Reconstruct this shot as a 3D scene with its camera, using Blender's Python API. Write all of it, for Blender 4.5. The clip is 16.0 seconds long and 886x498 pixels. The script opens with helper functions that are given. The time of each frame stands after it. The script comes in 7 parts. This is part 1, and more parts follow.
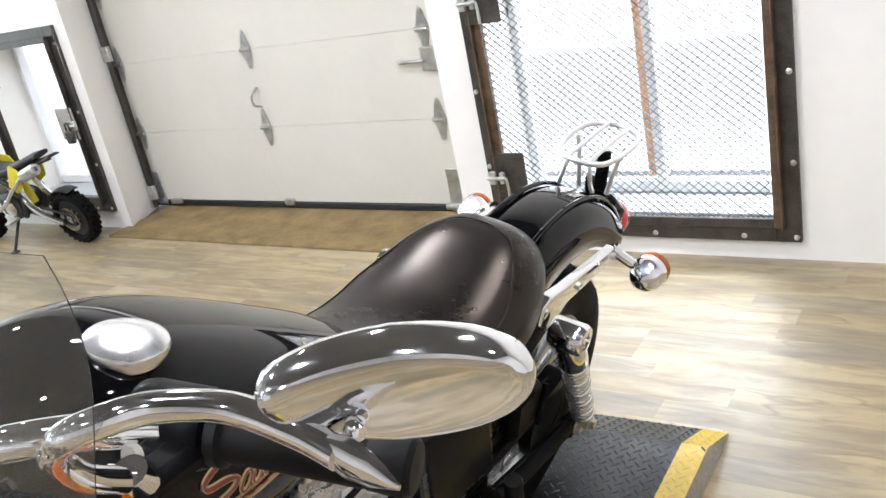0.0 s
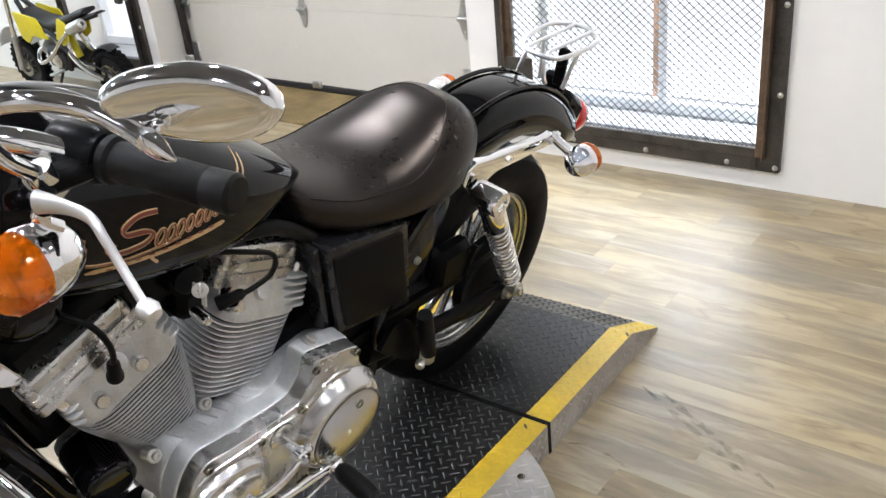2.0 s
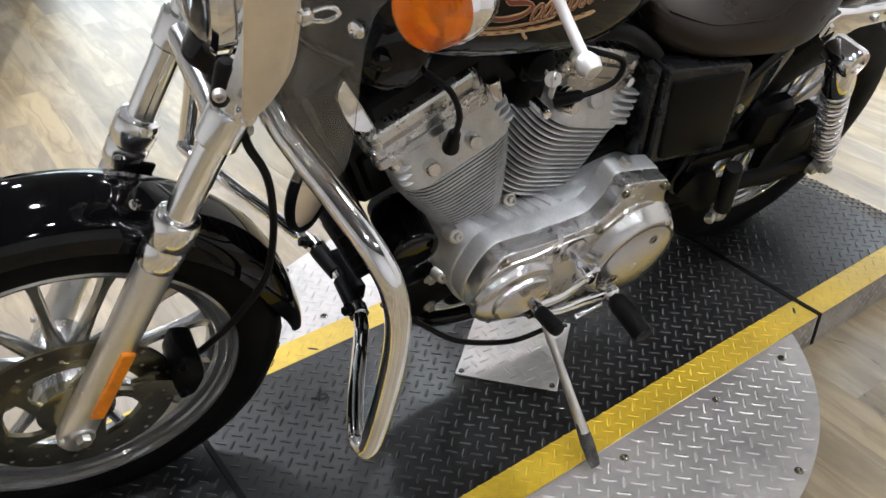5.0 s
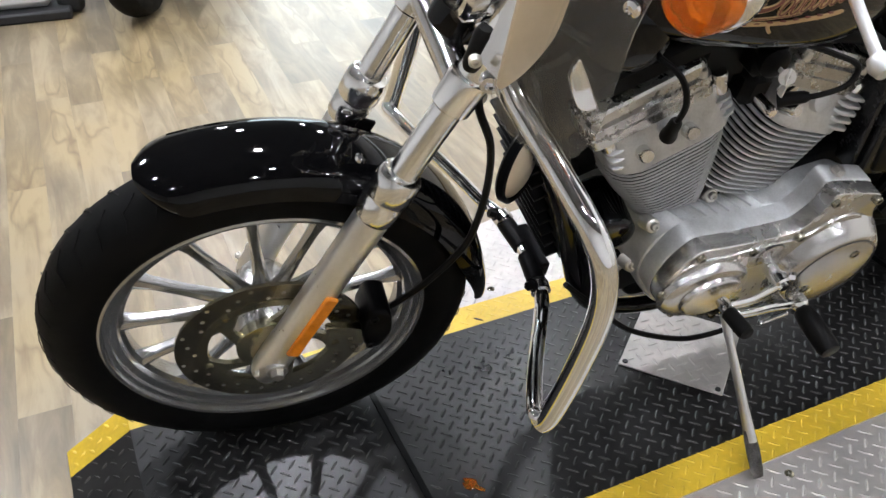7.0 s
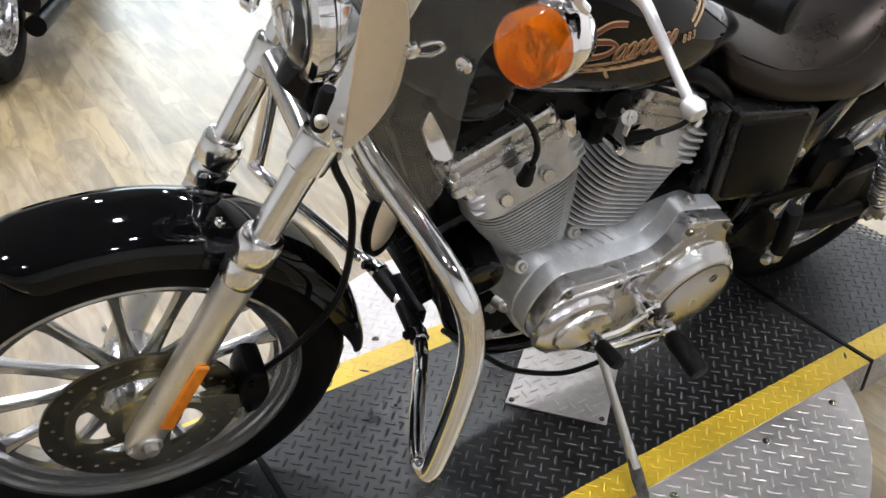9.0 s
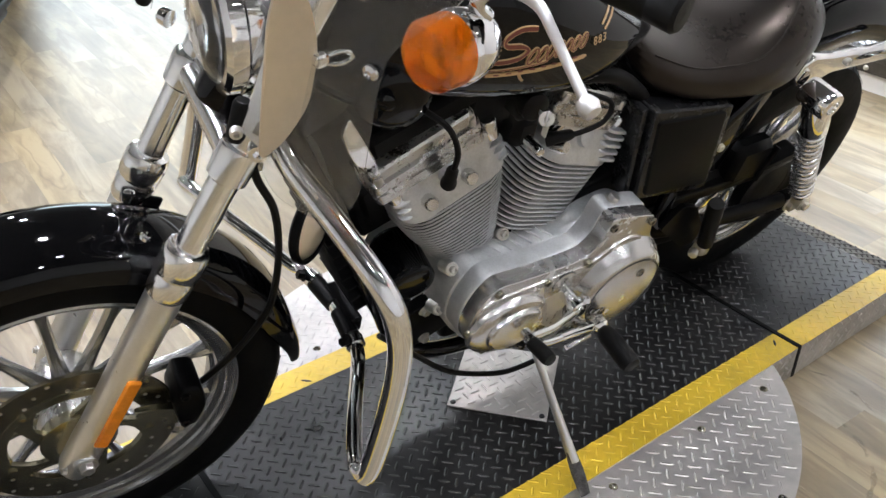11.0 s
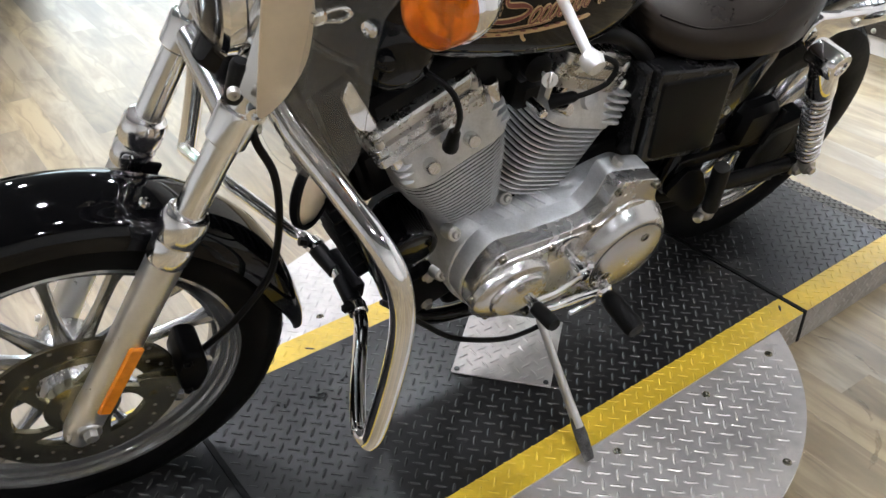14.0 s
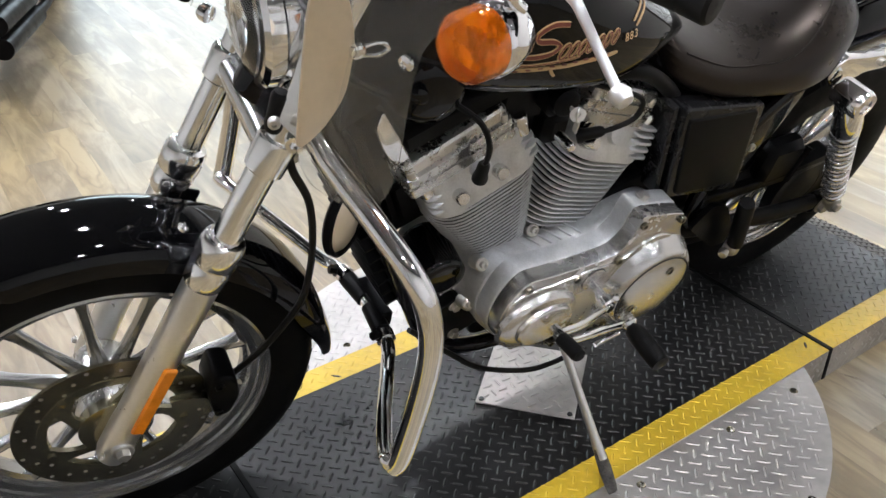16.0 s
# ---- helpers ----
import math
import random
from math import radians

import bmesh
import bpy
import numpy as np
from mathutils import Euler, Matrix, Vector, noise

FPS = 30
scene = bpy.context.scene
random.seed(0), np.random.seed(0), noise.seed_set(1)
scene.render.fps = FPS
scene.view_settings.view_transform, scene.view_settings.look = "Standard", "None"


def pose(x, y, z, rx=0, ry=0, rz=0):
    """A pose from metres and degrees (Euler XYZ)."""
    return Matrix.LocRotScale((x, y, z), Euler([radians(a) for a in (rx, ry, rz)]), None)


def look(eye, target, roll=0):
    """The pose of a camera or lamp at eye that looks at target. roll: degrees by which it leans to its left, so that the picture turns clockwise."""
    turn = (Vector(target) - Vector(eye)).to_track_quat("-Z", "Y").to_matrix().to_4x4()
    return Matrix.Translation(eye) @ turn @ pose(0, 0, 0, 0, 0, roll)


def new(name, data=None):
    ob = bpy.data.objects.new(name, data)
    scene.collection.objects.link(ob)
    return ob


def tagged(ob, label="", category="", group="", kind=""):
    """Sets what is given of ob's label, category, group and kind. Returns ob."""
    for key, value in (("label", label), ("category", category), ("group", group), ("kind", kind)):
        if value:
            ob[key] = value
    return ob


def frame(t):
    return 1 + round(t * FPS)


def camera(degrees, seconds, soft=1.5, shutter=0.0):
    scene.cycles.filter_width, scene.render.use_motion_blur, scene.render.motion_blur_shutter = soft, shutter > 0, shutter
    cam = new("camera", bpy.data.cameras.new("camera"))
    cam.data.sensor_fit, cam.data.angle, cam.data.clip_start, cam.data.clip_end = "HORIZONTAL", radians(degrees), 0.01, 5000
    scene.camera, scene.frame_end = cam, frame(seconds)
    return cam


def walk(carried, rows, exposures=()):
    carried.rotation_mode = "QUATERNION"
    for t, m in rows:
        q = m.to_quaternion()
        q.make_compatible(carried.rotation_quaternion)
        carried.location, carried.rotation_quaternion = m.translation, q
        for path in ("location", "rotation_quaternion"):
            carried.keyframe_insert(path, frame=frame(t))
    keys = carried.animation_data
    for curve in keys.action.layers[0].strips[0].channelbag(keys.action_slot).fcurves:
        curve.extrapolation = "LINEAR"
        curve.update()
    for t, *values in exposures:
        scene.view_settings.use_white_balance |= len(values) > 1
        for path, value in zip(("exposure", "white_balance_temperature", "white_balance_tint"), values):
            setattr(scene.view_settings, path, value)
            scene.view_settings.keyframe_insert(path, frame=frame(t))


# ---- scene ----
cam = camera(54.09, 16.0)
# seconds, eye in metres, yaw, pitch, roll in degrees
PATH = [
    (0.0, 0.7829, 1.2808, 1.4033, 36.445, -20.911, -11.792),
    (0.5, 0.9120, 1.1426, 1.4115, 36.907, -19.519, -11.697),
    (1.0, 1.0108, 1.0660, 1.4192, 38.588, -21.995, -8.231),
    (1.5, 1.0664, 1.1430, 1.4021, 38.296, -23.102, -3.822),
    (2.0, 1.0852, 1.1868, 1.3625, 40.369, -25.950, -6.057),
    (2.5, 1.0948, 1.1932, 1.3385, 41.956, -27.600, -6.284),
    (3.0, 1.0947, 1.1883, 1.3257, 40.650, -29.110, -4.602),
    (3.5, 1.0794, 1.1740, 1.3163, 42.498, -30.395, -4.475),
    (4.0, 1.0424, 1.1496, 1.3070, 45.561, -32.423, -4.151),
    (4.5, 0.9983, 1.1078, 1.3068, 50.953, -33.459, -2.846),
    (5.0, 0.9477, 1.0596, 1.2925, 56.215, -34.691, -0.702),
    (7.5, 0.9132, 0.9541, 1.2931, 66.637, -35.705, 0.410),
    (8.0, 0.9213, 0.9642, 1.2917, 64.929, -35.274, -0.129),
    (8.5, 0.9264, 0.9779, 1.2945, 62.996, -35.135, 0.018),
    (9.0, 0.9302, 0.9951, 1.3067, 58.204, -32.855, 0.759),
    (9.5, 0.9486, 1.0152, 1.3165, 55.015, -32.050, 0.750),
    (12.0, 0.9690, 1.0135, 1.3086, 54.636, -32.635, 0.099),
    (12.5, 0.9670, 1.0171, 1.3076, 54.645, -33.089, -0.006),
    (13.0, 0.9645, 1.0183, 1.3054, 54.620, -33.466, -0.211),
    (13.5, 0.9622, 1.0193, 1.2999, 54.461, -33.802, -0.060),
    (14.0, 0.9652, 1.0182, 1.2976, 54.866, -34.126, -0.247),
    (14.5, 0.9672, 1.0113, 1.2980, 55.469, -33.829, 0.263),
    (15.0, 0.9676, 1.0066, 1.3043, 55.987, -32.622, 0.187),
    (15.5, 0.9761, 1.0031, 1.3059, 56.285, -32.234, -0.309),
    (16.0, 0.9833, 0.9969, 1.3048, 56.683, -31.804, -0.299),
]
walk(cam, [(t, pose(x, y, z, 0, 0, yaw) @ pose(0, 0, 0, 90 + pitch) @ pose(0, 0, 0, 0, 0, roll))
           for t, x, y, z, yaw, pitch, roll in PATH], [(0.0, 0.2), (1.0, 0.14), (2.5, 0.0), (4.5, -0.10), (7.5, -0.04), (9.5, 0.0), (12.0, -0.08), (16.0, -0.08)])


# ---------------------------------------------------------------- light
world = bpy.data.worlds.new("sky")
world.use_nodes = True
scene.world = world
wn = world.node_tree.nodes
sky = wn.new("ShaderNodeTexSky")
sky.sky_type, sky.sun_disc = "NISHITA", False
sky.sun_elevation, sky.sun_rotation = radians(38), radians(200)
wn["Background"].inputs["Strength"].default_value = 0.15
world.node_tree.links.new(sky.outputs["Color"], wn["Background"].inputs["Color"])


def lamp(name, kind, m, energy, color, size=1.0, size_y=None):
    data = bpy.data.lights.new(name, kind)
    data.energy, data.color = energy, color
    if kind == "AREA":
        data.shape, data.size, data.size_y = "RECTANGLE", size, size_y or size
    elif kind == "SUN":
        data.angle = size
    ob = new(name, data)
    ob.matrix_world = m
    return ob


lamp("sun", "SUN", look((0, 8, 9), (0.5, 0, 0)), 1.0, (1.0, 0.95, 0.88), radians(10))
# daylight that the two barred windows let in
lamp("window_daylight_right", "AREA", look((-0.49, 5.15, 1.95), (-0.49, 3.2, 0.0)), 235, (0.80, 0.90, 1.0), 1.4, 1.1)
lamp("window_daylight_left", "AREA", look((-4.26, 5.15, 1.95), (-4.26, 3.2, 0.0)), 20, (0.88, 0.94, 1.0), 1.2, 1.1)

# daylight through an unseen west window, inferred from the glare on the floor
lamp("window_daylight_west", "AREA", look((-6.75, 3.25, 1.75), (-2.0, 1.9, 0.0)), 72, (0.76, 0.91, 1.0), 1.8, 2.0)

# ceiling lamps; the fittings stand with the ceiling
# x, y, watts: the rows to the west burn brightest
# the pair at x 2.3 is added fill for the engine's left side
LAMPS = [(-2.6, 3.2, 27), (-0.9, 3.2, 27), (0.9, 3.2, 18), (-2.6, 1.5, 56), (-0.9, 1.5, 30), (0.9, 1.5, 19), (-2.6, -0.4, 54), (-0.9, -0.4, 26), (0.9, -0.4, 20), (-4.4, 3.3, 15), (-4.6, 1.5, 36), (2.3, 2.9, 17), (2.3, 1.0, 19)]
for x, y, watts in LAMPS:
    lamp("ceiling_lamp_light", "AREA", look((x, y, 2.955), (x, y + 0.001, 0)), watts, (0.87, 0.90, 1.0), 0.10)



# ---------------------------------------------------------------- materials
def material(name, color, rough=0.5, metal=0.0, var=0.12, scale=8.0, bump=0.0, bump_scale=60.0, rough_var=0.0, coat=0.0, spec=0.5):
    """Principled surface with variation at two scales, in metres of the object."""
    m = bpy.data.materials.new(name)
    m.use_nodes = True
    nt = m.node_tree
    n, link = nt.nodes, nt.links.new
    bsdf = n["Principled BSDF"]
    bsdf.inputs["Metallic"].default_value = metal
    bsdf.inputs["Roughness"].default_value = rough
    bsdf.inputs["Coat Weight"].default_value = coat
    bsdf.inputs["Coat Roughness"].default_value = 0.04
    bsdf.inputs["Specular IOR Level"].default_value = spec
    co = n.new("ShaderNodeTexCoord")
    big = n.new("ShaderNodeTexNoise")
    big.inputs["Scale"].default_value, big.inputs["Detail"].default_value = scale, 6
    fine = n.new("ShaderNodeTexNoise")
    fine.inputs["Scale"].default_value, fine.inputs["Detail"].default_value = scale * 9, 4
    link(co.outputs["Object"], big.inputs["Vector"])
    link(co.outputs["Object"], fine.inputs["Vector"])
    mix = n.new("ShaderNodeMath")
    mix.operation = "MULTIPLY_ADD"
    link(fine.outputs["Fac"], mix.inputs[0])
    mix.inputs[1].default_value = 0.5
    link(big.outputs["Fac"], mix.inputs[2])
    ramp = n.new("ShaderNodeValToRGB")
    c = Vector(color)
    ramp.color_ramp.elements[0].position, ramp.color_ramp.elements[1].position = 0.45, 1.05
    ramp.color_ramp.elements[0].color = (*(c * (1 - var)), 1)
    ramp.color_ramp.elements[1].color = (*[min(1, k) for k in c * (1 + var)], 1)
    link(mix.outputs[0], ramp.inputs["Fac"])
    link(ramp.outputs["Color"], bsdf.inputs["Base Color"])
    if rough_var:
        mr = n.new("ShaderNodeMapRange")
        mr.inputs["From Min"].default_value, mr.inputs["From Max"].default_value = 0.45, 1.05
        mr.inputs["To Min"].default_value, mr.inputs["To Max"].default_value = max(0.01, rough - rough_var), rough + rough_var
        link(mix.outputs[0], mr.inputs["Value"])
        link(mr.outputs["Result"], bsdf.inputs["Roughness"])
    if bump:
        bn = n.new("ShaderNodeTexNoise")
        bn.inputs["Scale"].default_value, bn.inputs["Detail"].default_value = bump_scale, 5
        link(co.outputs["Object"], bn.inputs["Vector"])
        b = n.new("ShaderNodeBump")
        b.inputs["Strength"].default_value, b.inputs["Distance"].default_value = bump, 0.002
        link(bn.outputs["Fac"], b.inputs["Height"])
        link(b.outputs["Normal"], bsdf.inputs["Normal"])
    return m


def clear(name, color, rough=0.02, ior=1.45, tint=1.0):
    m = bpy.data.materials.new(name)
    m.use_nodes = True
    b = m.node_tree.nodes["Principled BSDF"]
    b.inputs["Base Color"].default_value = (*color, 1)
    b.inputs["Transmission Weight"].default_value = tint
    b.inputs["Roughness"].default_value = rough
    b.inputs["IOR"].default_value = ior
    return m


def wood_floor(name, dark=1.0, joined=False):
    """Pale wood-look planks; each plank object is shaded by its own random value."""
    m = bpy.data.materials.new(name)
    m.use_nodes = True
    nt = m.node_tree
    n, link = nt.nodes, nt.links.new
    bsdf = n["Principled BSDF"]
    co = n.new("ShaderNodeTexCoord")
    info = n.new("ShaderNodeNewGeometry" if joined else "ShaderNodeObjectInfo")
    rnd = info.outputs["Random Per Island" if joined else "Random"]
    shift = n.new("ShaderNodeVectorMath")
    shift.operation = "SCALE"
    comb = n.new("ShaderNodeCombineXYZ")
    link(rnd, comb.inputs["X"])
    link(rnd, comb.inputs["Y"])
    link(comb.outputs[0], shift.inputs[0])
    shift.inputs["Scale"].default_value = 37.0
    add = n.new("ShaderNodeVectorMath")
    link(co.outputs["Object"], add.inputs[0])
    link(shift.outputs[0], add.inputs[1])
    stretch = n.new("ShaderNodeMapping")
    stretch.inputs["Scale"].default_value = (1.7, 10.0, 10.0)
    link(add.outputs[0], stretch.inputs["Vector"])
    grain = n.new("ShaderNodeTexNoise")
    grain.inputs["Scale"].default_value, grain.inputs["Detail"].default_value = 1.6, 9
    grain.inputs["Roughness"].default_value, grain.inputs["Distortion"].default_value = 0.62, 0.6
    link(stretch.outputs[0], grain.inputs["Vector"])
    blot = n.new("ShaderNodeTexNoise")
    blot.inputs["Scale"].default_value, blot.inputs["Detail"].default_value = 2.2, 5
    link(add.outputs[0], blot.inputs["Vector"])
    ramp = n.new("ShaderNodeValToRGB")
    e = ramp.color_ramp.elements
    e[0].position, e[0].color = 0.28, (0.125 * dark, 0.099 * dark, 0.064 * dark, 1)
    e[1].position, e[1].color = 0.66, (0.307 * dark, 0.255 * dark, 0.178 * dark, 1)
    mid = e.new(0.5)
    mid.color = (0.206 * dark, 0.165 * dark, 0.109 * dark, 1)
    s1 = n.new("ShaderNodeMath")
    s1.operation = "MULTIPLY_ADD"
    link(blot.outputs["Fac"], s1.inputs[0])
    s1.inputs[1].default_value = 0.35
    link(grain.outputs["Fac"], s1.inputs[2])
    s2 = n.new("ShaderNodeMath")
    s2.operation = "MULTIPLY_ADD"
    link(rnd, s2.inputs[0])
    s2.inputs[1].default_value = 0.17
    link(s1.outputs[0], s2.inputs[2])
    s3 = n.new("ShaderNodeMath")
    s3.operation = "SUBTRACT"
    link(s2.outputs[0], s3.inputs[0])
    s3.inputs[1].default_value = 0.225
    link(s3.outputs[0], ramp.inputs["Fac"])
    # boards differ: some greyer, some more yellow
    tint = n.new("ShaderNodeMix")
    tint.data_type = "RGBA"
    tint.inputs[6].default_value, tint.inputs[7].default_value = (1.00, 0.985, 0.945, 1), (1.12, 1.03, 0.80, 1)
    wn_ = n.new("ShaderNodeTexWhiteNoise")
    wn_.noise_dimensions = "1D"
    link(rnd, wn_.inputs["W"])
    patch = n.new("ShaderNodeMapRange")
    patch.inputs["From Min"].default_value, patch.inputs["From Max"].default_value = 0.38, 0.62
    patch.inputs["To Min"].default_value, patch.inputs["To Max"].default_value = -0.35, 0.45
    link(blot.outputs["Fac"], patch.inputs["Value"])
    warm = n.new("ShaderNodeMath")
    warm.use_clamp = True
    link(wn_.outputs["Value"], warm.inputs[0])
    link(patch.outputs["Result"], warm.inputs[1])
    link(warm.outputs[0], tint.inputs["Factor"])
    mul = n.new("ShaderNodeMix")
    mul.data_type, mul.blend_type = "RGBA", "MULTIPLY"
    mul.inputs["Factor"].default_value = 1.0
    link(ramp.outputs["Color"], mul.inputs[6])
    link(tint.outputs[2], mul.inputs[7])
    # brown figure lines of the printed wood: contours of a stretched noise
    fig = n.new("ShaderNodeTexNoise")
    fig.inputs["Scale"].default_value, fig.inputs["Detail"].default_value = 1.0, 3.0
    fm = n.new("ShaderNodeMapping")
    fm.inputs["Scale"].default_value = (1.3, 4.8, 4.8)
    link(add.outputs[0], fm.inputs["Vector"])
    link(fm.outputs[0], fig.inputs["Vector"])
    ping = n.new("ShaderNodeMath")
    ping.operation = "PINGPONG"
    ping.inputs[1].default_value = 0.06
    link(fig.outputs["Fac"], ping.inputs[0])
    line = n.new("ShaderNodeMapRange")
    line.inputs["From Min"].default_value, line.inputs["From Max"].default_value = 0.0, 0.016
    line.inputs["To Min"].default_value, line.inputs["To Max"].default_value = 0.5, 0.0
    link(ping.outputs[0], line.inputs["Value"])
    spots = n.new("ShaderNodeMapRange")
    spots.inputs["From Min"].default_value, spots.inputs["From Max"].default_value = 0.46, 0.62
    link(blot.outputs["Fac"], spots.inputs["Value"])
    both = n.new("ShaderNodeMath")
    both.operation = "MULTIPLY"
    link(line.outputs["Result"], both.inputs[0])
    link(spots.outputs["Result"], both.inputs[1])
    brown = n.new("ShaderNodeMix")
    brown.data_type = "RGBA"
    brown.inputs[7].default_value = (0.10 * dark, 0.062 * dark, 0.032 * dark, 1)
    link(both.outputs[0], brown.inputs["Factor"])
    link(mul.outputs[2], brown.inputs[6])
    link(brown.outputs[2], bsdf.inputs["Base Color"])
    mr = n.new("ShaderNodeMapRange")
    mr.inputs["To Min"].default_value, mr.inputs["To Max"].default_value = 0.46, 0.30
    bsdf.inputs["Specular IOR Level"].default_value = 0.78
    link(blot.outputs["Fac"], mr.inputs["Value"])
    link(mr.outputs["Result"], bsdf.inputs["Roughness"])
    b = n.new("ShaderNodeBump")
    b.inputs["Strength"].default_value, b.inputs["Distance"].default_value = 0.25, 0.001
    link(grain.outputs["Fac"], b.inputs["Height"])
    link(b.outputs["Normal"], bsdf.inputs["Normal"])
    return m


WALL = material("white_wall_paint", (0.80, 0.78, 0.74), 0.6, var=0.03, scale=2.0, bump=0.12, bump_scale=90)
CEIL = material("dark_grey_ceiling", (0.12, 0.12, 0.122), 0.8, var=0.1, scale=1.0)
DOORW = material("ivory_door_panel", (0.62, 0.595, 0.53), 0.45, var=0.03, scale=3.0, bump=0.1, bump_scale=200)
FLOOR = wood_floor("pale_wood_floor", 1.03)
FLOOR_FAR = wood_floor("pale_wood_floor_joined", 1.03, True)
BOARD = material("brown_coir_matting", (0.19, 0.135, 0.062), 0.9, var=0.35, scale=7, bump=0.9, bump_scale=240, spec=0.2)
STEEL = material("dark_mill_steel", (0.075, 0.068, 0.06), 0.5, 0.75, var=0.5, scale=14, rough_var=0.15, bump=0.15, bump_scale=120)
RUST = material("brown_rusty_steel", (0.115, 0.075, 0.045), 0.6, 0.4, var=0.6, scale=18, bump=0.2, bump_scale=150)
GALV = material("galvanised_steel", (0.50, 0.50, 0.48), 0.38, 0.85, var=0.25, scale=30, rough_var=0.1)
MESHM = material("expanded_steel_mesh", (0.16, 0.16, 0.16), 0.45, 0.6, var=0.3, scale=20)
GASKET = material("black_rubber_seal", (0.015, 0.015, 0.016), 0.6, var=0.2)
OUTWOOD = material("orange_pine_post", (0.50, 0.27, 0.15), 0.7, var=0.25, scale=12)
WINFRAME = material("white_window_frame", (0.72, 0.73, 0.75), 0.45, var=0.03)
SILL = material("grey_concrete_sill", (0.45, 0.46, 0.48), 0.7, var=0.15, scale=8, bump=0.2)
GLASSP = clear("window_glass", (1, 1, 1), 0.0, 1.45)
TREADB = material("black_tread_plate_paint", (0.011, 0.0107, 0.0104), 0.33, 0.0, var=0.7, scale=6, rough_var=0.08, bump=0.1, spec=0.30)
TREADS = material("bare_aluminium_tread_plate", (0.47, 0.445, 0.42), 0.47, 0.7, var=0.25, scale=6, rough_var=0.12, bump=0.08)
TREADW = material("worn_tread_ridge", (0.020, 0.0192, 0.0185), 0.36, 0.15, var=0.7, scale=5, rough_var=0.1, spec=0.36)
TREADE = material("dirty_bare_plate_edge", (0.36, 0.335, 0.30), 0.46, 0.5, var=0.4, scale=14, rough_var=0.1, bump=0.15)
YELLOW = material("worn_yellow_paint", (0.58, 0.39, 0.024), 0.42, var=0.22, scale=9, bump=0.06, rough_var=0.06)
ALU = material("cast_aluminium", (0.52, 0.51, 0.49), 0.27, 0.9, var=0.10, scale=22, rough_var=0.05)
ALUP = material("polished_aluminium", (0.70, 0.69, 0.67), 0.17, 1.0, var=0.1, scale=16, rough_var=0.06)
# the tan of reflected floor is put into this metal's own colour
TANSHEEN = material("tan_reflection_metal", (0.74, 0.64, 0.50), 0.34, 0.75, var=0.06, scale=12, rough_var=0.05)
COVERALU = material("worn_polished_cover", (0.60, 0.59, 0.575), 0.25, 0.95, var=0.12, scale=6, rough_var=0.06, bump=0.03, bump_scale=300)
PLASTIC = material("grey_black_plastic", (0.004, 0.0041, 0.0043), 0.34, 0.0, var=0.25, scale=20, rough_var=0.06, bump=0.06, bump_scale=400, spec=0.05)
BOXPL = material("semi_gloss_black_plastic", (0.008, 0.008, 0.0083), 0.26, 0.0, var=0.3, scale=20, rough_var=0.04, spec=0.22)
ALUG = material("grey_cast_fins", (0.56, 0.565, 0.565), 0.38, 0.6, var=0.2, scale=30, rough_var=0.1, bump=0.15, bump_scale=300)
FINS = material("cast_cooling_fins", (0.55, 0.555, 0.555), 0.42, 0.45, var=0.2, scale=30, rough_var=0.1, bump=0.12, bump_scale=300)
# near-black colour stands in for the shade deep between cooling fins
GAPSHADE = material("shade_dark_core", (0.012, 0.0115, 0.011), 0.7, 0.0, var=0.3, scale=30)
LEVER = material("pale_satin_lever", (0.70, 0.69, 0.675), 0.36, 0.85, var=0.06, scale=20, rough_var=0.04)
RIMALU = material("grey_cast_wheel", (0.46, 0.46, 0.46), 0.21, 0.95, var=0.05, scale=16, rough_var=0.03)
CAPALU = material("brushed_filler_cap", (0.80, 0.80, 0.80), 0.24, 1.0, var=0.08, scale=30, rough_var=0.05, bump=0.15, bump_scale=70)
SLIDER = material("satin_fork_slider", (0.78, 0.775, 0.765), 0.30, 0.95, var=0.05, scale=18, rough_var=0.03)
FORKC = material("bright_fork_chrome", (0.93, 0.93, 0.925), 0.15, 1.0, var=0.04, scale=20, rough_var=0.03)
CHROME = material("chrome", (0.88, 0.88, 0.89), 0.07, 1.0, var=0.03, scale=20, rough_var=0.02)
BLACK = material("gloss_black_paint", (0.0022, 0.0022, 0.0025), 0.04, 0.0, var=0.3, scale=14, spec=0.26)
SATIN = material("satin_black_parts", (0.003, 0.003, 0.0032), 0.36, 0.0, var=0.4, scale=25, rough_var=0.1, bump=0.1, spec=0.07)
RUBBER = material("black_rubber", (0.005, 0.0048, 0.0046), 0.5, var=0.35, scale=30, bump=0.08, rough_var=0.1, spec=0.13)
TYRE = material("tyre_rubber", (0.0042, 0.0042, 0.0042), 0.6, var=0.4, scale=25, bump=0.15, rough_var=0.1, spec=0.09)
VINYL = material("black_vinyl_seat", (0.006, 0.0050, 0.0045), 0.30, var=0.3, scale=9, rough_var=0.05, spec=0.30, bump=0.10, bump_scale=22)
VINYL.node_tree.nodes["Principled BSDF"].inputs["Specular Tint"].default_value = (1.0, 0.80, 0.66, 1)
AMBER = clear("amber_lens", (1.0, 0.24, 0.004), 0.05, 1.46, 0.8)
an, al = AMBER.node_tree.nodes, AMBER.node_tree.links.new
flute = an.new("ShaderNodeTexNoise")
flute.inputs["Scale"].default_value, flute.inputs["Detail"].default_value = 45.0, 2.0
fb = an.new("ShaderNodeBump")
fb.inputs["Strength"].default_value, fb.inputs["Distance"].default_value = 0.6, 0.006
al(an.new("ShaderNodeTexCoord").outputs["Object"], flute.inputs["Vector"])
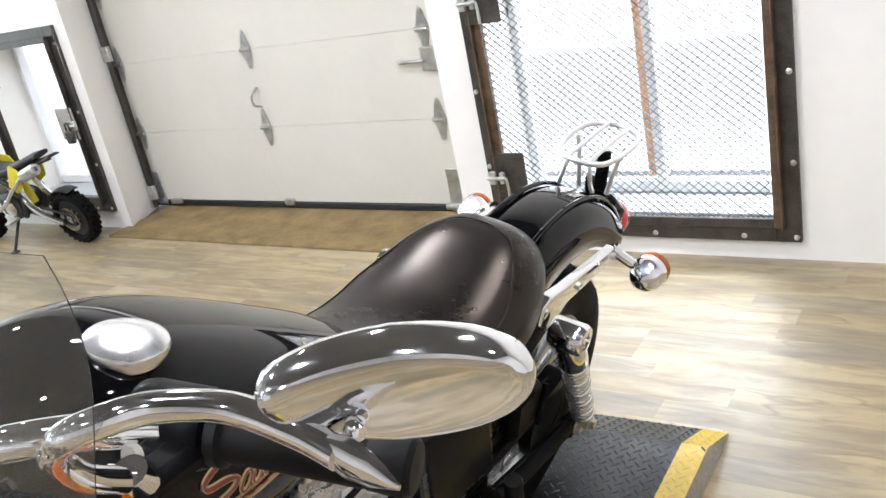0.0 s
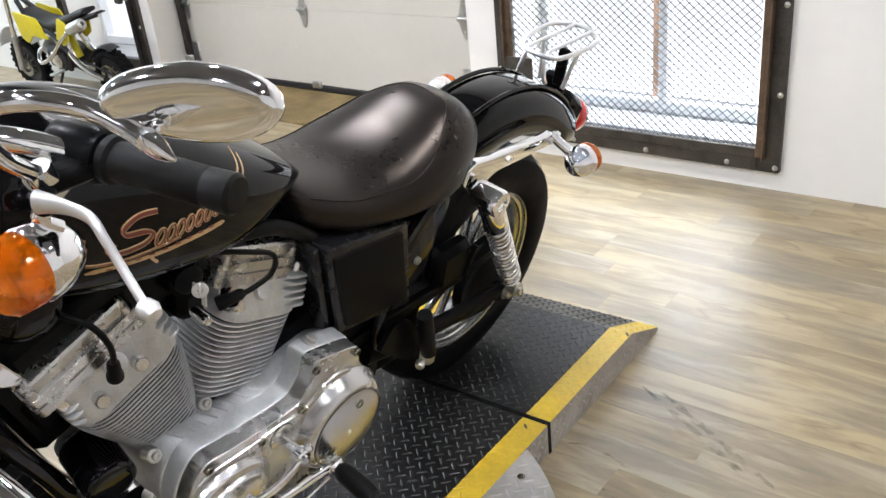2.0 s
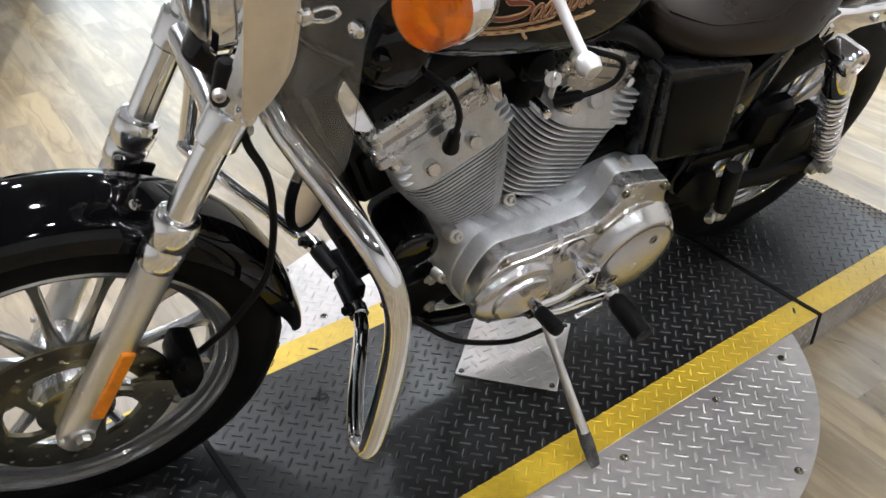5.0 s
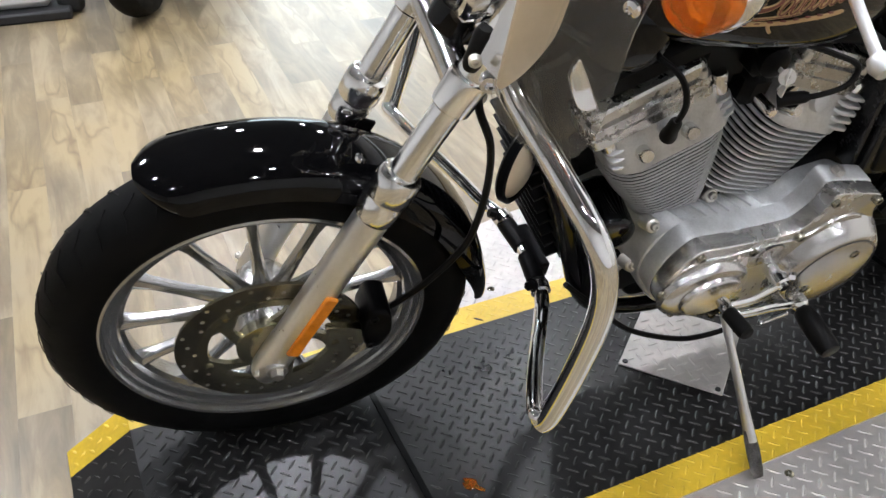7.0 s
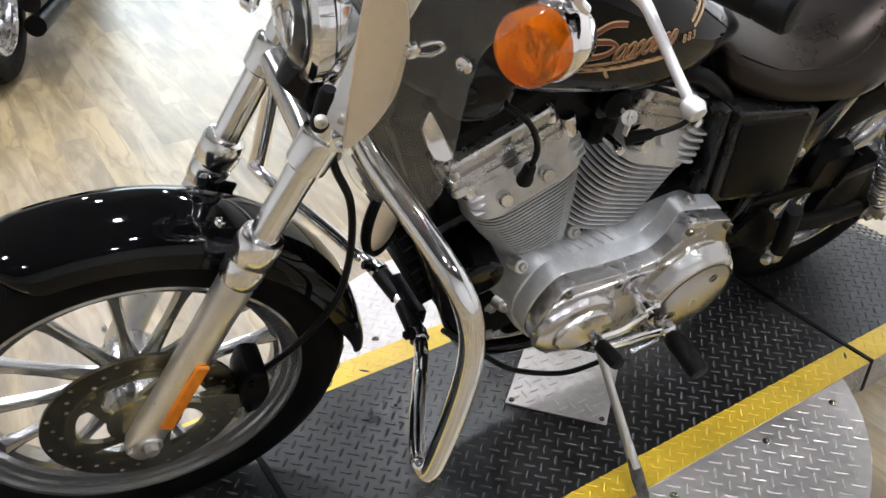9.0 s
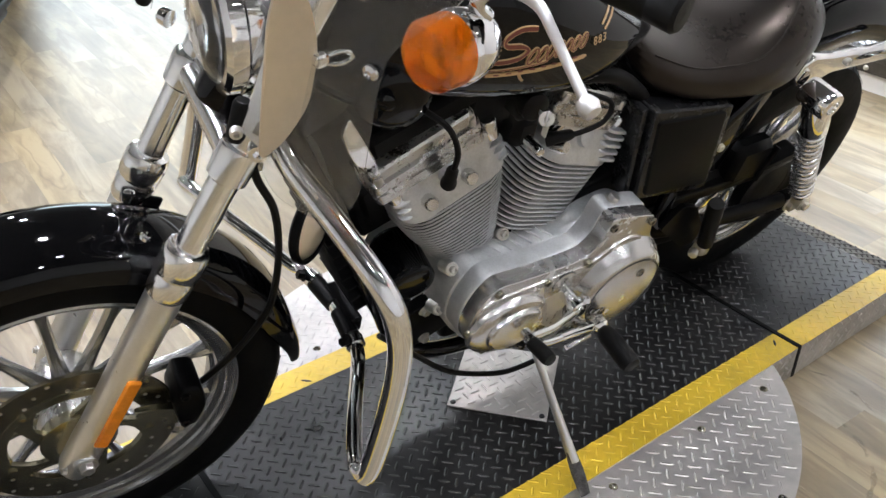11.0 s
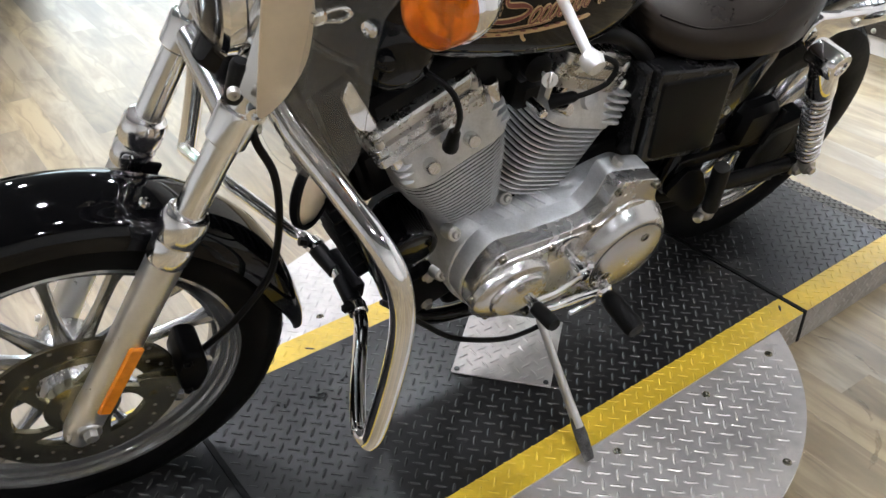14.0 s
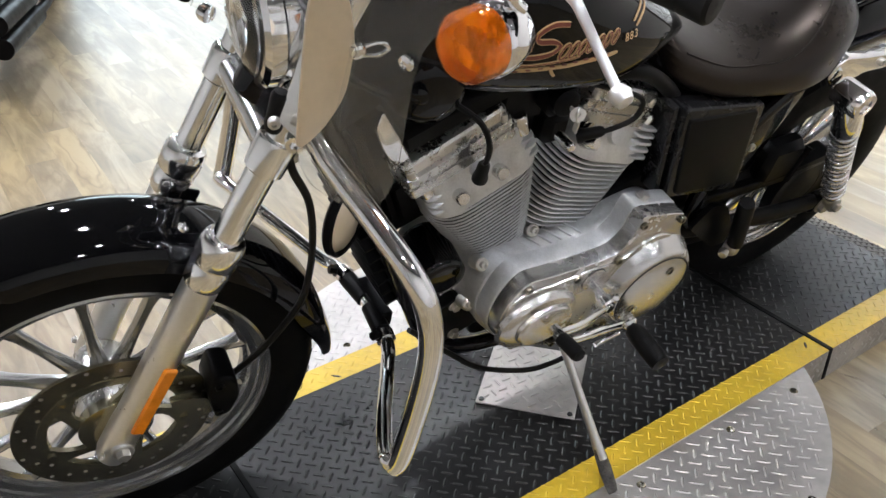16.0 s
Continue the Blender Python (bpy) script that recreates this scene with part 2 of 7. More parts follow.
al(flute.outputs["Fac"], fb.inputs["Height"])
al(fb.outputs["Normal"], an["Principled BSDF"].inputs["Normal"])
REFL = material("amber_reflector", (0.72, 0.22, 0.012), 0.2, 0.0, var=0.2, scale=60, bump=0.3, bump_scale=500)
REDL = material("red_lens", (0.55, 0.02, 0.02), 0.12, 0.0, var=0.1, scale=30, coat=0.6)
BOLT = material("zinc_bolt", (0.60, 0.58, 0.54), 0.3, 0.95, var=0.2, scale=60)
CARRIER = material("olive_carrier_metal", (0.34, 0.315, 0.22), 0.2, 0.95, var=0.12, scale=30, rough_var=0.05)
HOLE = material("pale_hole_fill", (0.22, 0.21, 0.18), 0.35, 0.6, var=0.2, scale=40)
DISCM = material("brake_disc_steel", (0.24, 0.220, 0.165), 0.20, 0.95, var=0.14, scale=40, rough_var=0.05)
SHIELD = clear("clear_windshield", (0.93, 0.94, 0.94), 0.0, 1.49, 0.987)
STANDFOOT = material("chipped_stand_foot", (0.10, 0.098, 0.095), 0.34, 0.8, var=0.9, scale=40, rough_var=0.1)
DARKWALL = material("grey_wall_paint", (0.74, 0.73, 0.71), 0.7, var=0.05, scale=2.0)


# ---------------------------------------------------------------- mesh tools
class Geo:
    """Vertices and faces of one mesh, collected piece by piece."""

    def __init__(self):
        self.v, self.f = [], []

    def add(self, v, f):
        k = len(self.v)
        self.v += [tuple(p) for p in v]
        self.f += [tuple(i + k for i in q) for q in f]
        return self

    def moved(self, m):
        self.v = [tuple(m @ Vector(p)) for p in self.v]
        return self

    def mesh(self, name, mat, smooth=40):
        me = bpy.data.meshes.new(name)
        me.from_pydata(self.v, [], self.f)
        me.validate()
        bm = bmesh.new()
        bm.from_mesh(me)
        bmesh.ops.recalc_face_normals(bm, faces=bm.faces)
        bm.to_mesh(me)
        bm.free()
        me.materials.append(mat)
        if smooth:
            me.shade_smooth()
            me.set_sharp_from_angle(angle=radians(smooth))
        return me


def thing(name, label, category, m=None, group="", kind=""):
    ob = new(name)
    ob.empty_display_size = 0.1
    if m is not None:
        ob.matrix_world = m
    return tagged(ob, label, category, group, kind)


def part(name, geo, mat, parent=None, label="", smooth=40):
    ob = new(name, geo.mesh(name, mat, smooth))
    ob.parent = parent
    if label:
        ob["label"] = label
    return ob


def piece(name, me, parent, m=None):
    ob = new(name, me)
    ob.parent = parent
    if m is not None:
        ob.matrix_local = m
    return ob


def box(c, s, bevel=0.0, m=None):
    """A box with chamfered edges: centre, size."""
    g = Geo()
    hx, hy, hz = [k / 2 for k in s]
    b = min(bevel, hx * 0.95, hy * 0.95, hz * 0.95)
    if b <= 0:
        v = [(x, y, z) for x in (-hx, hx) for y in (-hy, hy) for z in (-hz, hz)]
        f = [(0, 1, 3, 2), (4, 6, 7, 5), (0, 4, 5, 1), (2, 3, 7, 6), (0, 2, 6, 4), (1, 5, 7, 3)]
    else:
        v, ix = [], {}
        for sx in (-1, 1):
            for sy in (-1, 1):
                for sz in (-1, 1):
                    ix[sx, sy, sz] = len(v)
                    v += [(sx * hx, sy * (hy - b), sz * (hz - b)), (sx * (hx - b), sy * hy, sz * (hz - b)), (sx * (hx - b), sy * (hy - b), sz * hz)]
        f = []
        q = ((-1, -1), (1, -1), (1, 1), (-1, 1))
        for s1 in (-1, 1):
            f.append([ix[s1, a, c2] for a, c2 in q])
            f.append([ix[a, s1, c2] + 1 for a, c2 in q])
            f.append([ix[a, c2, s1] + 2 for a, c2 in q])
        for a in (-1, 1):
            for c2 in (-1, 1):
                f.append([ix[a, c2, -1], ix[a, c2, 1], ix[a, c2, 1] + 1, ix[a, c2, -1] + 1])
                f.append([ix[a, -1, c2], ix[a, 1, c2], ix[a, 1, c2] + 2, ix[a, -1, c2] + 2])
                f.append([ix[-1, a, c2] + 1, ix[1, a, c2] + 1, ix[1, a, c2] + 2, ix[-1, a, c2] + 2])
        for k in ix.values():
            f.append([k, k + 1, k + 2])
    g.add([Vector(p) for p in v], f)
    if m is not None:
        g.moved(m)
    g.v = [(p[0] + c[0], p[1] + c[1], p[2] + c[2]) for p in g.v]
    return g


def curve(points, n=6, closed=False):
    """A smooth line through the points."""
    p = [Vector(q) for q in points]
    out, k = [], len(p)
    for i in range(k if closed else k - 1):
        a, b, c, d = [p[j % k] if closed else p[max(0, min(k - 1, j))] for j in (i - 1, i, i + 1, i + 2)]
        for s in range(n):
            t = s / n
            out.append(0.5 * (2 * b + (c - a) * t + (2 * a - 5 * b + 4 * c - d) * t * t + (3 * b - a - 3 * c + d) * t ** 3))
    return out if closed else out + [p[-1]]


def tube(points, radius, segs=12, closed=False, caps=True, flat=1.0, up=None):
    """A bar swept along the points. radius: a number or one for each point; flat squashes it across."""
    pts = [Vector(p) for p in points]
    n = len(pts)
    rad = [radius] * n if isinstance(radius, (int, float)) else radius
    g, v, f = Geo(), [], []
    side = None
    for i, p in enumerate(pts):
        a = pts[(i - 1) % n] if closed or i else pts[0]
        b = pts[(i + 1) % n] if closed or i < n - 1 else pts[-1]
        d = (b - a).normalized()
        if side is None:
            ref = Vector(up) if up is not None else (Vector((0, 0, 1)) if abs(d.z) < 0.9 else Vector((1, 0, 0)))
            side = d.cross(ref).normalized()
        side = (side - d * side.dot(d)).normalized()
        nor = side.cross(d)
        for k in range(segs):
            t = 2 * math.pi * k / segs
            v.append(p + side * (math.cos(t) * rad[i] * flat) + nor * (math.sin(t) * rad[i]))
    m = n if closed else n - 1
    for i in range(m):
        for k in range(segs):
            a, b = i * segs + k, i * segs + (k + 1) % segs
            c, d = ((i + 1) % n) * segs + (k + 1) % segs, ((i + 1) % n) * segs + k
            f.append((a, b, c, d))
    if caps and not closed:
        f.append(tuple(range(segs)))
        f.append(tuple((n - 1) * segs + k for k in range(segs)))
    return g.add(v, f)


def frame_of(axis):
    z = Vector(axis).normalized()
    x = z.cross(Vector((0, 0, 1)) if abs(z.z) < 0.9 else Vector((0, 1, 0))).normalized()
    return x, z.cross(x), z


def lathe(profile, centre=(0, 0, 0), axis=(0, 0, 1), segs=32, closed=False):
    """A turned shape: profile of (radius, height along the axis)."""
    x, y, z = frame_of(axis)
    c = Vector(centre)
    g, v, f, n = Geo(), [], [], len(profile)
    for r, h in profile:
        for k in range(segs):
            t = 2 * math.pi * k / segs
            v.append(c + z * h + (x * math.cos(t) + y * math.sin(t)) * max(r, 1e-5))
    for i in range(n if closed else n - 1):
        j = (i + 1) % n
        for k in range(segs):
            a = (k + 1) % segs
            f.append((i * segs + k, i * segs + a, j * segs + a, j * segs + k))
    if not closed:
        if profile[0][0] > 1e-4:
            f.append(tuple(range(segs)))
        if profile[-1][0] > 1e-4:
            f.append(tuple((n - 1) * segs + k for k in range(segs)))
    return g.add(v, f)


def loft(rings, caps=True, closed=True):
    """A skin over rings of as many points each."""
    g, n = Geo(), len(rings[0])
    v = [p for r in rings for p in r]
    f = []
    for i in range(len(rings) - 1):
        for k in range(n if closed else n - 1):
            a = (k + 1) % n
            f.append((i * n + k, i * n + a, (i + 1) * n + a, (i + 1) * n + k))
    if caps:
        f.append(tuple(range(n)))
        f.append(tuple((len(rings) - 1) * n + k for k in range(n)))
    return g.add(v, f)


def plate(outline, x0, x1, bevel=0.0, m=None):
    """A plate: outline in (y, z), thick from x0 to x1, its outer edge at x1 chamfered."""
    o = [Vector((0, p[0], p[1])) for p in outline]
    n = len(o)
    cen = sum(o, Vector()) / n
    rings = [[Vector((x0, p.y, p.z)) for p in o]]
    if bevel:
        steps = 3
        rings.append([Vector((x1 - bevel, p.y, p.z)) for p in o])
        for s in range(1, steps + 1):
            t = s / steps * math.pi / 2
            ring = []
            for i, p in enumerate(o):
                d = (o[(i + 1) % n] - o[i - 1])
                nor = Vector((0, d.z, -d.y)).normalized()
                if nor.dot(p - cen) > 0:
                    nor = -nor
                q = p + nor * bevel * (1 - math.cos(t))
                ring.append(Vector((x1 - bevel + bevel * math.sin(t), q.y, q.z)))
            rings.append(ring)
    else:
        rings.append([Vector((x1, p.y, p.z)) for p in o])
    g = loft(rings)
    if m is not None:
        g.moved(m)
    return g


def rounded(points, r, n=5):
    """The corners of a 2D outline rounded off."""
    out, k = [], len(points)
    for i in range(k):
        a, b, c = [Vector(points[j % k]) for j in (i - 1, i, i + 1)]
        rr = min(r, (a - b).length * 0.45, (c - b).length * 0.45)
        p, q = b + (a - b).normalized() * rr, b + (c - b).normalized() * rr
        for s in range(n + 1):
            t = s / n
            out.append((1 - t) ** 2 * p + 2 * t * (1 - t) * b + t * t * q)
    return [tuple(p) for p in out]


def join(*geos):
    g = Geo()
    for k in geos:
        g.add(k.v, k.f)
    return g


def hexbolt(c, axis, r=0.007, h=0.006):
    return join(lathe([(r * 1.35, 0), (r * 1.35, 0.0015), (r, 0.0015)], c, axis, 14), lathe([(r, 0.001), (r, h * 0.85), (r * 0.85, h), (0, h)], c, axis, 6))


def capbolt(c, axis, r=0.006, h=0.008):
    return lathe([(r, 0), (r, h * 0.8), (r * 0.85, h), (r * 0.5, h), (r * 0.45, h * 0.5), (0, h * 0.5)], c, axis, 12)


# ---------------------------------------------------------------- the room
WY = 4.303          # inner face of the wall with the windows
CEILING = 3.0
X0, X1, Y0 = -6.8, 3.6, -3.6


def setting(name, geo, mat, smooth=0):
    return tagged(part(name, geo, mat, None, "", smooth), kind="structure")


floor = setting("floor", box(((X0 + X1) / 2, (Y0 + 5.0) / 2, -0.06), (X1 - X0 + 0.6, 5.0 - Y0 + 0.6, 0.11)), GASKET)
tagged(floor, "pale wood-look plank floor, slightly glossy", "floor")
ceiling = setting("ceiling", box(((X0 + X1) / 2, (Y0 + 4.9) / 2, CEILING + 0.05), (X1 - X0 + 0.6, 4.9 - Y0 + 0.4, 0.1)), CEIL)
tagged(ceiling, "plain dark ceiling", "ceiling")


def wall_strip(x0, x1, z0, z1, y0=WY, y1=WY + 0.30):
    return box(((x0 + x1) / 2, (y0 + y1) / 2, (z0 + z1) / 2), (x1 - x0, y1 - y0, z1 - z0))


# wall with the two barred windows and the door recess
north = join(
    wall_strip(0.05, X1, 0, CEILING), wall_strip(-1.033, 0.05, 0, 0.155), wall_strip(-1.033, 0.05, 1.155, CEILING), wall_strip(-1.285, -1.033, 0, CEILING),
    wall_strip(X0, -4.64, 0, CEILING), wall_strip(-4.64, -3.875, 0, 0.195), wall_strip(-4.64, -3.875, 1.155, CEILING),
    wall_strip(-3.700, -1.285, 2.28, CEILING))
# splayed reveal left of the door, square one at its other side
north = join(north, loft([[(-3.875, WY, z), (-3.700, WY, z), (-3.843, WY + 0.275, z), (-3.900, WY + 0.40, z), (-4.1, WY + 0.40, z), (-4.1, WY + 0.302, z), (-3.875, WY + 0.302, z)] for z in (0, CEILING)]),
             box((-1.36, WY + 0.35, 1.15), (0.15, 0.10, 2.3)))
wall_north = tagged(setting("wall_north", north, WALL), "white painted wall with window openings and door recess", "wall")
# the west opening is added for the unseen window's daylight
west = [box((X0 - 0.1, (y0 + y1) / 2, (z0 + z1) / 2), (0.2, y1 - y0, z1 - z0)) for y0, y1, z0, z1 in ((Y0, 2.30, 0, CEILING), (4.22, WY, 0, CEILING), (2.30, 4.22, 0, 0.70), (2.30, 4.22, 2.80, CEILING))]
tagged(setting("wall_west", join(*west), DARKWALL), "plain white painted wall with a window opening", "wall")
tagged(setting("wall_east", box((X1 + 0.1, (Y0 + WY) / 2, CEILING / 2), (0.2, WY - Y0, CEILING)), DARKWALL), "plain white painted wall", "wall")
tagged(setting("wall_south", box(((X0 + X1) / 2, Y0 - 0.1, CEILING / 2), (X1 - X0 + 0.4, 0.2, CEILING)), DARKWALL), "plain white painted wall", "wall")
PAVE = material("white_paving", (0.82, 0.84, 0.87), 0.8, var=0.05, scale=1.0)
# ground outside, out to the horizon
tagged(setting("ground", box((0, 60, -0.12), (300, 110.4, 0.1)), PAVE), "pale snowy paved ground outside", "ground")

BACK = bpy.data.materials.new("bright_outdoors")
BACK.use_nodes = True
BACK.node_tree.nodes["Principled BSDF"].inputs["Emission Color"].default_value = (0.95, 0.98, 1.0, 1)
BACK.node_tree.nodes["Principled BSDF"].inputs["Emission Strength"].default_value = 2.3
tagged(setting("backdrop", box((-2.0, 9.0, 2.0), (24, 0.1, 8)), BACK), "plain bright daylight outside", "backdrop")

# threshold board in the door recess
tagged(setting("threshold", box((-2.52, 4.43, 0.004), (2.46, 0.54, 0.016), 0.003), BOARD), "brown coarse matting before the door", "doormat")


# ---------------------------------------------------------------- sectional door
def hinge_plate(x, z, right=False):
    """A pressed steel door hinge: two tapered leaves and a knuckle."""
    g = Geo()
    y = WY + 0.345
    for s in (1, -1):
        w0, w1 = 0.034, 0.010
        o = [(-w0, 0.004), (w0, 0.004), (w1, 0.095), (0, 0.104), (-w1, 0.095)]
        ring = lambda yy: [(x + a, yy, z + s * b) for a, b in o]
        g = join(g, loft([ring(y), ring(y - 0.005)]))
    g = join(g, tube([(x - 0.034, y - 0.012, z), (x + 0.034, y - 0.012, z)], 0.011, 10))
    for a, b in ((0, 0.03), (0, -0.03), (0, 0.07), (0, -0.07)):
        g = join(g, hexbolt((x + a, y - 0.005, z + b), (0, -1, 0), 0.006, 0.005))
    return g


door = thing("sectional_door", "closed ivory sectional overhead door with steel hinges", "garage door", kind="structure")
for k in range(5):
    z0, z1 = 0.052 + (k and (0.493 - 0.052) + (k - 1) * 0.431), 0.493 + k * 0.431
    g = box((-2.66, WY + 0.375, (z0 + z1) / 2), (2.40, 0.05, z1 - z0 - 0.0008), 0.0015)
    part("door_panel", g, DOORW, door)
part("bottom_seal", join(box((-2.66, WY + 0.37, 0.032), (2.40, 0.05, 0.040), 0.008)), GASKET, door, "black rubber bottom seal")
# bright strip stands in for the line of light under the seal
part("leak_strip", box((-2.66, WY + 0.36, 0.012), (2.38, 0.012, 0.014), 0.003), ALUP, door, "thin bright strip for the light leaking under the door")
for x in (-3.797, -2.715, -1.561):
    for z in (0.493, 0.924, 1.355):
        part("hinge", hinge_plate(x, z), GALV, door)
part("pull_handle", tube(curve([(-2.715, WY + 0.345, 0.61), (-2.72, WY + 0.30, 0.63), (-2.72, WY + 0.295, 0.68), (-2.715, WY + 0.345, 0.715)], 6), 0.007, 10), GALV, door, "bent steel pull handle")
part("slide_lock", join(box((-1.555, WY + 0.338, 0.785), (0.085, 0.022, 0.11), 0.006), tube([(-1.715, WY + 0.325, 0.778), (-1.575, WY + 0.325, 0.778)], 0.009, 10), box((-1.72, WY + 0.325, 0.778), (0.02, 0.02, 0.025), 0.004)), GALV, door, "steel slide lock")
for x in (-3.80, -1.555):
    part("corner_bracket", join(box((x, WY + 0.345, 0.13), (0.075, 0.012, 0.22), 0.003), tube([(x - 0.05, WY + 0.325, 0.05), (x + 0.05, WY + 0.325, 0.05)], 0.016, 12)), GALV, door)
part("bottom_clip", box((-2.69, WY + 0.34, 0.055), (0.07, 0.02, 0.04), 0.004), GALV, door)
part("bottom_clip", box((-3.65, WY + 0.33, 0.05), (0.09, 0.03, 0.03), 0.004), GALV, door)
track = thing("door_track", "galvanised vertical door track on the jamb", "door track", kind="structure")
part("track_rail", join(box((-3.832, WY + 0.315, 1.12), (0.010, 0.06, 2.2), 0.003), box((-3.812, WY + 0.287, 1.12), (0.045, 0.008, 2.2), 0.003)), STEEL, track)
for z in (0.12, 1.0):
    part("track_bracket", join(box((-3.818, WY + 0.290, z), (0.07, 0.03, 0.09), 0.004), hexbolt((-3.81, WY + 0.275, z), (0, -1, 0), 0.008)), GALV, track)


# ---------------------------------------------------------------- barred windows
def mesh_grille(x0, x1, z0, z1, y, pitch=0.036, rise=0.0155, r=0.0023):
    """Expanded metal: zigzag strands that meet at their corners."""
    v, f = [], []
    rows = int((z1 - z0) / rise)
    cols = int((x1 - x0) / (pitch / 2))
    for i in range(rows):
        zz = z0 + i * rise
        for j in range(cols):
            xa = x0 + j * pitch / 2
            a, b = ((zz, zz + rise) if (i + j) % 2 == 0 else (zz + rise, zz))
            xb = xa + pitch / 2
            k = len(v)
            for xx, zc in ((xa, a), (xb, b)):
                v += [(xx, y - 0.0035, zc - r), (xx, y - 0.0005, zc + r), (xx, y + 0.0035, zc + r * 0.6), (xx, y + 0.0005, zc - r * 1.2)]
            f += [(k, k + 1, k + 5, k + 4), (k + 1, k + 2, k + 6, k + 5), (k + 2, k + 3, k + 7, k + 6), (k + 3, k, k + 4, k + 7)]
    return Geo().add(v, f)


def barred_window(name, x0, x1, z0, z1, post, flip=False):
    """Steel-framed grille on the wall before a window; x0..z1: the frame's outer edges."""
    w = 0.085
    win = thing(name, "dark steel-framed window guard with a lock plate" if flip else "dark rusty steel-framed window guard with expanded mesh", "window", kind="structure")
    y = WY - 0.012
    for xx in (x0, x1 - w):
        part("frame_bar", box((xx + w / 2, y, (z0 + z1) / 2), (w, 0.024, z1 - z0), 0.003), STEEL, win)
    for zz in (z0, z1 - w):
        part("frame_bar", box(((x0 + x1) / 2, y, zz + w / 2), (x1 - x0 - 2 * w, 0.0235, w), 0.003), STEEL, win)
    # hinged inner frame of angle steel
    a0, a1, b0, b1 = x0 + w - 0.03, x1 - w + 0.03, z0 + w - 0.03, z1 - w + 0.03
    for xx in (a0, a1 - 0.036):
        part("angle_bar", join(box((xx + 0.018, y - 0.017, (b0 + b1) / 2), (0.036, 0.010, b1 - b0), 0.002), box((xx + (0.003 if xx == a0 else 0.033), y - 0.03, (b0 + b1) / 2), (0.006, 0.03, b1 - b0), 0.001)), STEEL if flip else RUST, win, "dark angle steel bar" if flip else "rust-brown angle steel bar")
    for zz in (b0, b1 - 0.036):
        part("angle_bar", box(((a0 + a1) / 2, y - 0.0172, zz + 0.018), (a1 - a0 - 0.072, 0.010, 0.036), 0.002), STEEL, win)
    if not flip:
        tagged(part("mesh", mesh_grille(a0 + 0.03, a1 - 0.03, b0 + 0.03, b1 - 0.03, y - 0.006, r=0.0022), MESHM, win, "grey expanded metal mesh", 0), kind="stuff")
    for zz in (z0 + 0.02, z0 + 0.30, z0 + 0.62, z1 - 0.1):
        for xx in (x0 + 0.016, x1 - 0.016):
            part("screw", lathe([(0.011, 0), (0.010, 0.004), (0.005, 0.007), (0, 0.008)], (xx, WY - 0.024, zz), (0, -1, 0), 12), BOLT, win)
    for k in range(3):
        part("screw", lathe([(0.011, 0), (0.010, 0.004), (0.005, 0.007), (0, 0.008)], (x0 + (x1 - x0) * (0.30 + 0.27 * k), WY - 0.024, z0 + 0.02), (0, -1, 0), 12), BOLT, win)
    s = -1 if flip else 1
    xe = x1 - w if flip else x0 + w
    for zz in (((z0 + z1) / 2, ) if flip else (z0 + 0.27, z1 - 0.17)):
        lock = part("lock_plate", box((xe + s * 0.035, WY - 0.05, zz), (0.16, 0.006, 0.19), 0.002), TREADE if flip else STEEL, win, "grey steel lock plate" if flip else "dark steel lock plate")
        part("bolt_latch", join(tube([(xe - s * 0.06, WY - 0.068, zz - 0.01), (xe + s * 0.02, WY - 0.068, zz - 0.01)], 0.009, 10),
                                tube(curve([(xe + s * 0.0, WY - 0.07, zz - 0.01), (xe + s * 0.03, WY - 0.075, zz - 0.01), (xe + s * 0.035, WY - 0.075, zz - 0.09)], 4), 0.006, 8),
                                box((xe - s * 0.04, WY - 0.06, zz - 0.01), (0.03, 0.02, 0.055), 0.003), box((xe + s * 0.005, WY - 0.06, zz - 0.01), (0.02, 0.02, 0.05), 0.003)), GALV, lock, "zinc sliding bolt")
    if flip:
        part("padlock", join(box((xe - s * 0.005, WY - 0.085, (z0 + z1) / 2 - 0.07), (0.06, 0.03, 0.075), 0.008), tube(curve([(xe - s * 0.022, WY - 0.085, (z0 + z1) / 2 - 0.035), (xe - s * 0.018, WY - 0.085, (z0 + z1) / 2 + 0.01), (xe + s * 0.010, WY - 0.085, (z0 + z1) / 2 + 0.01), (xe + s * 0.013, WY - 0.085, (z0 + z1) / 2 - 0.035)], 4), 0.005, 8)), STEEL, win, "dull steel padlock")
    # the window behind the grille
    wx0, wx1, wz0, wz1, wy = x0 + w, x1 - w, z0 + w, z1 - w, WY + 0.24
    part("sill", box(((wx0 + wx1) / 2, WY + 0.15, wz0 + 0.004), (wx1 - wx0 - 0.004, 0.29, 0.014), 0.003), SILL, win, "grey dusty sill")
    for xx in (wx0 + 0.02, wx1 - 0.02):
        part("window_frame", box((xx, wy, (wz0 + wz1) / 2), (0.035, 0.06, wz1 - wz0 - 0.02), 0.004), WINFRAME, win)
    part("window_frame", box(((wx0 + wx1) / 2, wy, wz0 + 0.04), (wx1 - wx0 - 0.08, 0.058, 0.05), 0.004), WINFRAME, win)
    part("mullion", box((post, wy + 0.09, (wz0 + wz1) / 2 + 0.01), (0.066, 0.05, wz1 - wz0 - 0.02), 0.004), OUTWOOD, win, "orange-brown wooden post")
    part("mullion", box((post + 0.055, wy - 0.002, (wz0 + wz1) / 2 + 0.01), (0.04, 0.05, wz1 - wz0 - 0.02), 0.004), WINFRAME, win)
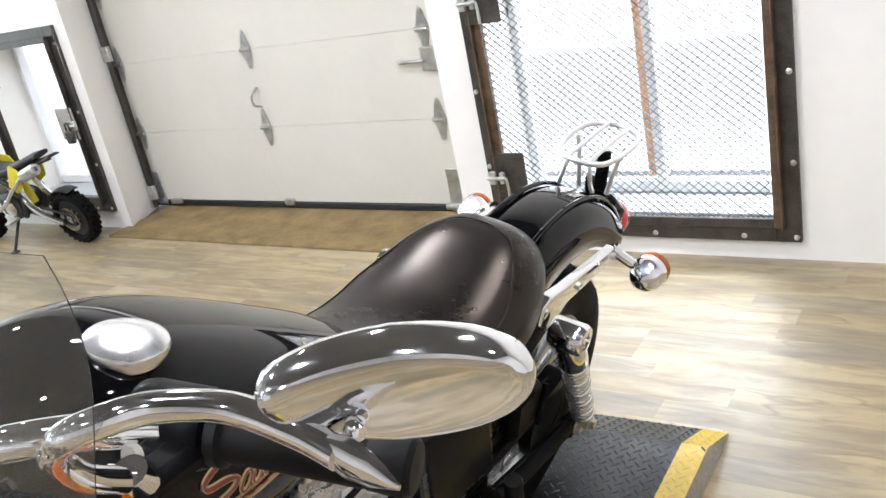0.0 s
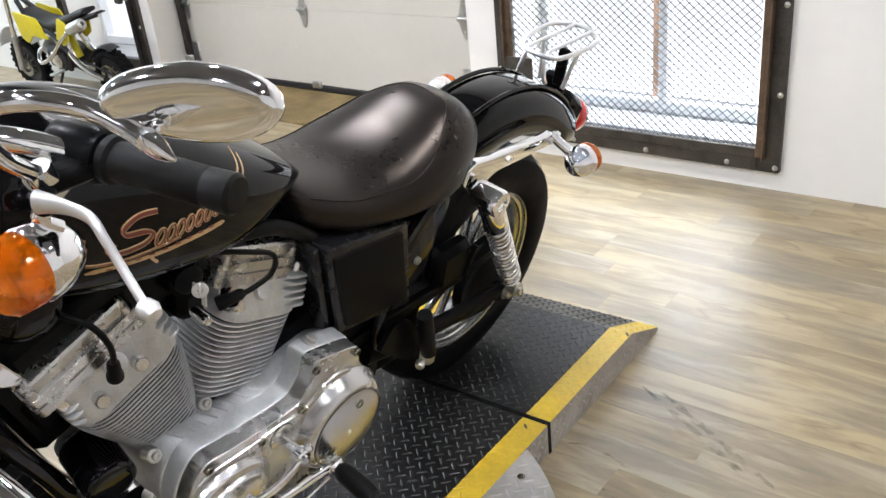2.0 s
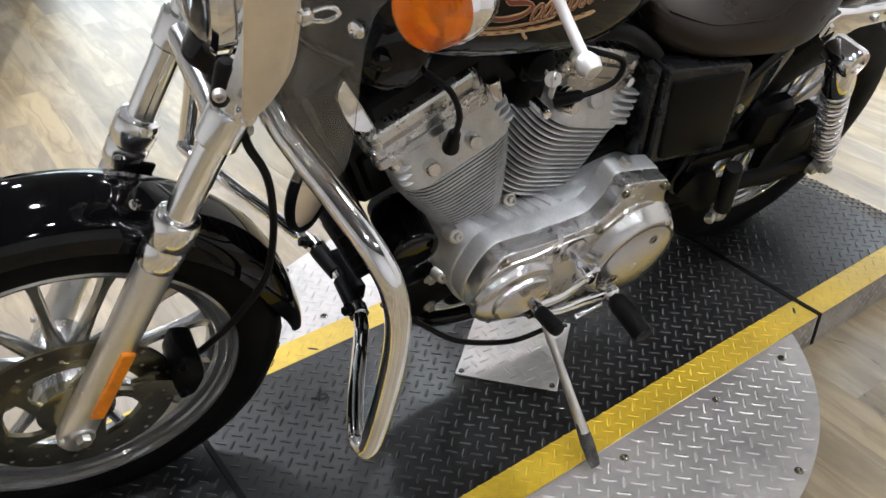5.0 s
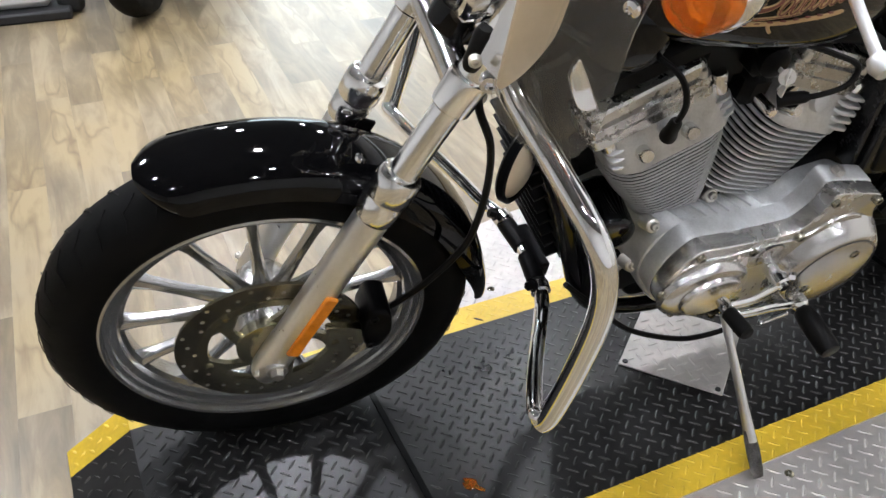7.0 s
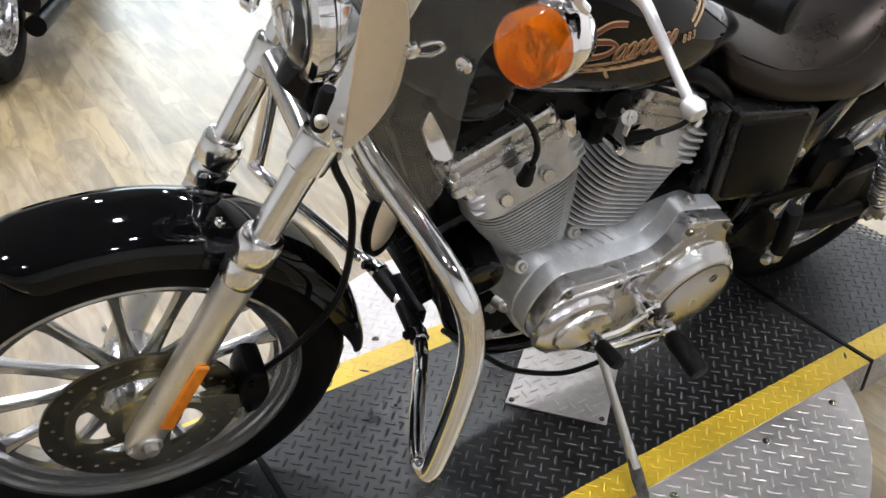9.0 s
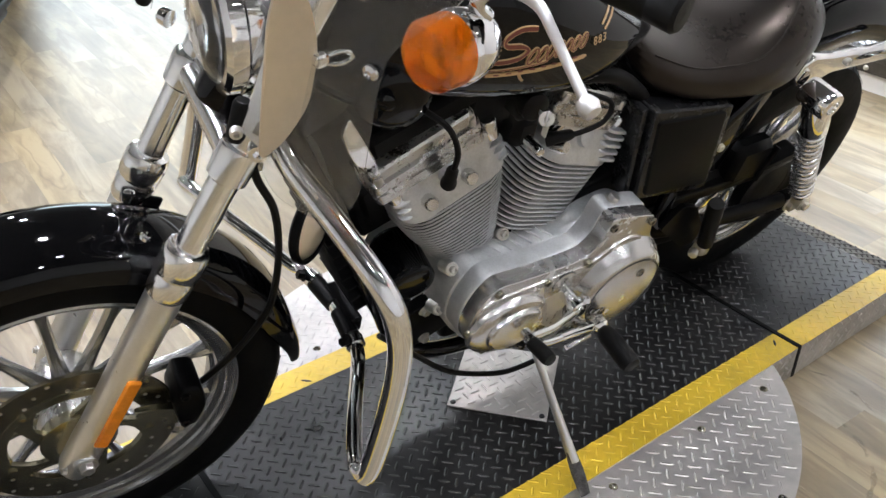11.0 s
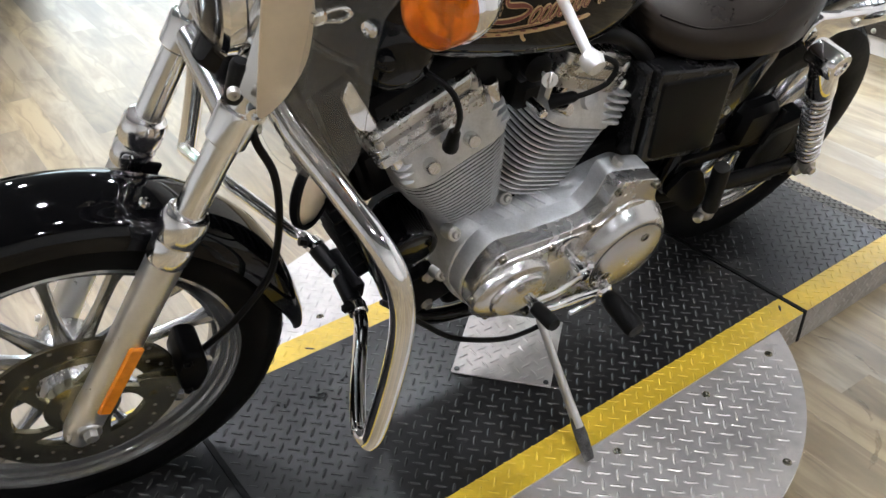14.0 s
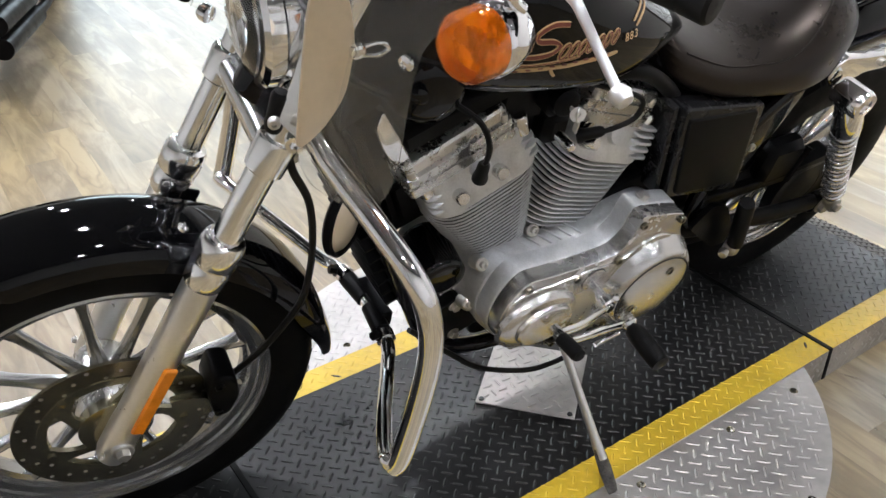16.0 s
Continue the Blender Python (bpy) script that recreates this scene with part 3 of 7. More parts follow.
    pane = part("pane", box(((wx0 + wx1) / 2, wy + 0.05, (wz0 + wz1) / 2), (wx1 - wx0, 0.005, wz1 - wz0)), GLASSP, win, "clear glass pane", 0)
    pane.visible_shadow = False
    return win


barred_window("window_1", -1.118, 0.13, 0.077, 1.235, -0.505)
barred_window("window_2", -4.725, -3.79, 0.115, 1.235, -4.32, True)


# ---------------------------------------------------------------- the turntable platform
PX0, PX1, PH = -0.305, 0.305, 0.083
PLATFORM = pose(-0.108, 1.9, 0, 0, 0, 1.5)


def lozenges(inside, x0, x1, y0, y1, z, pitch=0.0236, length=0.0128, width=0.0030, height=0.0017):
    """Raised tread marks in two crossing directions."""
    v, f = [], []
    q = pitch / math.sqrt(2)
    n = int((x1 - x0 + y1 - y0) / pitch) + 2
    for i in range(n):
        for j in range(-n, n):
            x, y = x0 + (i - j) * q, y0 + (i + j) * q
            if not (x0 <= x <= x1 and y0 <= y <= y1 and inside(x, y)):
                continue
            t = radians(45 if (i + j) % 2 else -45)
            zz = z(x, y) if callable(z) else z
            a, b = Vector((math.cos(t), math.sin(t), 0)) * length, Vector((-math.sin(t), math.cos(t), 0)) * width
            p, k = Vector((x, y, zz)), len(v)
            up = Vector((0, 0, height))
            v += [p - a, p - a * 0.45 - b, p + a * 0.45 - b, p + a, p + a * 0.45 + b, p - a * 0.45 + b, p - a * 0.6 + up, p + a * 0.6 + up]
            f += [(k, k + 1, k + 6), (k + 1, k + 2, k + 7, k + 6), (k + 2, k + 3, k + 7), (k + 3, k + 4, k + 7), (k + 4, k + 5, k + 6, k + 7), (k + 5, k, k + 6)]
    return Geo().add(v, f)


SEAM_F, SEAM_R, END_F, END_R = -0.582, 0.657, -1.14, 1.275
CX, CY, DISC_R = 0.0, 0.037, 0.605
STRIPE = 0.066


def section(y0, y1, ramp0=0.0, ramp1=0.0):
    """A flat-topped platform box; ramp0, ramp1: how far its ends slope down."""
    prof = []
    if ramp0:
        prof += [(y0, 0.010), (y0 + ramp0, PH)]
    else:
        prof += [(y0, PH)]
    prof += ([(y1 - ramp1, PH), (y1, 0.010)] if ramp1 else [(y1, PH)])
    prof += [(y1, 0.0), (y0, 0.0)]
    return prof


platform = thing("display_platform", "black tread-plate motorcycle platform with yellow edges", "platform", PLATFORM)
for y0, y1, r0, r1 in ((END_F, SEAM_F - 0.004, 0.12, 0), (SEAM_F + 0.004, SEAM_R - 0.004, 0, 0), (SEAM_R + 0.004, END_R, 0, 0.170)):
    prof = section(y0, y1, r0, r1)
    deck = part("deck_section", plate(prof, PX0, PX1), TREADE, platform, "", 0)
    top = [p for p in prof if p[1] > 0.005]
    # painted skins: black middle, yellow edge strips
    def skin(xa, xb, dz):
        g = Geo()
        for (ya, za), (yb, zb) in zip(top, top[1:]):
            g.add([(xa, ya, za + dz), (xb, ya, za + dz), (xb, yb, zb + dz), (xa, yb, zb + dz), (xa, ya, za + 0.0002), (xb, ya, za + 0.0002), (xb, yb, zb + 0.0002), (xa, yb, zb + 0.0002)],
                  [(0, 1, 2, 3), (0, 1, 5, 4), (2, 3, 7, 6), (1, 2, 6, 5), (0, 3, 7, 4)])
        return g
    part("black_top", skin(PX0 + STRIPE, PX1 - STRIPE, 0.0012), TREADB, deck, "worn black painted tread plate", 0)
    for xa in (PX0, PX1 - STRIPE):
        part("yellow_stripe", skin(xa, xa + STRIPE, 0.0013), YELLOW, deck, "scuffed yellow edge stripe", 0)

    def height(x, y, prof=top):
        for (ya, za), (yb, zb) in zip(prof, prof[1:]):
            if ya <= y <= yb:
                return za + (zb - za) * (y - ya) / (yb - ya) + 0.0012
        return PH
    inb = lambda x, y: PX0 + STRIPE + 0.008 < x < PX1 - STRIPE - 0.008 and y0 + 0.01 < y < y1 - 0.012
    iny = lambda x, y: (PX0 + 0.008 < x < PX0 + STRIPE or PX1 - STRIPE < x < PX1 - 0.008) and y0 + 0.01 < y < y1 - 0.012
    tagged(part("tread_pattern", lozenges(inb, PX0, PX1, y0, y1, height), TREADW, deck, "raised tread pattern", 0), kind="stuff")
    chip = lambda x, y: (math.sin(x * 127.1 + y * 311.7) * 43758.5) % 1 < (0.02 if math.sin(y * 9 + x * 4) > 0 else 0.004)
    tagged(part("stripe_tread_pattern", lozenges(lambda x, y: iny(x, y) and not chip(x, y), PX0, PX1, y0, y1, height, height=0.0011), YELLOW, deck, "raised tread pattern, yellow", 0), kind="stuff")
    tagged(part("worn_tread_marks", lozenges(lambda x, y: iny(x, y) and chip(x, y), PX0, PX1, y0, y1, height), TREADB, deck, "raised marks with the yellow worn off", 0), kind="stuff")
    # tread on the bare upright edges
    for sx in (PX1, PX0):
        g = lozenges(lambda x, y: y0 + 0.012 < y < y1 - 0.012 and 0.012 < x < height(0, y) - 0.010, 0.006, PH, y0, y1, 0.0)
        g.moved(Matrix(((0, 0, 1 if sx > 0 else -1, sx), (0, 1, 0, 0), (1, 0, 0, 0), (0, 0, 0, 1))))
        tagged(part("edge_tread_pattern", g, TREADS, deck, "raised tread pattern, bare metal", 0), kind="stuff")
for y in (SEAM_F, SEAM_R):
    part("joint_edge", box(((PX0 + PX1) / 2, y, PH / 2 + 0.001), (PX1 - PX0 + 0.004, 0.012, PH + 0.006), 0.001), TYRE, platform, "black joint between two sections")
turntable = thing("turntable_disc", "round bare aluminium tread-plate turntable disc", "turntable", PLATFORM)
part("disc", lathe([(DISC_R, PH - 0.010), (DISC_R, PH - 0.003), (0, PH - 0.003)], (CX, CY, 0), (0, 0, 1), 96), TREADS, turntable)
tagged(part("disc_tread_pattern", lozenges(lambda x, y: (x - CX) ** 2 + (y - CY) ** 2 < (DISC_R - 0.014) ** 2 and not (PX0 - 0.008 < x < PX1 + 0.008), CX - DISC_R, CX + DISC_R, CY - DISC_R, CY + DISC_R, PH - 0.003, 0.0258, 0.0146, 0.0030, 0.0016),
            TREADS, turntable, "raised tread pattern", 0), kind="stuff")
part("turntable_base", lathe([(0.5, 0.0), (0.5, PH - 0.010)], (CX, CY, 0), (0, 0, 1), 64), SATIN, turntable, "dark round base under the disc")
SCREWS = [(sx * 0.341, y) for sx in (1, -1) for y in (-0.47, -0.22, 0.02, 0.272, 0.475)] + [(sx * x, y) for sx in (1, -1) for x, y in ((0.546, 0.249), (0.575, 0.02), (0.546, -0.21))]
for x, y in SCREWS:
    part("disc_screw", lathe([(0.009, 0), (0.008, 0.002), (0.0045, 0.0035), (0.004, 0.001), (0, 0.001)], (x, y, PH - 0.003), (0, 0, 1), 12), DISCM, turntable)


# loose square of bright tread plate lying on the deck under the engine
SP = [(-0.109, 1.802), (0.041, 1.935), (-0.104, 2.084), (-0.269, 1.958)]
sc = Vector((sum(p[0] for p in SP) / 4, sum(p[1] for p in SP) / 4, PH + 0.0035))
sa = math.atan2(SP[1][1] - SP[0][1], SP[1][0] - SP[0][0])
stand_plate = thing("stand_plate", "small square of bright tread plate lying on the platform", "metal plate", Matrix.Translation(sc) @ Matrix.Rotation(sa, 4, "Z"))
part("plate", box((0, 0, 0.002), (0.206, 0.212, 0.004), 0.001), TREADS, stand_plate)
tagged(part("tread_pattern", lozenges(lambda x, y: abs(x) < 0.094 and abs(y) < 0.098, -0.104, 0.104, -0.104, 0.104, 0.004), TREADS, stand_plate, "", 0), kind="stuff")
for x in (-0.092, 0.092):
    for y in (-0.095, 0.095):
        part("screw", lathe([(0.006, 0), (0.005, 0.003), (0, 0.004)], (x, y, 0.004), (0, 0, 1), 10), GASKET, stand_plate)


# ---------------------------------------------------------------- ceiling lamps
GLOW = bpy.data.materials.new("lamp_glow")
GLOW.use_nodes = True
GLOW.node_tree.nodes["Principled BSDF"].inputs["Emission Color"].default_value = (1.0, 0.96, 0.90, 1)
GLOW.node_tree.nodes["Principled BSDF"].inputs["Emission Strength"].default_value = 60.0
# fittings for all, the added fill pair at x 2.3 included
for x, y, watts in LAMPS:
    cl = thing("ceiling_lamp", "round white recessed ceiling lamp, lit", "lamp", Matrix.Translation((x, y, CEILING)), "ceiling lamps")
    part("lamp_ring", lathe([(0.09, -0.001), (0.09, -0.012), (0.07, -0.02), (0.065, -0.004)], (0, 0, 0), (0, 0, 1), 32), WINFRAME, cl)
    part("lamp_disc", lathe([(0.065, -0.006), (0, -0.006)], (0, 0, 0), (0, 0, 1), 32), GLOW, cl, "glowing white lamp disc")


# ---------------------------------------------------------------- the motorcycle
# bike space: x to its left, y to its rear from the front axle, z up
BIKE = Matrix.Translation((-0.2615, 1.1495, 0.083)) @ Matrix.Rotation(radians(-1.34), 4, "Z") @ Matrix.Rotation(radians(16.98), 4, "Y")
bike = thing("motorcycle", "black cruiser motorcycle with chrome trim leaning on its side stand", "motorcycle", BIKE)

# front end, turned a little to the right: x along the axle, z up the fork
fx = Vector((0.9941, -0.1026, 0.0341)).normalized()
fz = Vector((0, 0.43, 0.903))
fz = (fz - fx * fz.dot(fx)).normalized()
fy = fz.cross(fx)
FRONT = Matrix.Translation((-0.021, -0.018, 0.324)) @ Matrix((fx, fy, fz)).transposed().to_4x4()
UPW = (FRONT.to_3x3().inverted() @ Vector((0, 0, 1)))
UPW = Vector((0, UPW.y, UPW.z)).normalized()
FWD = Vector((0, -UPW.z, UPW.y))


def front(name, geo, mat, parent=bike, label="", smooth=40):
    return part(name, geo.moved(FRONT), mat, parent, label, smooth)


def tyre(R, r, w, segs=72):
    prof = [(r, -w * 0.78), (r + 0.012, -w * 0.94), (r + (R - r) * 0.5, -w), (R - 0.020, -w * 0.86), (R - 0.006, -w * 0.5), (R, 0),
            (R - 0.006, w * 0.5), (R - 0.020, w * 0.86), (r + (R - r) * 0.5, w), (r + 0.012, w * 0.94), (r, w * 0.78)]
    return lathe(prof, (0, 0, 0), (1, 0, 0), segs, True)


def rim(r, w):
    half = [(r + 0.004, w), (r - 0.002, w + 0.003), (r - 0.006, w + 0.001), (r - 0.0075, w - 0.006), (r - 0.015, w - 0.008), (r - 0.017, w - 0.013), (r - 0.027, w - 0.017), (r - 0.030, w - 0.026), (r - 0.037, w * 0.25)]
    return lathe(half + [(q, -x) for q, x in reversed(half)], (0, 0, 0), (1, 0, 0), 84, True)


def spoke(a, r0, r1, x=0.0, up=UPW, fwd=FWD):
    d = fwd * math.cos(a) + up * math.sin(a)
    e = fwd * -math.sin(a) + up * math.cos(a)
    rings = []
    for r, w, t in ((r0, 0.017, 0.016), (r0 + 0.03, 0.012, 0.013), ((r0 + r1) / 2, 0.0085, 0.011), (r1 - 0.03, 0.009, 0.012), (r1, 0.015, 0.016)):
        c = d * r + Vector((x, 0, 0))
        X = Vector((1, 0, 0))
        rings.append([c + e * (w * math.cos(k)) + X * (t * math.sin(k)) for k in [radians(q) for q in (0, 50, 90, 130, 180, 230, 270, 310)]])
    return loft(rings)


def grooves(R, w, n, tilt):
    """Shallow raised tread edges on a tyre's shoulder."""
    g = Geo()
    for i in range(n):
        for s in (-1, 1):
            t0 = 2 * math.pi * (i + (0.5 if s > 0 else 0)) / n
            pts = []
            for k in range(5):
                q = k / 4
                a = t0 + tilt * q + (0.02 if k == 2 else 0)
                x = s * (0.006 + q * w * 0.8)
                rr = R - 0.0205 * (abs(x) / w) ** 2.6 * 1.25 - 0.0006
                pts.append(Vector((x, math.cos(a) * rr, math.sin(a) * rr)))
            b = tube(pts, 0.0009, 4, caps=False)
            g.add(b.v, b.f)
    return g


# front wheel
wheel = front("front_wheel", rim(0.252, 0.042), RIMALU, label="grey cast aluminium front rim", smooth=24)
front("tyre", tyre(0.336, 0.249, 0.051), TYRE, wheel, "black front tyre")
tagged(front("tread_pattern", grooves(0.336, 0.051, 44, 0.09), RUBBER, wheel), kind="stuff")
for k in range(13):
    front("spoke", spoke(radians(87 + k * 360 / 13), 0.048, 0.222), RIMALU, wheel)
front("hub", lathe([(0.032, -0.075), (0.045, -0.06), (0.05, -0.03), (0.05, 0.03), (0.055, 0.045), (0.055, 0.062)], (0, 0, 0), (1, 0, 0), 32), ALU, wheel)
disc = front("brake_disc", lathe([(0.146, 0.067), (0.146, 0.073), (0.108, 0.073), (0.108, 0.067)], (0, 0, 0), (1, 0, 0), 72, True), DISCM, wheel, "dull steel front brake disc")
# carrier: a ring joined to the hub by five swept arms, with long slots between
carrier = lathe([(0.112, 0.066), (0.112, 0.0745), (0.098, 0.0745), (0.096, 0.066)], (0, 0, 0), (1, 0, 0), 60, True)
for k in range(5):
    a = radians(20 + 72 * k)
    rings = []
    for i in range(6):
        q = i / 5
        t = a + 0.55 * q
        d, e = FWD * math.cos(t) + UPW * math.sin(t), UPW * math.cos(t) - FWD * math.sin(t)
        c = d * (0.048 + 0.052 * q)
        w = 0.014 - 0.010 * math.sin(math.pi * q) + 0.010 * q
        rings.append([c + e * w + Vector((0.075, 0, 0)), c - e * w + Vector((0.075, 0, 0)), c - e * w + Vector((0.067, 0, 0)), c + e * w + Vector((0.067, 0, 0))])
    front("carrier_arm", loft(rings), CARRIER, wheel)
    d = FWD * math.cos(a + 0.55) + UPW * math.sin(a + 0.55)
    front("carrier_bolt", lathe([(0.0065, 0), (0.0065, 0.004), (0, 0.005)], Vector((0.0745, 0, 0)) + d * 0.104, (1, 0, 0), 12), DISCM, wheel)
front("disc_carrier", carrier, CARRIER, wheel, "olive-tinted polished disc carrier")
front("carrier_boss", lathe([(0.055, 0.060), (0.055, 0.078), (0.035, 0.082), (0.02, 0.082)], (0, 0, 0), (1, 0, 0), 32), CARRIER, wheel)
# painted dots stand in for the brightness seen through the holes
holes = Geo()
for k in range(36):
    a = 2 * math.pi * k / 36
    r = (0.117, 0.127, 0.138)[k % 3]
    holes = join(holes, lathe([(0.0034, 0), (0, 0.0006)], Vector((0.0731, 0, 0)) + (FWD * math.cos(a) + UPW * math.sin(a)) * r, (1, 0, 0), 8))
tagged(front("drill_hole_ring", holes, HOLE, wheel, "pale drilled holes"), kind="stuff")

# fork
for s in (1, -1):
    x = 0.099 * s
    leg = front("fork_slider", join(lathe([(0.012, -0.045), (0.022, -0.04), (0.026, -0.025), (0.026, 0.03), (0.0245, 0.06), (0.0255, 0.33)], (x, 0, 0), (0, 0, 1), 32),
                                    tube([(x - s * 0.002, 0, 0), (x + s * 0.028, 0, 0)], 0.017, 20)), SLIDER, label="satin aluminium fork slider")
    front("axle_nut", join(hexbolt((x + s * 0.027, 0, 0), (s, 0, 0), 0.011, 0.012), hexbolt((x + s * 0.02, -0.022, -0.02), (0, -1, 0), 0.005)), BOLT, leg)
    front("fork_collar", lathe([(0.0258, 0.330), (0.0285, 0.336), (0.0290, 0.362), (0.0272, 0.366), (0.0272, 0.370), (0.0305, 0.374), (0.0305, 0.404), (0.0275, 0.411), (0.021, 0.414)], (x, 0, 0), (0, 0, 1), 32), FORKC, leg, "chrome fork collar")
    front("fork_tube", lathe([(0.0198, 0.41), (0.0198, 0.84)], (x, 0, 0), (0, 0, 1), 28), FORKC, leg, "chrome fork tube")
    front("pinch_bolt", capbolt((x - s * 0.006, 0.028, 0.548), (0, 1, 0), 0.008, 0.012), BOLT, leg)
front("reflector", join(box((0.125, 0.006, 0.114), (0.008, 0.021, 0.142), 0.003)), REFL, label="long amber side reflector")
clamp = [(0.022, 0.526), (0.0262, 0.530), (0.0270, 0.570), (0.0255, 0.576), (0.021, 0.578)]
front("lower_yoke", join(tube([(-0.099, -0.004, 0.556), (-0.05, 0.0, 0.556), (0.05, 0.0, 0.556), (0.099, -0.004, 0.556)], [0.021, 0.024, 0.024, 0.021], 16, flat=0.75), *[lathe(clamp, (x, 0, 0), (0, 0, 1), 28) for x in (0.099, -0.099)]), FORKC, label="chrome lower fork yoke")
front("upper_yoke", join(box((0, 0.02, 0.80), (0.22, 0.07, 0.03), 0.010)), CHROME)
cal = front("brake_caliper", join(loft([[(0.073 + xx, 0.126 + 0.82 * k * yy, 0.100 + 0.82 * k * zz) for yy, zz in rounded([(-0.036, 0.055), (0.004, 0.058), (0.034, 0.010), (0.034, -0.050), (0.006, -0.056), (-0.030, 0.0)], 0.016, 4)] for xx, k in ((-0.034, 0.9), (-0.030, 1.0), (0.026, 1.0), (0.032, 0.94), (0.034, 0.86))])), SATIN, label="black brake caliper")
for yy, zz in ((0.108, 0.128), (0.132, 0.068)):
    front("caliper_bolt", capbolt((0.106, yy, zz), (1, 0, 0), 0.007, 0.005), SATIN, cal)
front("caliper_bracket", loft([[(xx, 0.093 + k * yy, 0.066 + k * zz) for yy, zz in rounded([(-0.042, 0.012), (-0.010, 0.022), (0.022, 0.022), (0.038, -0.012), (0.024, -0.016), (0.012, 0.002), (-0.030, -0.006)], 0.005, 3)] for xx, k in ((0.084, 0.96), (0.086, 1.0), (0.094, 1.0), (0.096, 0.96))]), CARRIER, cal, "olive-tinted caliper bracket")

# front fender, wrapped round the wheel
rings = []
for i in range(61):
    q = (i / 60) ** 1.35
    a = radians(115 - 117 * q)
    flare = 0.004 * max(0, 1 - q * 6) + 0.006 * max(0, q * 8 - 7)
    nose = min(1, (q + 0.004) / 0.085)
    side = 0.070 * math.sqrt(1 - (1 - nose) ** 2) - 0.028 * max(0, q * 5 - 4) ** 2
    drop = 0.046 * nose ** 0.5 - 0.026 * max(0, q * 5 - 4)
    d, ring = FWD * -math.cos(a) + UPW * math.sin(a), []
    prof = [(-1.0, 1.0), (-0.97, 0.62), (-0.85, 0.30), (-0.6, 0.10), (-0.3, 0.02), (0, 0), (0.3, 0.02), (0.6, 0.10), (0.85, 0.30), (0.97, 0.62), (1.0, 1.0)]
    for x, z in prof:
        ring.append(d * (0.361 + flare - drop * z) + Vector((x * side, 0, 0)))
    for x, z in reversed(prof):
        ring.append(d * (0.358 + flare - drop * z) + Vector((x * (side - 0.003), 0, 0)))
    rings.append(ring)
fender = front("front_fender", loft(rings), BLACK, label="gloss black front fender", smooth=50)
for s in (1, -1):
    front("fender_bracket", join(box((s * 0.076, 0.012, 0.338), (0.008, 0.05, 0.03), 0.003), hexbolt((s * 0.080, 0.0, 0.342), (s, 0, 0), 0.006), hexbolt((s * 0.080, 0.028, 0.336), (s, 0, 0), 0.005)), SATIN, fender)
    front("fender_screw", lathe([(0.008, 0), (0.006, 0.004), (0, 0.005)], (s * 0.045, -0.03, 0.376), (s * 0.5, -0.2, 1), 12), CHROME, fender)
front("brake_hose", tube(curve([(0.06, 0.03, 0.585), (0.10, 0.012, 0.575), (0.112, 0.030, 0.542), (0.112, 0.075, 0.50), (0.110, 0.113, 0.44), (0.105, 0.145, 0.37), (0.100, 0.163, 0.305), (0.092, 0.158, 0.215), (0.082, 0.146, 0.150), (0.078, 0.135, 0.120)], 6), 0.0054, 8), RUBBER, label="black brake hose")
front("headlight", join(lathe([(0.0, 0.13), (0.03, 0.125), (0.06, 0.095), (0.078, 0.05), (0.082, 0.0), (0.087, -0.004), (0.087, -0.022), (0.080, -0.028)], (0, -0.030, 0.680), (0, 0.9, 0.43), 36)), CHROME, label="chrome bullet headlight shell")
front("headlight_lens", lathe([(0.080, 0.020), (0.065, 0.034), (0.035, 0.044), (0, 0.047)], (0, -0.030, 0.680), (0, -0.9, -0.43), 36), SHIELD, label="clear headlight lens")

# handlebar and controls; the right-hand ones mirror the left across the steered front end
MIRROR = FRONT @ Matrix.Diagonal((-1, 1, 1, 1)) @ FRONT.inverted()
MIRROR = Matrix(((1, 0, 0, 0), (0, 1, 0, 0), (0.21, 0, 1, 0), (0, 0, 0, 1))) @ MIRROR
swap = lambda s: Matrix.Identity(4) if s > 0 else MIRROR
bar = [(0, 0.335, 1.115), (0.06, 0.335, 1.118), (0.12, 0.34, 1.135), (0.175, 0.358, 1.168), (0.205, 0.395, 1.168), (0.23, 0.44, 1.150), (0.255, 0.462, 1.147), (0.385, 0.503, 1.157)]
full = [MIRROR @ Vector(p) for p in reversed(bar[1:])] + [Vector(p) for p in bar[1:]]
part("handlebar", tube(curve(full, 6), 0.0127, 16), CHROME, bike, "chrome handlebar")
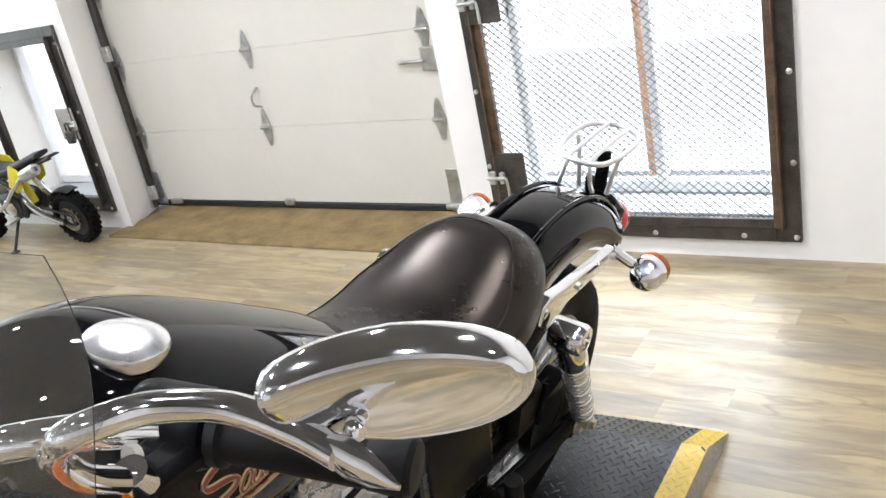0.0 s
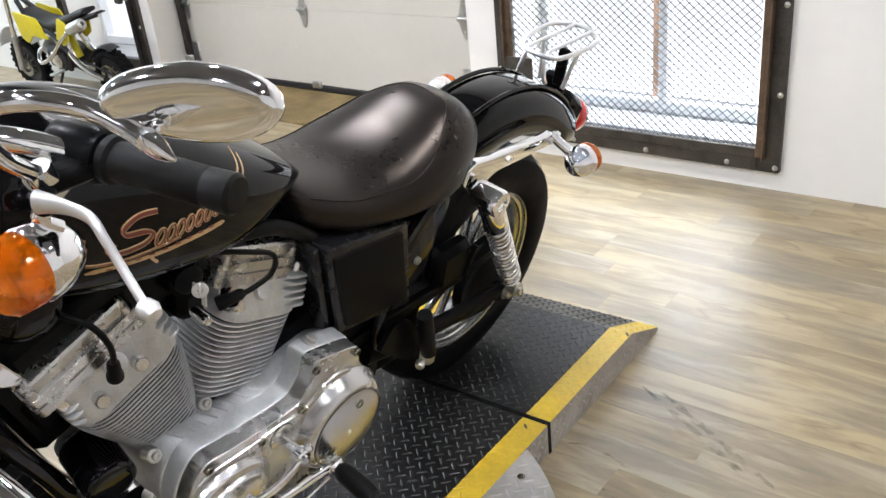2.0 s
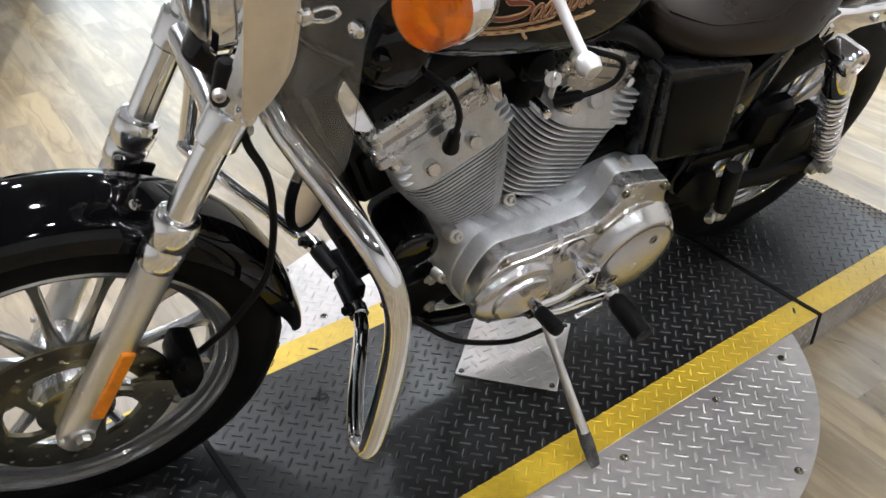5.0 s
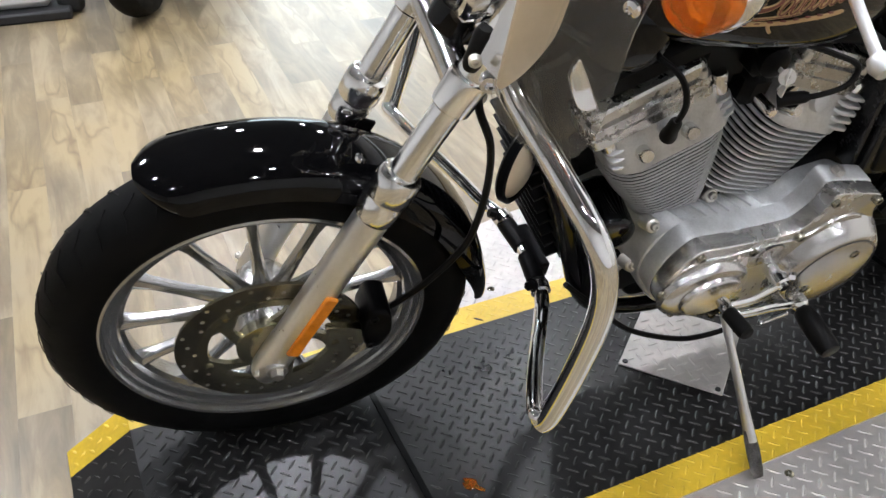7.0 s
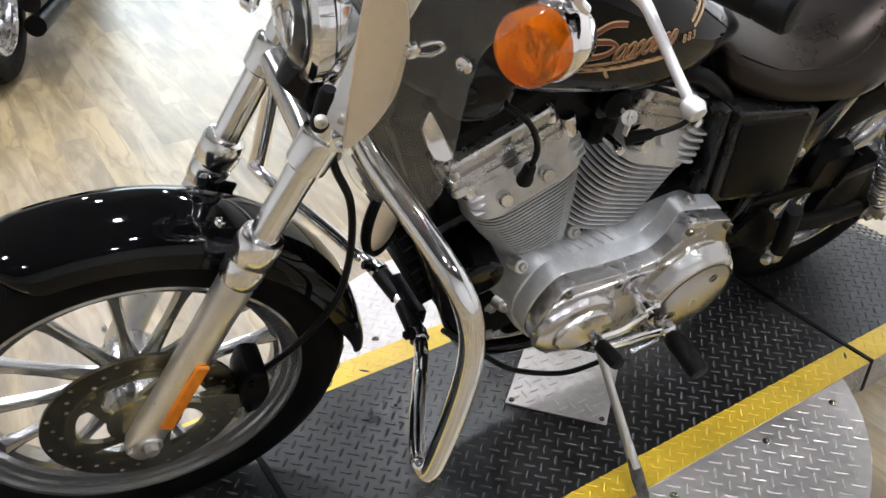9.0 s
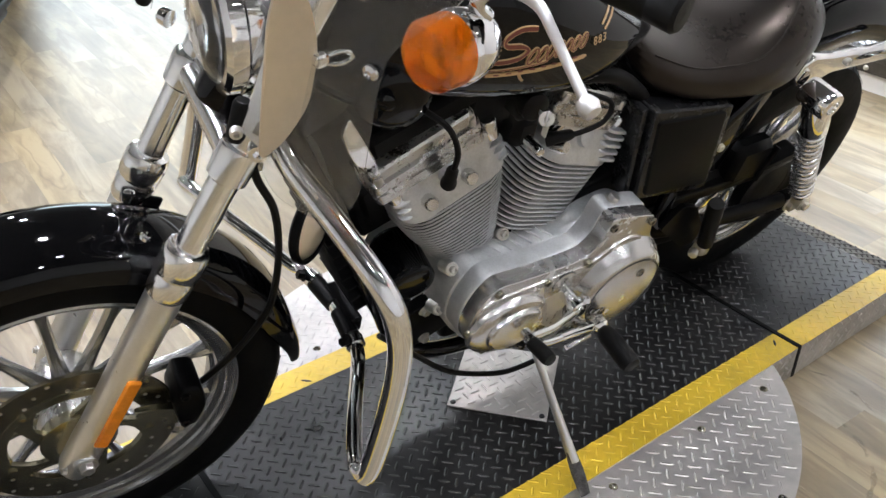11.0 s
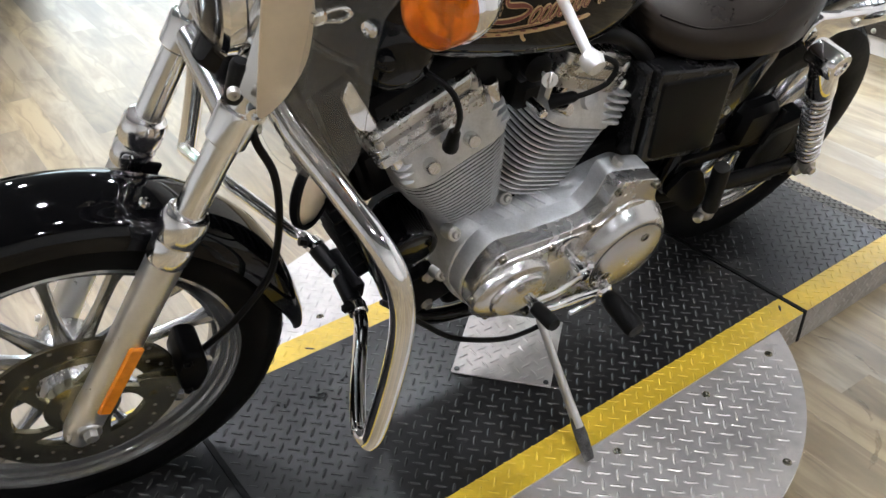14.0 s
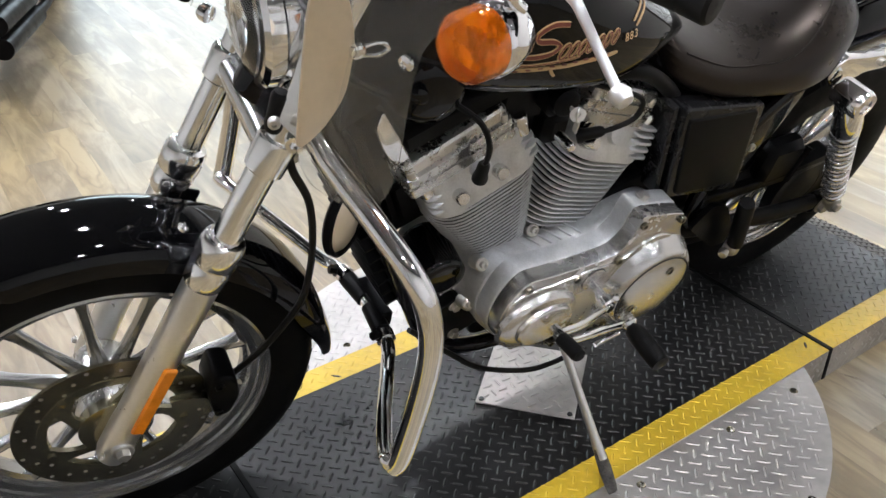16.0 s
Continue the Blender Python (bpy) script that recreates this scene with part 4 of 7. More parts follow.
for s in (1, -1):
    part("riser", join(lathe([(0.018, 0), (0.016, 0.05), (0.019, 0.075)], (s * 0.045, 0.315, 1.03), (0, 0.25, 1), 18), box((s * 0.045, 0.335, 1.117), (0.036, 0.05, 0.04), 0.01)), CHROME, bike)
    m = swap(s)
    a, b = Vector((0.255, 0.462, 1.147)), Vector((0.392, 0.505, 1.1575))
    d = (b - a).normalized()
    L = (b - a).length
    ribs = [(0.021, 0.0), (0.0245, 0.002), (0.0245, 0.010), (0.0200, 0.013), (0.0196, 0.05), (0.0196, L - 0.034), (0.0190, L - 0.033), (0.0190, L - 0.031), (0.0198, L - 0.030),
            (0.0205, L - 0.012), (0.0208, L - 0.004), (0.0175, L), (0.0, L + 0.001)]
    part("grip", lathe(ribs, a, d, 28).moved(m), RUBBER, bike, "smooth black rubber grip")
    sw = part("switch_housing", join(lathe([(0.018, -0.062), (0.027, -0.058), (0.029, -0.05), (0.029, -0.008), (0.026, -0.002), (0.018, 0)], a, d, 24), box(a + d * -0.03 + Vector((0, -0.022, -0.008)), (0.045, 0.04, 0.036), 0.008)).moved(m), SATIN, bike, "black switch housing")
    part("switch_button", join(lathe([(0.008, 0), (0.008, 0.006), (0, 0.007)], a + d * -0.03 + Vector((0.005, -0.04, 0.005)), (0, -1, 0.3), 12), lathe([(0.010, 0), (0.009, 0.010), (0.004, 0.012)], a + d * -0.045 + Vector((0, -0.038, -0.02)), (0.3, -1, -0.2), 12)).moved(m), BOLT, sw)
    perch = part("lever_perch", join(box((0.250, 0.418, 1.143), (0.030, 0.060, 0.024), 0.008), tube([(0.252, 0.400, 1.140), (0.280, 0.378, 1.138)], 0.009, 12)).moved(m), SATIN, bike, "black lever perch")
    lev = curve([(0.276, 0.376, 1.145), (0.296, 0.386, 1.147), (0.318, 0.399, 1.141), (0.345, 0.396, 1.133), (0.385, 0.389, 1.121), (0.413, 0.384, 1.113), (0.421, 0.383, 1.111)], 5)
    rad = [0.0125 - 0.0048 * min(1, i / 7) - 0.0022 * min(1, i / 18) for i in range(len(lev))]
    part("lever", join(tube(lev, rad, 12, flat=0.7), lathe([(0.0, -0.011), (0.008, -0.008), (0.0108, 0), (0.008, 0.008), (0, 0.011)], (0.424, 0.3825, 1.110), (1, 0, -0.2), 14)).moved(m), LEVER, perch, "pale satin aluminium control lever")
    # mirror with its arched stem
    c, ax = Vector((0.420, 0.436, 1.285)), Vector((0.104, 0.080, 0.012)).normalized()
    nor = Vector((0.60, -0.78, -0.08)).normalized()
    nor = (nor - ax * nor.dot(ax)).normalized()
    up = nor.cross(ax) * -1
    out = []
    for i in range(40):
        t = 2 * math.pi * i / 40
        cx = math.copysign(abs(math.cos(t)) ** 0.85, math.cos(t))
        out.append((cx * 0.070, math.sin(t) * (0.031 - 0.008 * max(0, -cx))))
    def ring(scale, depth):
        return [c + ax * (u * scale) + up * (v * scale) + nor * depth for u, v in out]
    head = part("mirror", loft([ring(0.94, -0.016), ring(1.0, -0.012), ring(1.02, -0.004), ring(1.0, 0.002), ring(0.975, 0.0058), ring(0.94, 0.0082), ring(0.88, 0.0095), ring(0.75, 0.0102), ring(0.5, 0.0108), ring(0.25, 0.0111), ring(0.02, 0.0112)]).moved(m), CHROME, bike, "chrome teardrop rear-view mirror", 30)
    part("mirror_glass", loft([ring(0.9, -0.0165), ring(0.9, -0.0175)]).moved(m), CHROME, head)
    stem = curve([(0.250, 0.398, 1.150), (0.256, 0.362, 1.185), (0.268, 0.340, 1.225), (0.288, 0.336, 1.253), (0.303, 0.350, 1.263), (0.316, 0.372, 1.263), (0.345, 0.394, 1.262), (0.386, 0.401, 1.262), (0.412, 0.401, 1.262)], 6)
    part("mirror_stem", join(tube(stem, 0.0088, 14), lathe([(0.014, -0.01), (0.015, 0), (0.012, 0.012)], (0.250, 0.398, 1.150), (0, -0.4, 1), 16)).moved(m), CHROME, head, "arched chrome mirror stem")
    part("mirror_joint", join(tube([(0.405, 0.401, 1.262), (0.418, 0.401, 1.263), (0.432, 0.400, 1.264), (0.449, 0.399, 1.264)], [0.009, 0.0125, 0.010, 0.002], 10, flat=0.6),
                              tube([(0.412, 0.402, 1.264), (0.414, 0.416, 1.274)], 0.0045, 10), lathe([(0, -0.006), (0.005, -0.0045), (0.0065, 0), (0.005, 0.0045), (0, 0.006)], (0.413, 0.412, 1.2715), (0, 0, 1), 14)).moved(m), CHROME, head, "chrome mirror joint")
    # front indicator
    c = Vector((0.238, 0.376, 1.049))
    ax = Vector((0.22, -1, 0.06)).normalized()
    ind = part("front_indicator", lathe([(0.0, -0.060), (0.018, -0.056), (0.032, -0.040), (0.0395, -0.018), (0.0405, 0.0), (0.038, 0.004)], c, ax, 32).moved(m), CHROME, bike, "chrome front indicator shell")
    part("indicator_lens", lathe([(0.0375, 0.002), (0.0390, 0.006), (0.0375, 0.034), (0.032, 0.041), (0.016, 0.0435), (0, 0.044)], c, ax, 32).moved(m), AMBER, ind, "orange indicator lens")
    part("indicator_arm", join(tube(curve([c + Vector((0, 0.035, 0.03)), (0.238, 0.395, 1.10), (0.243, 0.425, 1.135)], 5), 0.009, 10)).moved(m), CHROME, ind)
part("speedometer", join(lathe([(0.032, 0), (0.040, 0.02), (0.040, 0.05), (0.036, 0.055), (0, 0.055)], (0, 0.30, 1.10), (0, 0.45, 0.9), 28)), CHROME, bike, "small round chrome speedometer")

# windshield with its metal straps
def shield_half(w):
    """Half the sheet's width at a height: narrow lower lobes, wide above the grips."""
    q = (w - 0.845) / 0.52
    k = min(1, max(0, (w - 1.07) / 0.11))
    return 0.280 - 0.010 * min(1, max(0, (w - 0.95) / 0.09)) + 0.049 * k * k * (3 - 2 * k) * (1 - max(0, (q - 0.84) / 0.16) ** 2.4 * 0.35)


def shield_low(x):
    """The sheet's lower edge: high over the headlight, two rounded lobes beside the fork."""
    x = abs(x)
    if x < 0.115:
        return 1.060 - 1.2 * x * x
    if x < 0.162:
        k = (x - 0.115) / 0.047
        return 1.044 + (0.896 - 1.044) * k
    k = max(0, (x - 0.222) / 0.057)
    return 0.864 + 0.026 * max(0, (0.20 - x) / 0.038) ** 2 + 0.055 * (1 - math.sqrt(max(0, 1 - min(1, k) ** 2)))


sheet, cells = [], []
cols, rows_ = 96, 40
for layer in (0, 1):
    for j in range(rows_ + 1):
        for i in range(cols + 1):
            s = -1 + 2 * i / cols
            low = shield_low(s * 0.279)
            w = low + (1.365 - low) * j / rows_
            x = s * shield_half(w)
            sheet.append((x, 0.168 + (w - 0.82) * 0.15 + 0.95 * x * x + layer * 0.0007, w))
n = (cols + 1) * (rows_ + 1)
for j in range(rows_):
    for i in range(cols):
        k = j * (cols + 1) + i
        cells.append((k, k + 1, k + cols + 2, k + cols + 1))
edge = {}
for f in cells:
    for a, b in zip(f, f[1:] + f[:1]):
        edge[frozenset((a, b))] = edge.get(frozenset((a, b)), []) + [(a, b)]
faces = cells + [tuple(n + k for k in reversed(f)) for f in cells]
faces += [(b, a, a + n, b + n) for e in edge.values() if len(e) == 1 for a, b in e]
shield = part("windshield", Geo().add(sheet, faces), SHIELD, bike, "clear plastic windshield")
shield.visible_shadow = False


def shield_y(x, w):
    return 0.168 + (w - 0.82) * 0.15 + 0.95 * x * x


strap = Geo()
rings = []
for i in range(17):
    x = -0.302 + 0.604 * i / 16
    y = shield_y(x, 1.208) - 0.005
    rings.append([(x, y, 1.231), (x, y - 0.003, 1.231), (x, y - 0.003, 1.186), (x, y, 1.186)])
part("shield_strap", loft(rings), ALUP, shield, "wide brushed metal cross strap")
for x in (-0.285, -0.1, 0.1, 0.285):
    part("strap_screw", lathe([(0.008, 0), (0.007, 0.003), (0, 0.004)], (x, shield_y(x, 1.208) - 0.008, 1.208), (0, -1, 0), 12), BOLT, shield)
for s in (1, -1):
    rings = []
    for i in range(9):
        w = 0.93 + 0.24 * i / 8
        x = 0.170 * s
        y = shield_y(x, w) - 0.006 - 0.012 * max(0, 1 - i / 3)
        rings.append([(x - 0.019, y - 0.004 * s, w), (x + 0.019, y + 0.004 * s, w), (x + 0.019, y + 0.004 * s - 0.003, w), (x - 0.019, y - 0.004 * s - 0.003, w)])
    part("upright_strap", loft(rings), ALUP, shield, "brushed metal upright strap")
    out = rounded([(0.186, 0.925), (0.214, 0.945), (0.240, 0.985), (0.246, 1.05), (0.232, 1.11), (0.205, 1.14), (0.192, 1.10), (0.188, 1.00)], 0.02, 4)
    g = plate(out, 0.196, 0.200, 0.001)
    if s < 0:
        g.moved(Matrix.Diagonal((-1, 1, 1, 1)))
    part("mount_plate", g, TANSHEEN, shield, "polished mounting plate with a tan reflection in its colour")
    part("mount_latch", join(tube(curve([(s * 0.203, 0.255, 1.045), (s * 0.208, 0.268, 1.05), (s * 0.208, 0.279, 1.041), (s * 0.205, 0.268, 1.033), (s * 0.203, 0.25, 1.036)], 5), 0.0022, 8), lathe([(0.009, 0), (0.008, 0.005), (0.005, 0.007), (0, 0.007)], (s * 0.200, 0.247, 1.040), (s, 0, 0), 16)), CHROME, shield)
    part("rubber_mount", join(lathe([(0.008, -0.026), (0.0105, -0.02), (0.0105, 0.020), (0.008, 0.026)], (s * 0.140, 0.19, 0.935), (0, 0.2, 1), 18)), RUBBER, shield, "black rubber mount")
    part("mount_bolt", capbolt((s * 0.16, 0.178, 0.94), (s, -0.4, 0), 0.007, 0.008), BOLT, shield)
    part("yoke_bolt", capbolt((s * 0.134, 0.216, 0.884), (s, -0.5, 0.1), 0.0125, 0.014), CHROME, shield, "chrome cap bolt")
    part("lens_grommet", lathe([(0.0085, 0), (0.008, 0.003), (0.004, 0.005), (0.003, 0.003), (0, 0.003)], (s * 0.262, shield_y(0.262, 1.062) - 0.003, 1.062), (s * 0.4, -1, 0), 16), CHROME, shield)

# tank
spine = [(0.385, 1.030, 0.885, 0.062), (0.40, 1.062, 0.872, 0.088), (0.43, 1.086, 0.858, 0.112), (0.48, 1.096, 0.846, 0.130), (0.54, 1.088, 0.834, 0.140), (0.60, 1.066, 0.824, 0.144), (0.66, 1.034, 0.816, 0.142),
         (0.72, 0.998, 0.814, 0.136), (0.78, 0.958, 0.826, 0.124), (0.83, 0.924, 0.846, 0.108), (0.875, 0.893, 0.858, 0.088), (0.905, 0.870, 0.856, 0.066), (0.925, 0.848, 0.842, 0.04)]


def tank_ring(u, top, low, half, n=36):
    ring = []
    for i in range(n):
        t = 2 * math.pi * i / n
        c, s = math.cos(t), math.sin(t)
        x = math.copysign(abs(c) ** 0.78, c) * half
        mid = low + (top - low) * 0.34
        z = mid + (top - mid) * abs(s) ** 0.9 if s > 0 else mid - (mid - low) * abs(s) ** 0.55
        ring.append((x, u, z))
    return ring


tank = part("fuel_tank", loft([tank_ring(*p) for p in curve([(a, b, c) for a, b, c, d in spine], 3) and spine]), BLACK, bike, "gloss black fuel tank", 60)
tank.modifiers.new("round", "SUBSURF").levels = 2
tank.modifiers["round"].render_levels = 2
part("filler_cap", lathe([(0.034, -0.012), (0.034, -0.006), (0.0385, -0.004), (0.0390, 0.002), (0.0375, 0.005), (0.030, 0.0075), (0.018, 0.009), (0, 0.0095)], (0.050, 0.545, 1.079), (0.04, 0.16, 1), 40), CAPALU, tank, "round chrome filler cap")


def tank_side(u, w):
    """x of the tank's left side at a place on it."""
    for a, b in zip(spine, spine[1:]):
        if a[0] <= u <= b[0]:
            t = (u - a[0]) / (b[0] - a[0])
            top, low, half = [a[k] + (b[k] - a[k]) * t for k in (1, 2, 3)]
            mid = low + (top - low) * 0.34
            s = max(0, min(0.98, (w - mid) / (top - mid))) ** (1 / 0.9) if w > mid else max(0, min(0.98, (mid - w) / (mid - low))) ** (1 / 0.55)
            return half * max(0, 1 - s * s) ** 0.39
    return 0.12


def ribbon(points, width):
    pts = curve([Vector((0, u, w)) for u, w in points], 5)
    rings = []
    for i, p in enumerate(pts):
        d = (pts[min(i + 1, len(pts) - 1)] - pts[max(i - 1, 0)]).normalized()
        nrm = Vector((0, -d.z, d.y)) * width * (0.5 if 0 < i < len(pts) - 1 else 0.15)
        rings.append([Vector((tank_side(q.y, q.z) + e, q.y, q.z)) for q, e in ((p - nrm, -0.001), (p - nrm, 0.0012), (p + nrm, 0.0012), (p + nrm, -0.001))])
    return loft(rings)


GOLD = material("gold_decal", (0.42, 0.27, 0.13), 0.4, var=0.1, scale=30)
MAROON = material("dark_red_decal", (0.12, 0.022, 0.016), 0.35, var=0.1, scale=30)
U0, W0 = 0.518, 0.909
emblem = lambda pts: [(U0 + a, W0 + b) for a, b in pts]
part("decal_bar", ribbon(emblem([(-0.03, 0.004), (0.05, -0.003), (0.13, -0.006), (0.175, -0.006)]), 0.0052), GOLD, tank, "gold bar of the tank decal")


def outlined(points, width):
    """One stroke of the emblem: dark red with a thin gold edge on either side."""
    part("decal_stroke", ribbon(emblem(points), width), MAROON, tank)
    for k in (1, -1):
        shifted = []
        for i, p in enumerate(points):
            a, b = points[max(0, i - 1)], points[min(len(points) - 1, i + 1)]
            L = math.hypot(b[0] - a[0], b[1] - a[1])
            shifted.append((p[0] - (b[1] - a[1]) / L * width * 0.5 * k, p[1] + (b[0] - a[0]) / L * width * 0.5 * k))
        part("decal_edge", ribbon(emblem(shifted), 0.00085), GOLD, tank)


big = [(0.078, 0.062), (0.045, 0.066), (0.018, 0.055), (0.020, 0.042), (0.050, 0.036), (0.064, 0.026), (0.045, 0.014), (0.005, 0.014), (-0.012, 0.024), (0.0, 0.034)]
outlined([(0.010 + 0.80 * p, 0.008 + 0.78 * q) for p, q in big], 0.0062)
outlined([(-0.050, 0.026), (-0.015, 0.011), (0.04, 0.005), (0.10, 0.006)], 0.0022)
# a row of small slanted loops
for k in range(7):
    a, f = 0.071 + k * 0.0155, 1 - k * 0.03
    loop = [(a + (0.0062 * math.cos(t) + 0.0045 * math.sin(t)) * f, 0.0185 + 0.0105 * f * math.sin(t)) for t in [radians(200 + 45 * q) for q in range(9)]]
    outlined(loop, 0.0034)
for q in ((0.215, 0.034), (0.222, 0.026)):
    part("decal_flourish", ribbon(emblem([(q[0] - 0.012, q[1] - 0.006), q, (q[0] + 0.016, q[1] + 0.008), (q[0] + 0.026, q[1] + 0.020)]), 0.0022), GOLD, tank)
part("decal_point", ribbon(emblem([(0.055, -0.004), (0.058, -0.011), (0.064, -0.018)]), 0.004), GOLD, tank)
for k in range(9):
    a = -0.005 + k * 0.019
    part("decal_dash", ribbon(emblem([(a, 0.0005 - 0.0004 * k), (a + 0.009, -0.0005 - 0.0004 * k)]), 0.0022), MAROON, tank)
digits = bpy.data.curves.new("decal_number", "FONT")
digits.body, digits.size, digits.extrude = "883", 0.017, 0.0004
digits.space_character = 1.25
digits.materials.append(GOLD)
num = new("decal_number", digits)
num.parent = tank
du, dw = U0 + 0.185, W0 + 0.006
slope = (tank_side(du + 0.04, dw) - tank_side(du, dw)) / 0.04
lean = (tank_side(du + 0.02, dw + 0.012) - tank_side(du + 0.02, dw)) / 0.012
ex = Vector((slope, 1, 0)).normalized()
ey = Vector((lean, 0, 1))
ey = (ey - ex * ey.dot(ex)).normalized()
num.matrix_local = Matrix.Translation(Vector((tank_side(du, dw) + 0.0022, du, dw))) @ Matrix((ex, ey, ex.cross(ey))).transposed().to_4x4()

# seat
seat_spine = [(0.866, 0.862, 0.806, 0.090), (0.90, 0.848, 0.775, 0.112), (0.95, 0.829, 0.754, 0.126), (1.00, 0.814, 0.738, 0.136), (1.06, 0.809, 0.730, 0.143), (1.12, 0.814, 0.722, 0.151), (1.18, 0.827, 0.715, 0.152),
              (1.24, 0.850, 0.712, 0.146), (1.29, 0.860, 0.716, 0.133), (1.335, 0.854, 0.723, 0.114), (1.37, 0.832, 0.731, 0.090), (1.395, 0.802, 0.742, 0.062)]
SEAT_HALF = [(0.0, 0.0), (0.60, -0.02), (0.93, -0.04), (0.99, 0.06), (1.0, 0.30), (0.985, 0.50), (0.91, 0.67), (0.79, 0.80), (0.62, 0.905), (0.42, 0.97), (0.21, 0.995)]


def seat_ring(u, top, low, half):
    right = [(x * half, u, low + (top - low) * z) for x, z in SEAT_HALF]
    return right + [(0.0, u, low + (top - low) * 1.0)] + [(-x, u, z) for x, u, z in reversed(right[1:])]


def on_seat(i, x, z):
    u, top, low, half = seat_spine[i]
    return (x * half, u, low + (top - low) * z)


seat = part("seat", loft([seat_ring(*p) for p in seat_spine]), VINYL, bike, "padded black vinyl solo seat", 60)
seat.modifiers.new("round", "SUBSURF").levels = 2
seat.modifiers["round"].render_levels = 2
part("seat_skirt", loft([seat_ring(u, low + 0.02, low - 0.010, half * 0.82) for u, top, low, half in seat_spine]), SATIN, seat, "thin black seat base", 60)
welt = [on_seat(i, 0.868, 0.735) for i in range(1, 6)] + [on_seat(6, 0.80, 0.80), on_seat(7, 0.64, 0.895), on_seat(8, 0.40, 0.968)]
part("seat_welt", tube(curve(welt + [(0, 1.302, 0.8590)] + [(-x, u, z) for x, u, z in reversed(welt)], 4), 0.0014, 8), VINYL, seat, "stitched seat seam")

# rear fender, struts, lights
SPRING = material("plated_spring_wire", (0.72, 0.72, 0.72), 0.25, 0.9, var=0.06, scale=20)
rings = []
FC, FR_ = Vector((0, 1.505, 0.372)), 0.438
for i in range(37):
    q = i / 36
    a = radians(118 - 85 * q)
    side = 0.088 - 0.02 * max(0, q * 6 - 5) ** 2
    drop = 0.095 - 0.05 * max(0, q * 6 - 5)
    d, ring = Vector((0, math.cos(a), math.sin(a))), []
    prof = [(-1.0, 1.0), (-0.98, 0.6), (-0.88, 0.26), (-0.62, 0.08), (-0.3, 0.015), (0, 0), (0.3, 0.015), (0.62, 0.08), (0.88, 0.26), (0.98, 0.6), (1.0, 1.0)]
    for x, z in prof:
        ring.append(FC + d * (FR_ - drop * z) + Vector((x * side, 0, 0)))
    for x, z in reversed(prof):
        ring.append(FC + d * (FR_ - 0.003 - drop * z) + Vector((x * (side - 0.003), 0, 0)))
    rings.append(ring)
rfender = part("rear_fender", loft(rings), BLACK, bike, "gloss black rear fender", 50)
for x in (-0.052, 0.052):
    part("fender_rib", tube([FC + Vector((x, math.cos(radians(a)) * (FR_ - 0.001), math.sin(radians(a)) * (FR_ - 0.001))) for a in range(112, 34, -4)], 0.005, 8), BLACK, rfender)
for s in (1, -1):
    out = rounded([(1.275, 0.715), (1.285, 0.752), (1.305, 0.761), (1.37, 0.750), (1.590, 0.727), (1.618, 0.712), (1.600, 0.694), (1.385, 0.707), (1.345, 0.694), (1.30, 0.690)], 0.008, 3)
    g = plate(out, 0.122, 0.140, 0.006)
    if s < 0:
        g.moved(Matrix.Diagonal((-1, 1, 1, 1)))
    strut = part("fender_strut", g, CHROME, bike, "chrome rear fender strut")
    for u, w in ((1.42, 0.726), (1.585, 0.711)):
        part("strut_bolt", capbolt((s * 0.138, u, w), (s, 0, 0), 0.008, 0.008), BOLT, strut)
    ri = part("rear_indicator", lathe([(0.0, -0.044), (0.016, -0.041), (0.029, -0.028), (0.0355, -0.008), (0.036, 0.008), (0.033, 0.012)], (s * 0.203, 1.632, 0.672), (s * 0.05, 1, 0.0), 28), CHROME, bike, "chrome rear indicator ball")
    part("indicator_lens", lathe([(0.034, 0.010), (0.036, 0.014), (0.034, 0.028), (0.022, 0.036), (0, 0.039)], (s * 0.203, 1.632, 0.672), (s * 0.05, 1, 0.0), 28), AMBER, ri, "orange indicator lens")
    part("indicator_stalk", join(tube([(s * 0.128, 1.60, 0.715), (s * 0.175, 1.622, 0.684)], 0.011, 12), lathe([(0.017, 0), (0.015, 0.012)], (s * 0.135, 1.598, 0.716), (s, 0.3, -0.5), 14)), CHROME, ri)
    # shock absorber
    a, b = Vector((s * 0.181, 1.305, 0.700)), Vector((s * 0.160, 1.532, 0.335))
    d = (a - b).normalized()
    L = (a - b).length
    sh = part("shock_body", lathe([(0.010, 0.02), (0.015, 0.03), (0.0155, 0.06), (0.0155, L - 0.09), (0.020, L - 0.085), (0.020, L - 0.04)], b, d, 24), SATIN, bike, "rear shock absorber")
    part("shock_cover", lathe([(0.0245, L - 0.112), (0.0278, L - 0.107), (0.0270, L - 0.030), (0.024, L - 0.022)], b, d, 24), CHROME, sh, "chrome upper shock cover")
    coil = []
    for i in range(15 * 16 + 1):
        t = i / 16 * 2 * math.pi
        x, y, z = frame_of(d)
        coil.append(b + z * (0.055 + (L - 0.165) * i / (15 * 16)) + (x * math.cos(t) + y * math.sin(t)) * 0.0222)
    part("shock_spring", tube(coil, 0.0050, 8), SPRING, sh, "chrome coil spring")
    part("shock_cap", join(lathe([(0.0, -0.030), (0.026, -0.030), (0.0285, -0.024), (0.0290, 0.026), (0.026, 0.032), (0.015, 0.033), (0.014, 0.028), (0, 0.028)], a, (1, 0, 0), 24), tube([a, a - d * 0.045], 0.024, 20)), CHROME, sh, "chrome shock end cap")
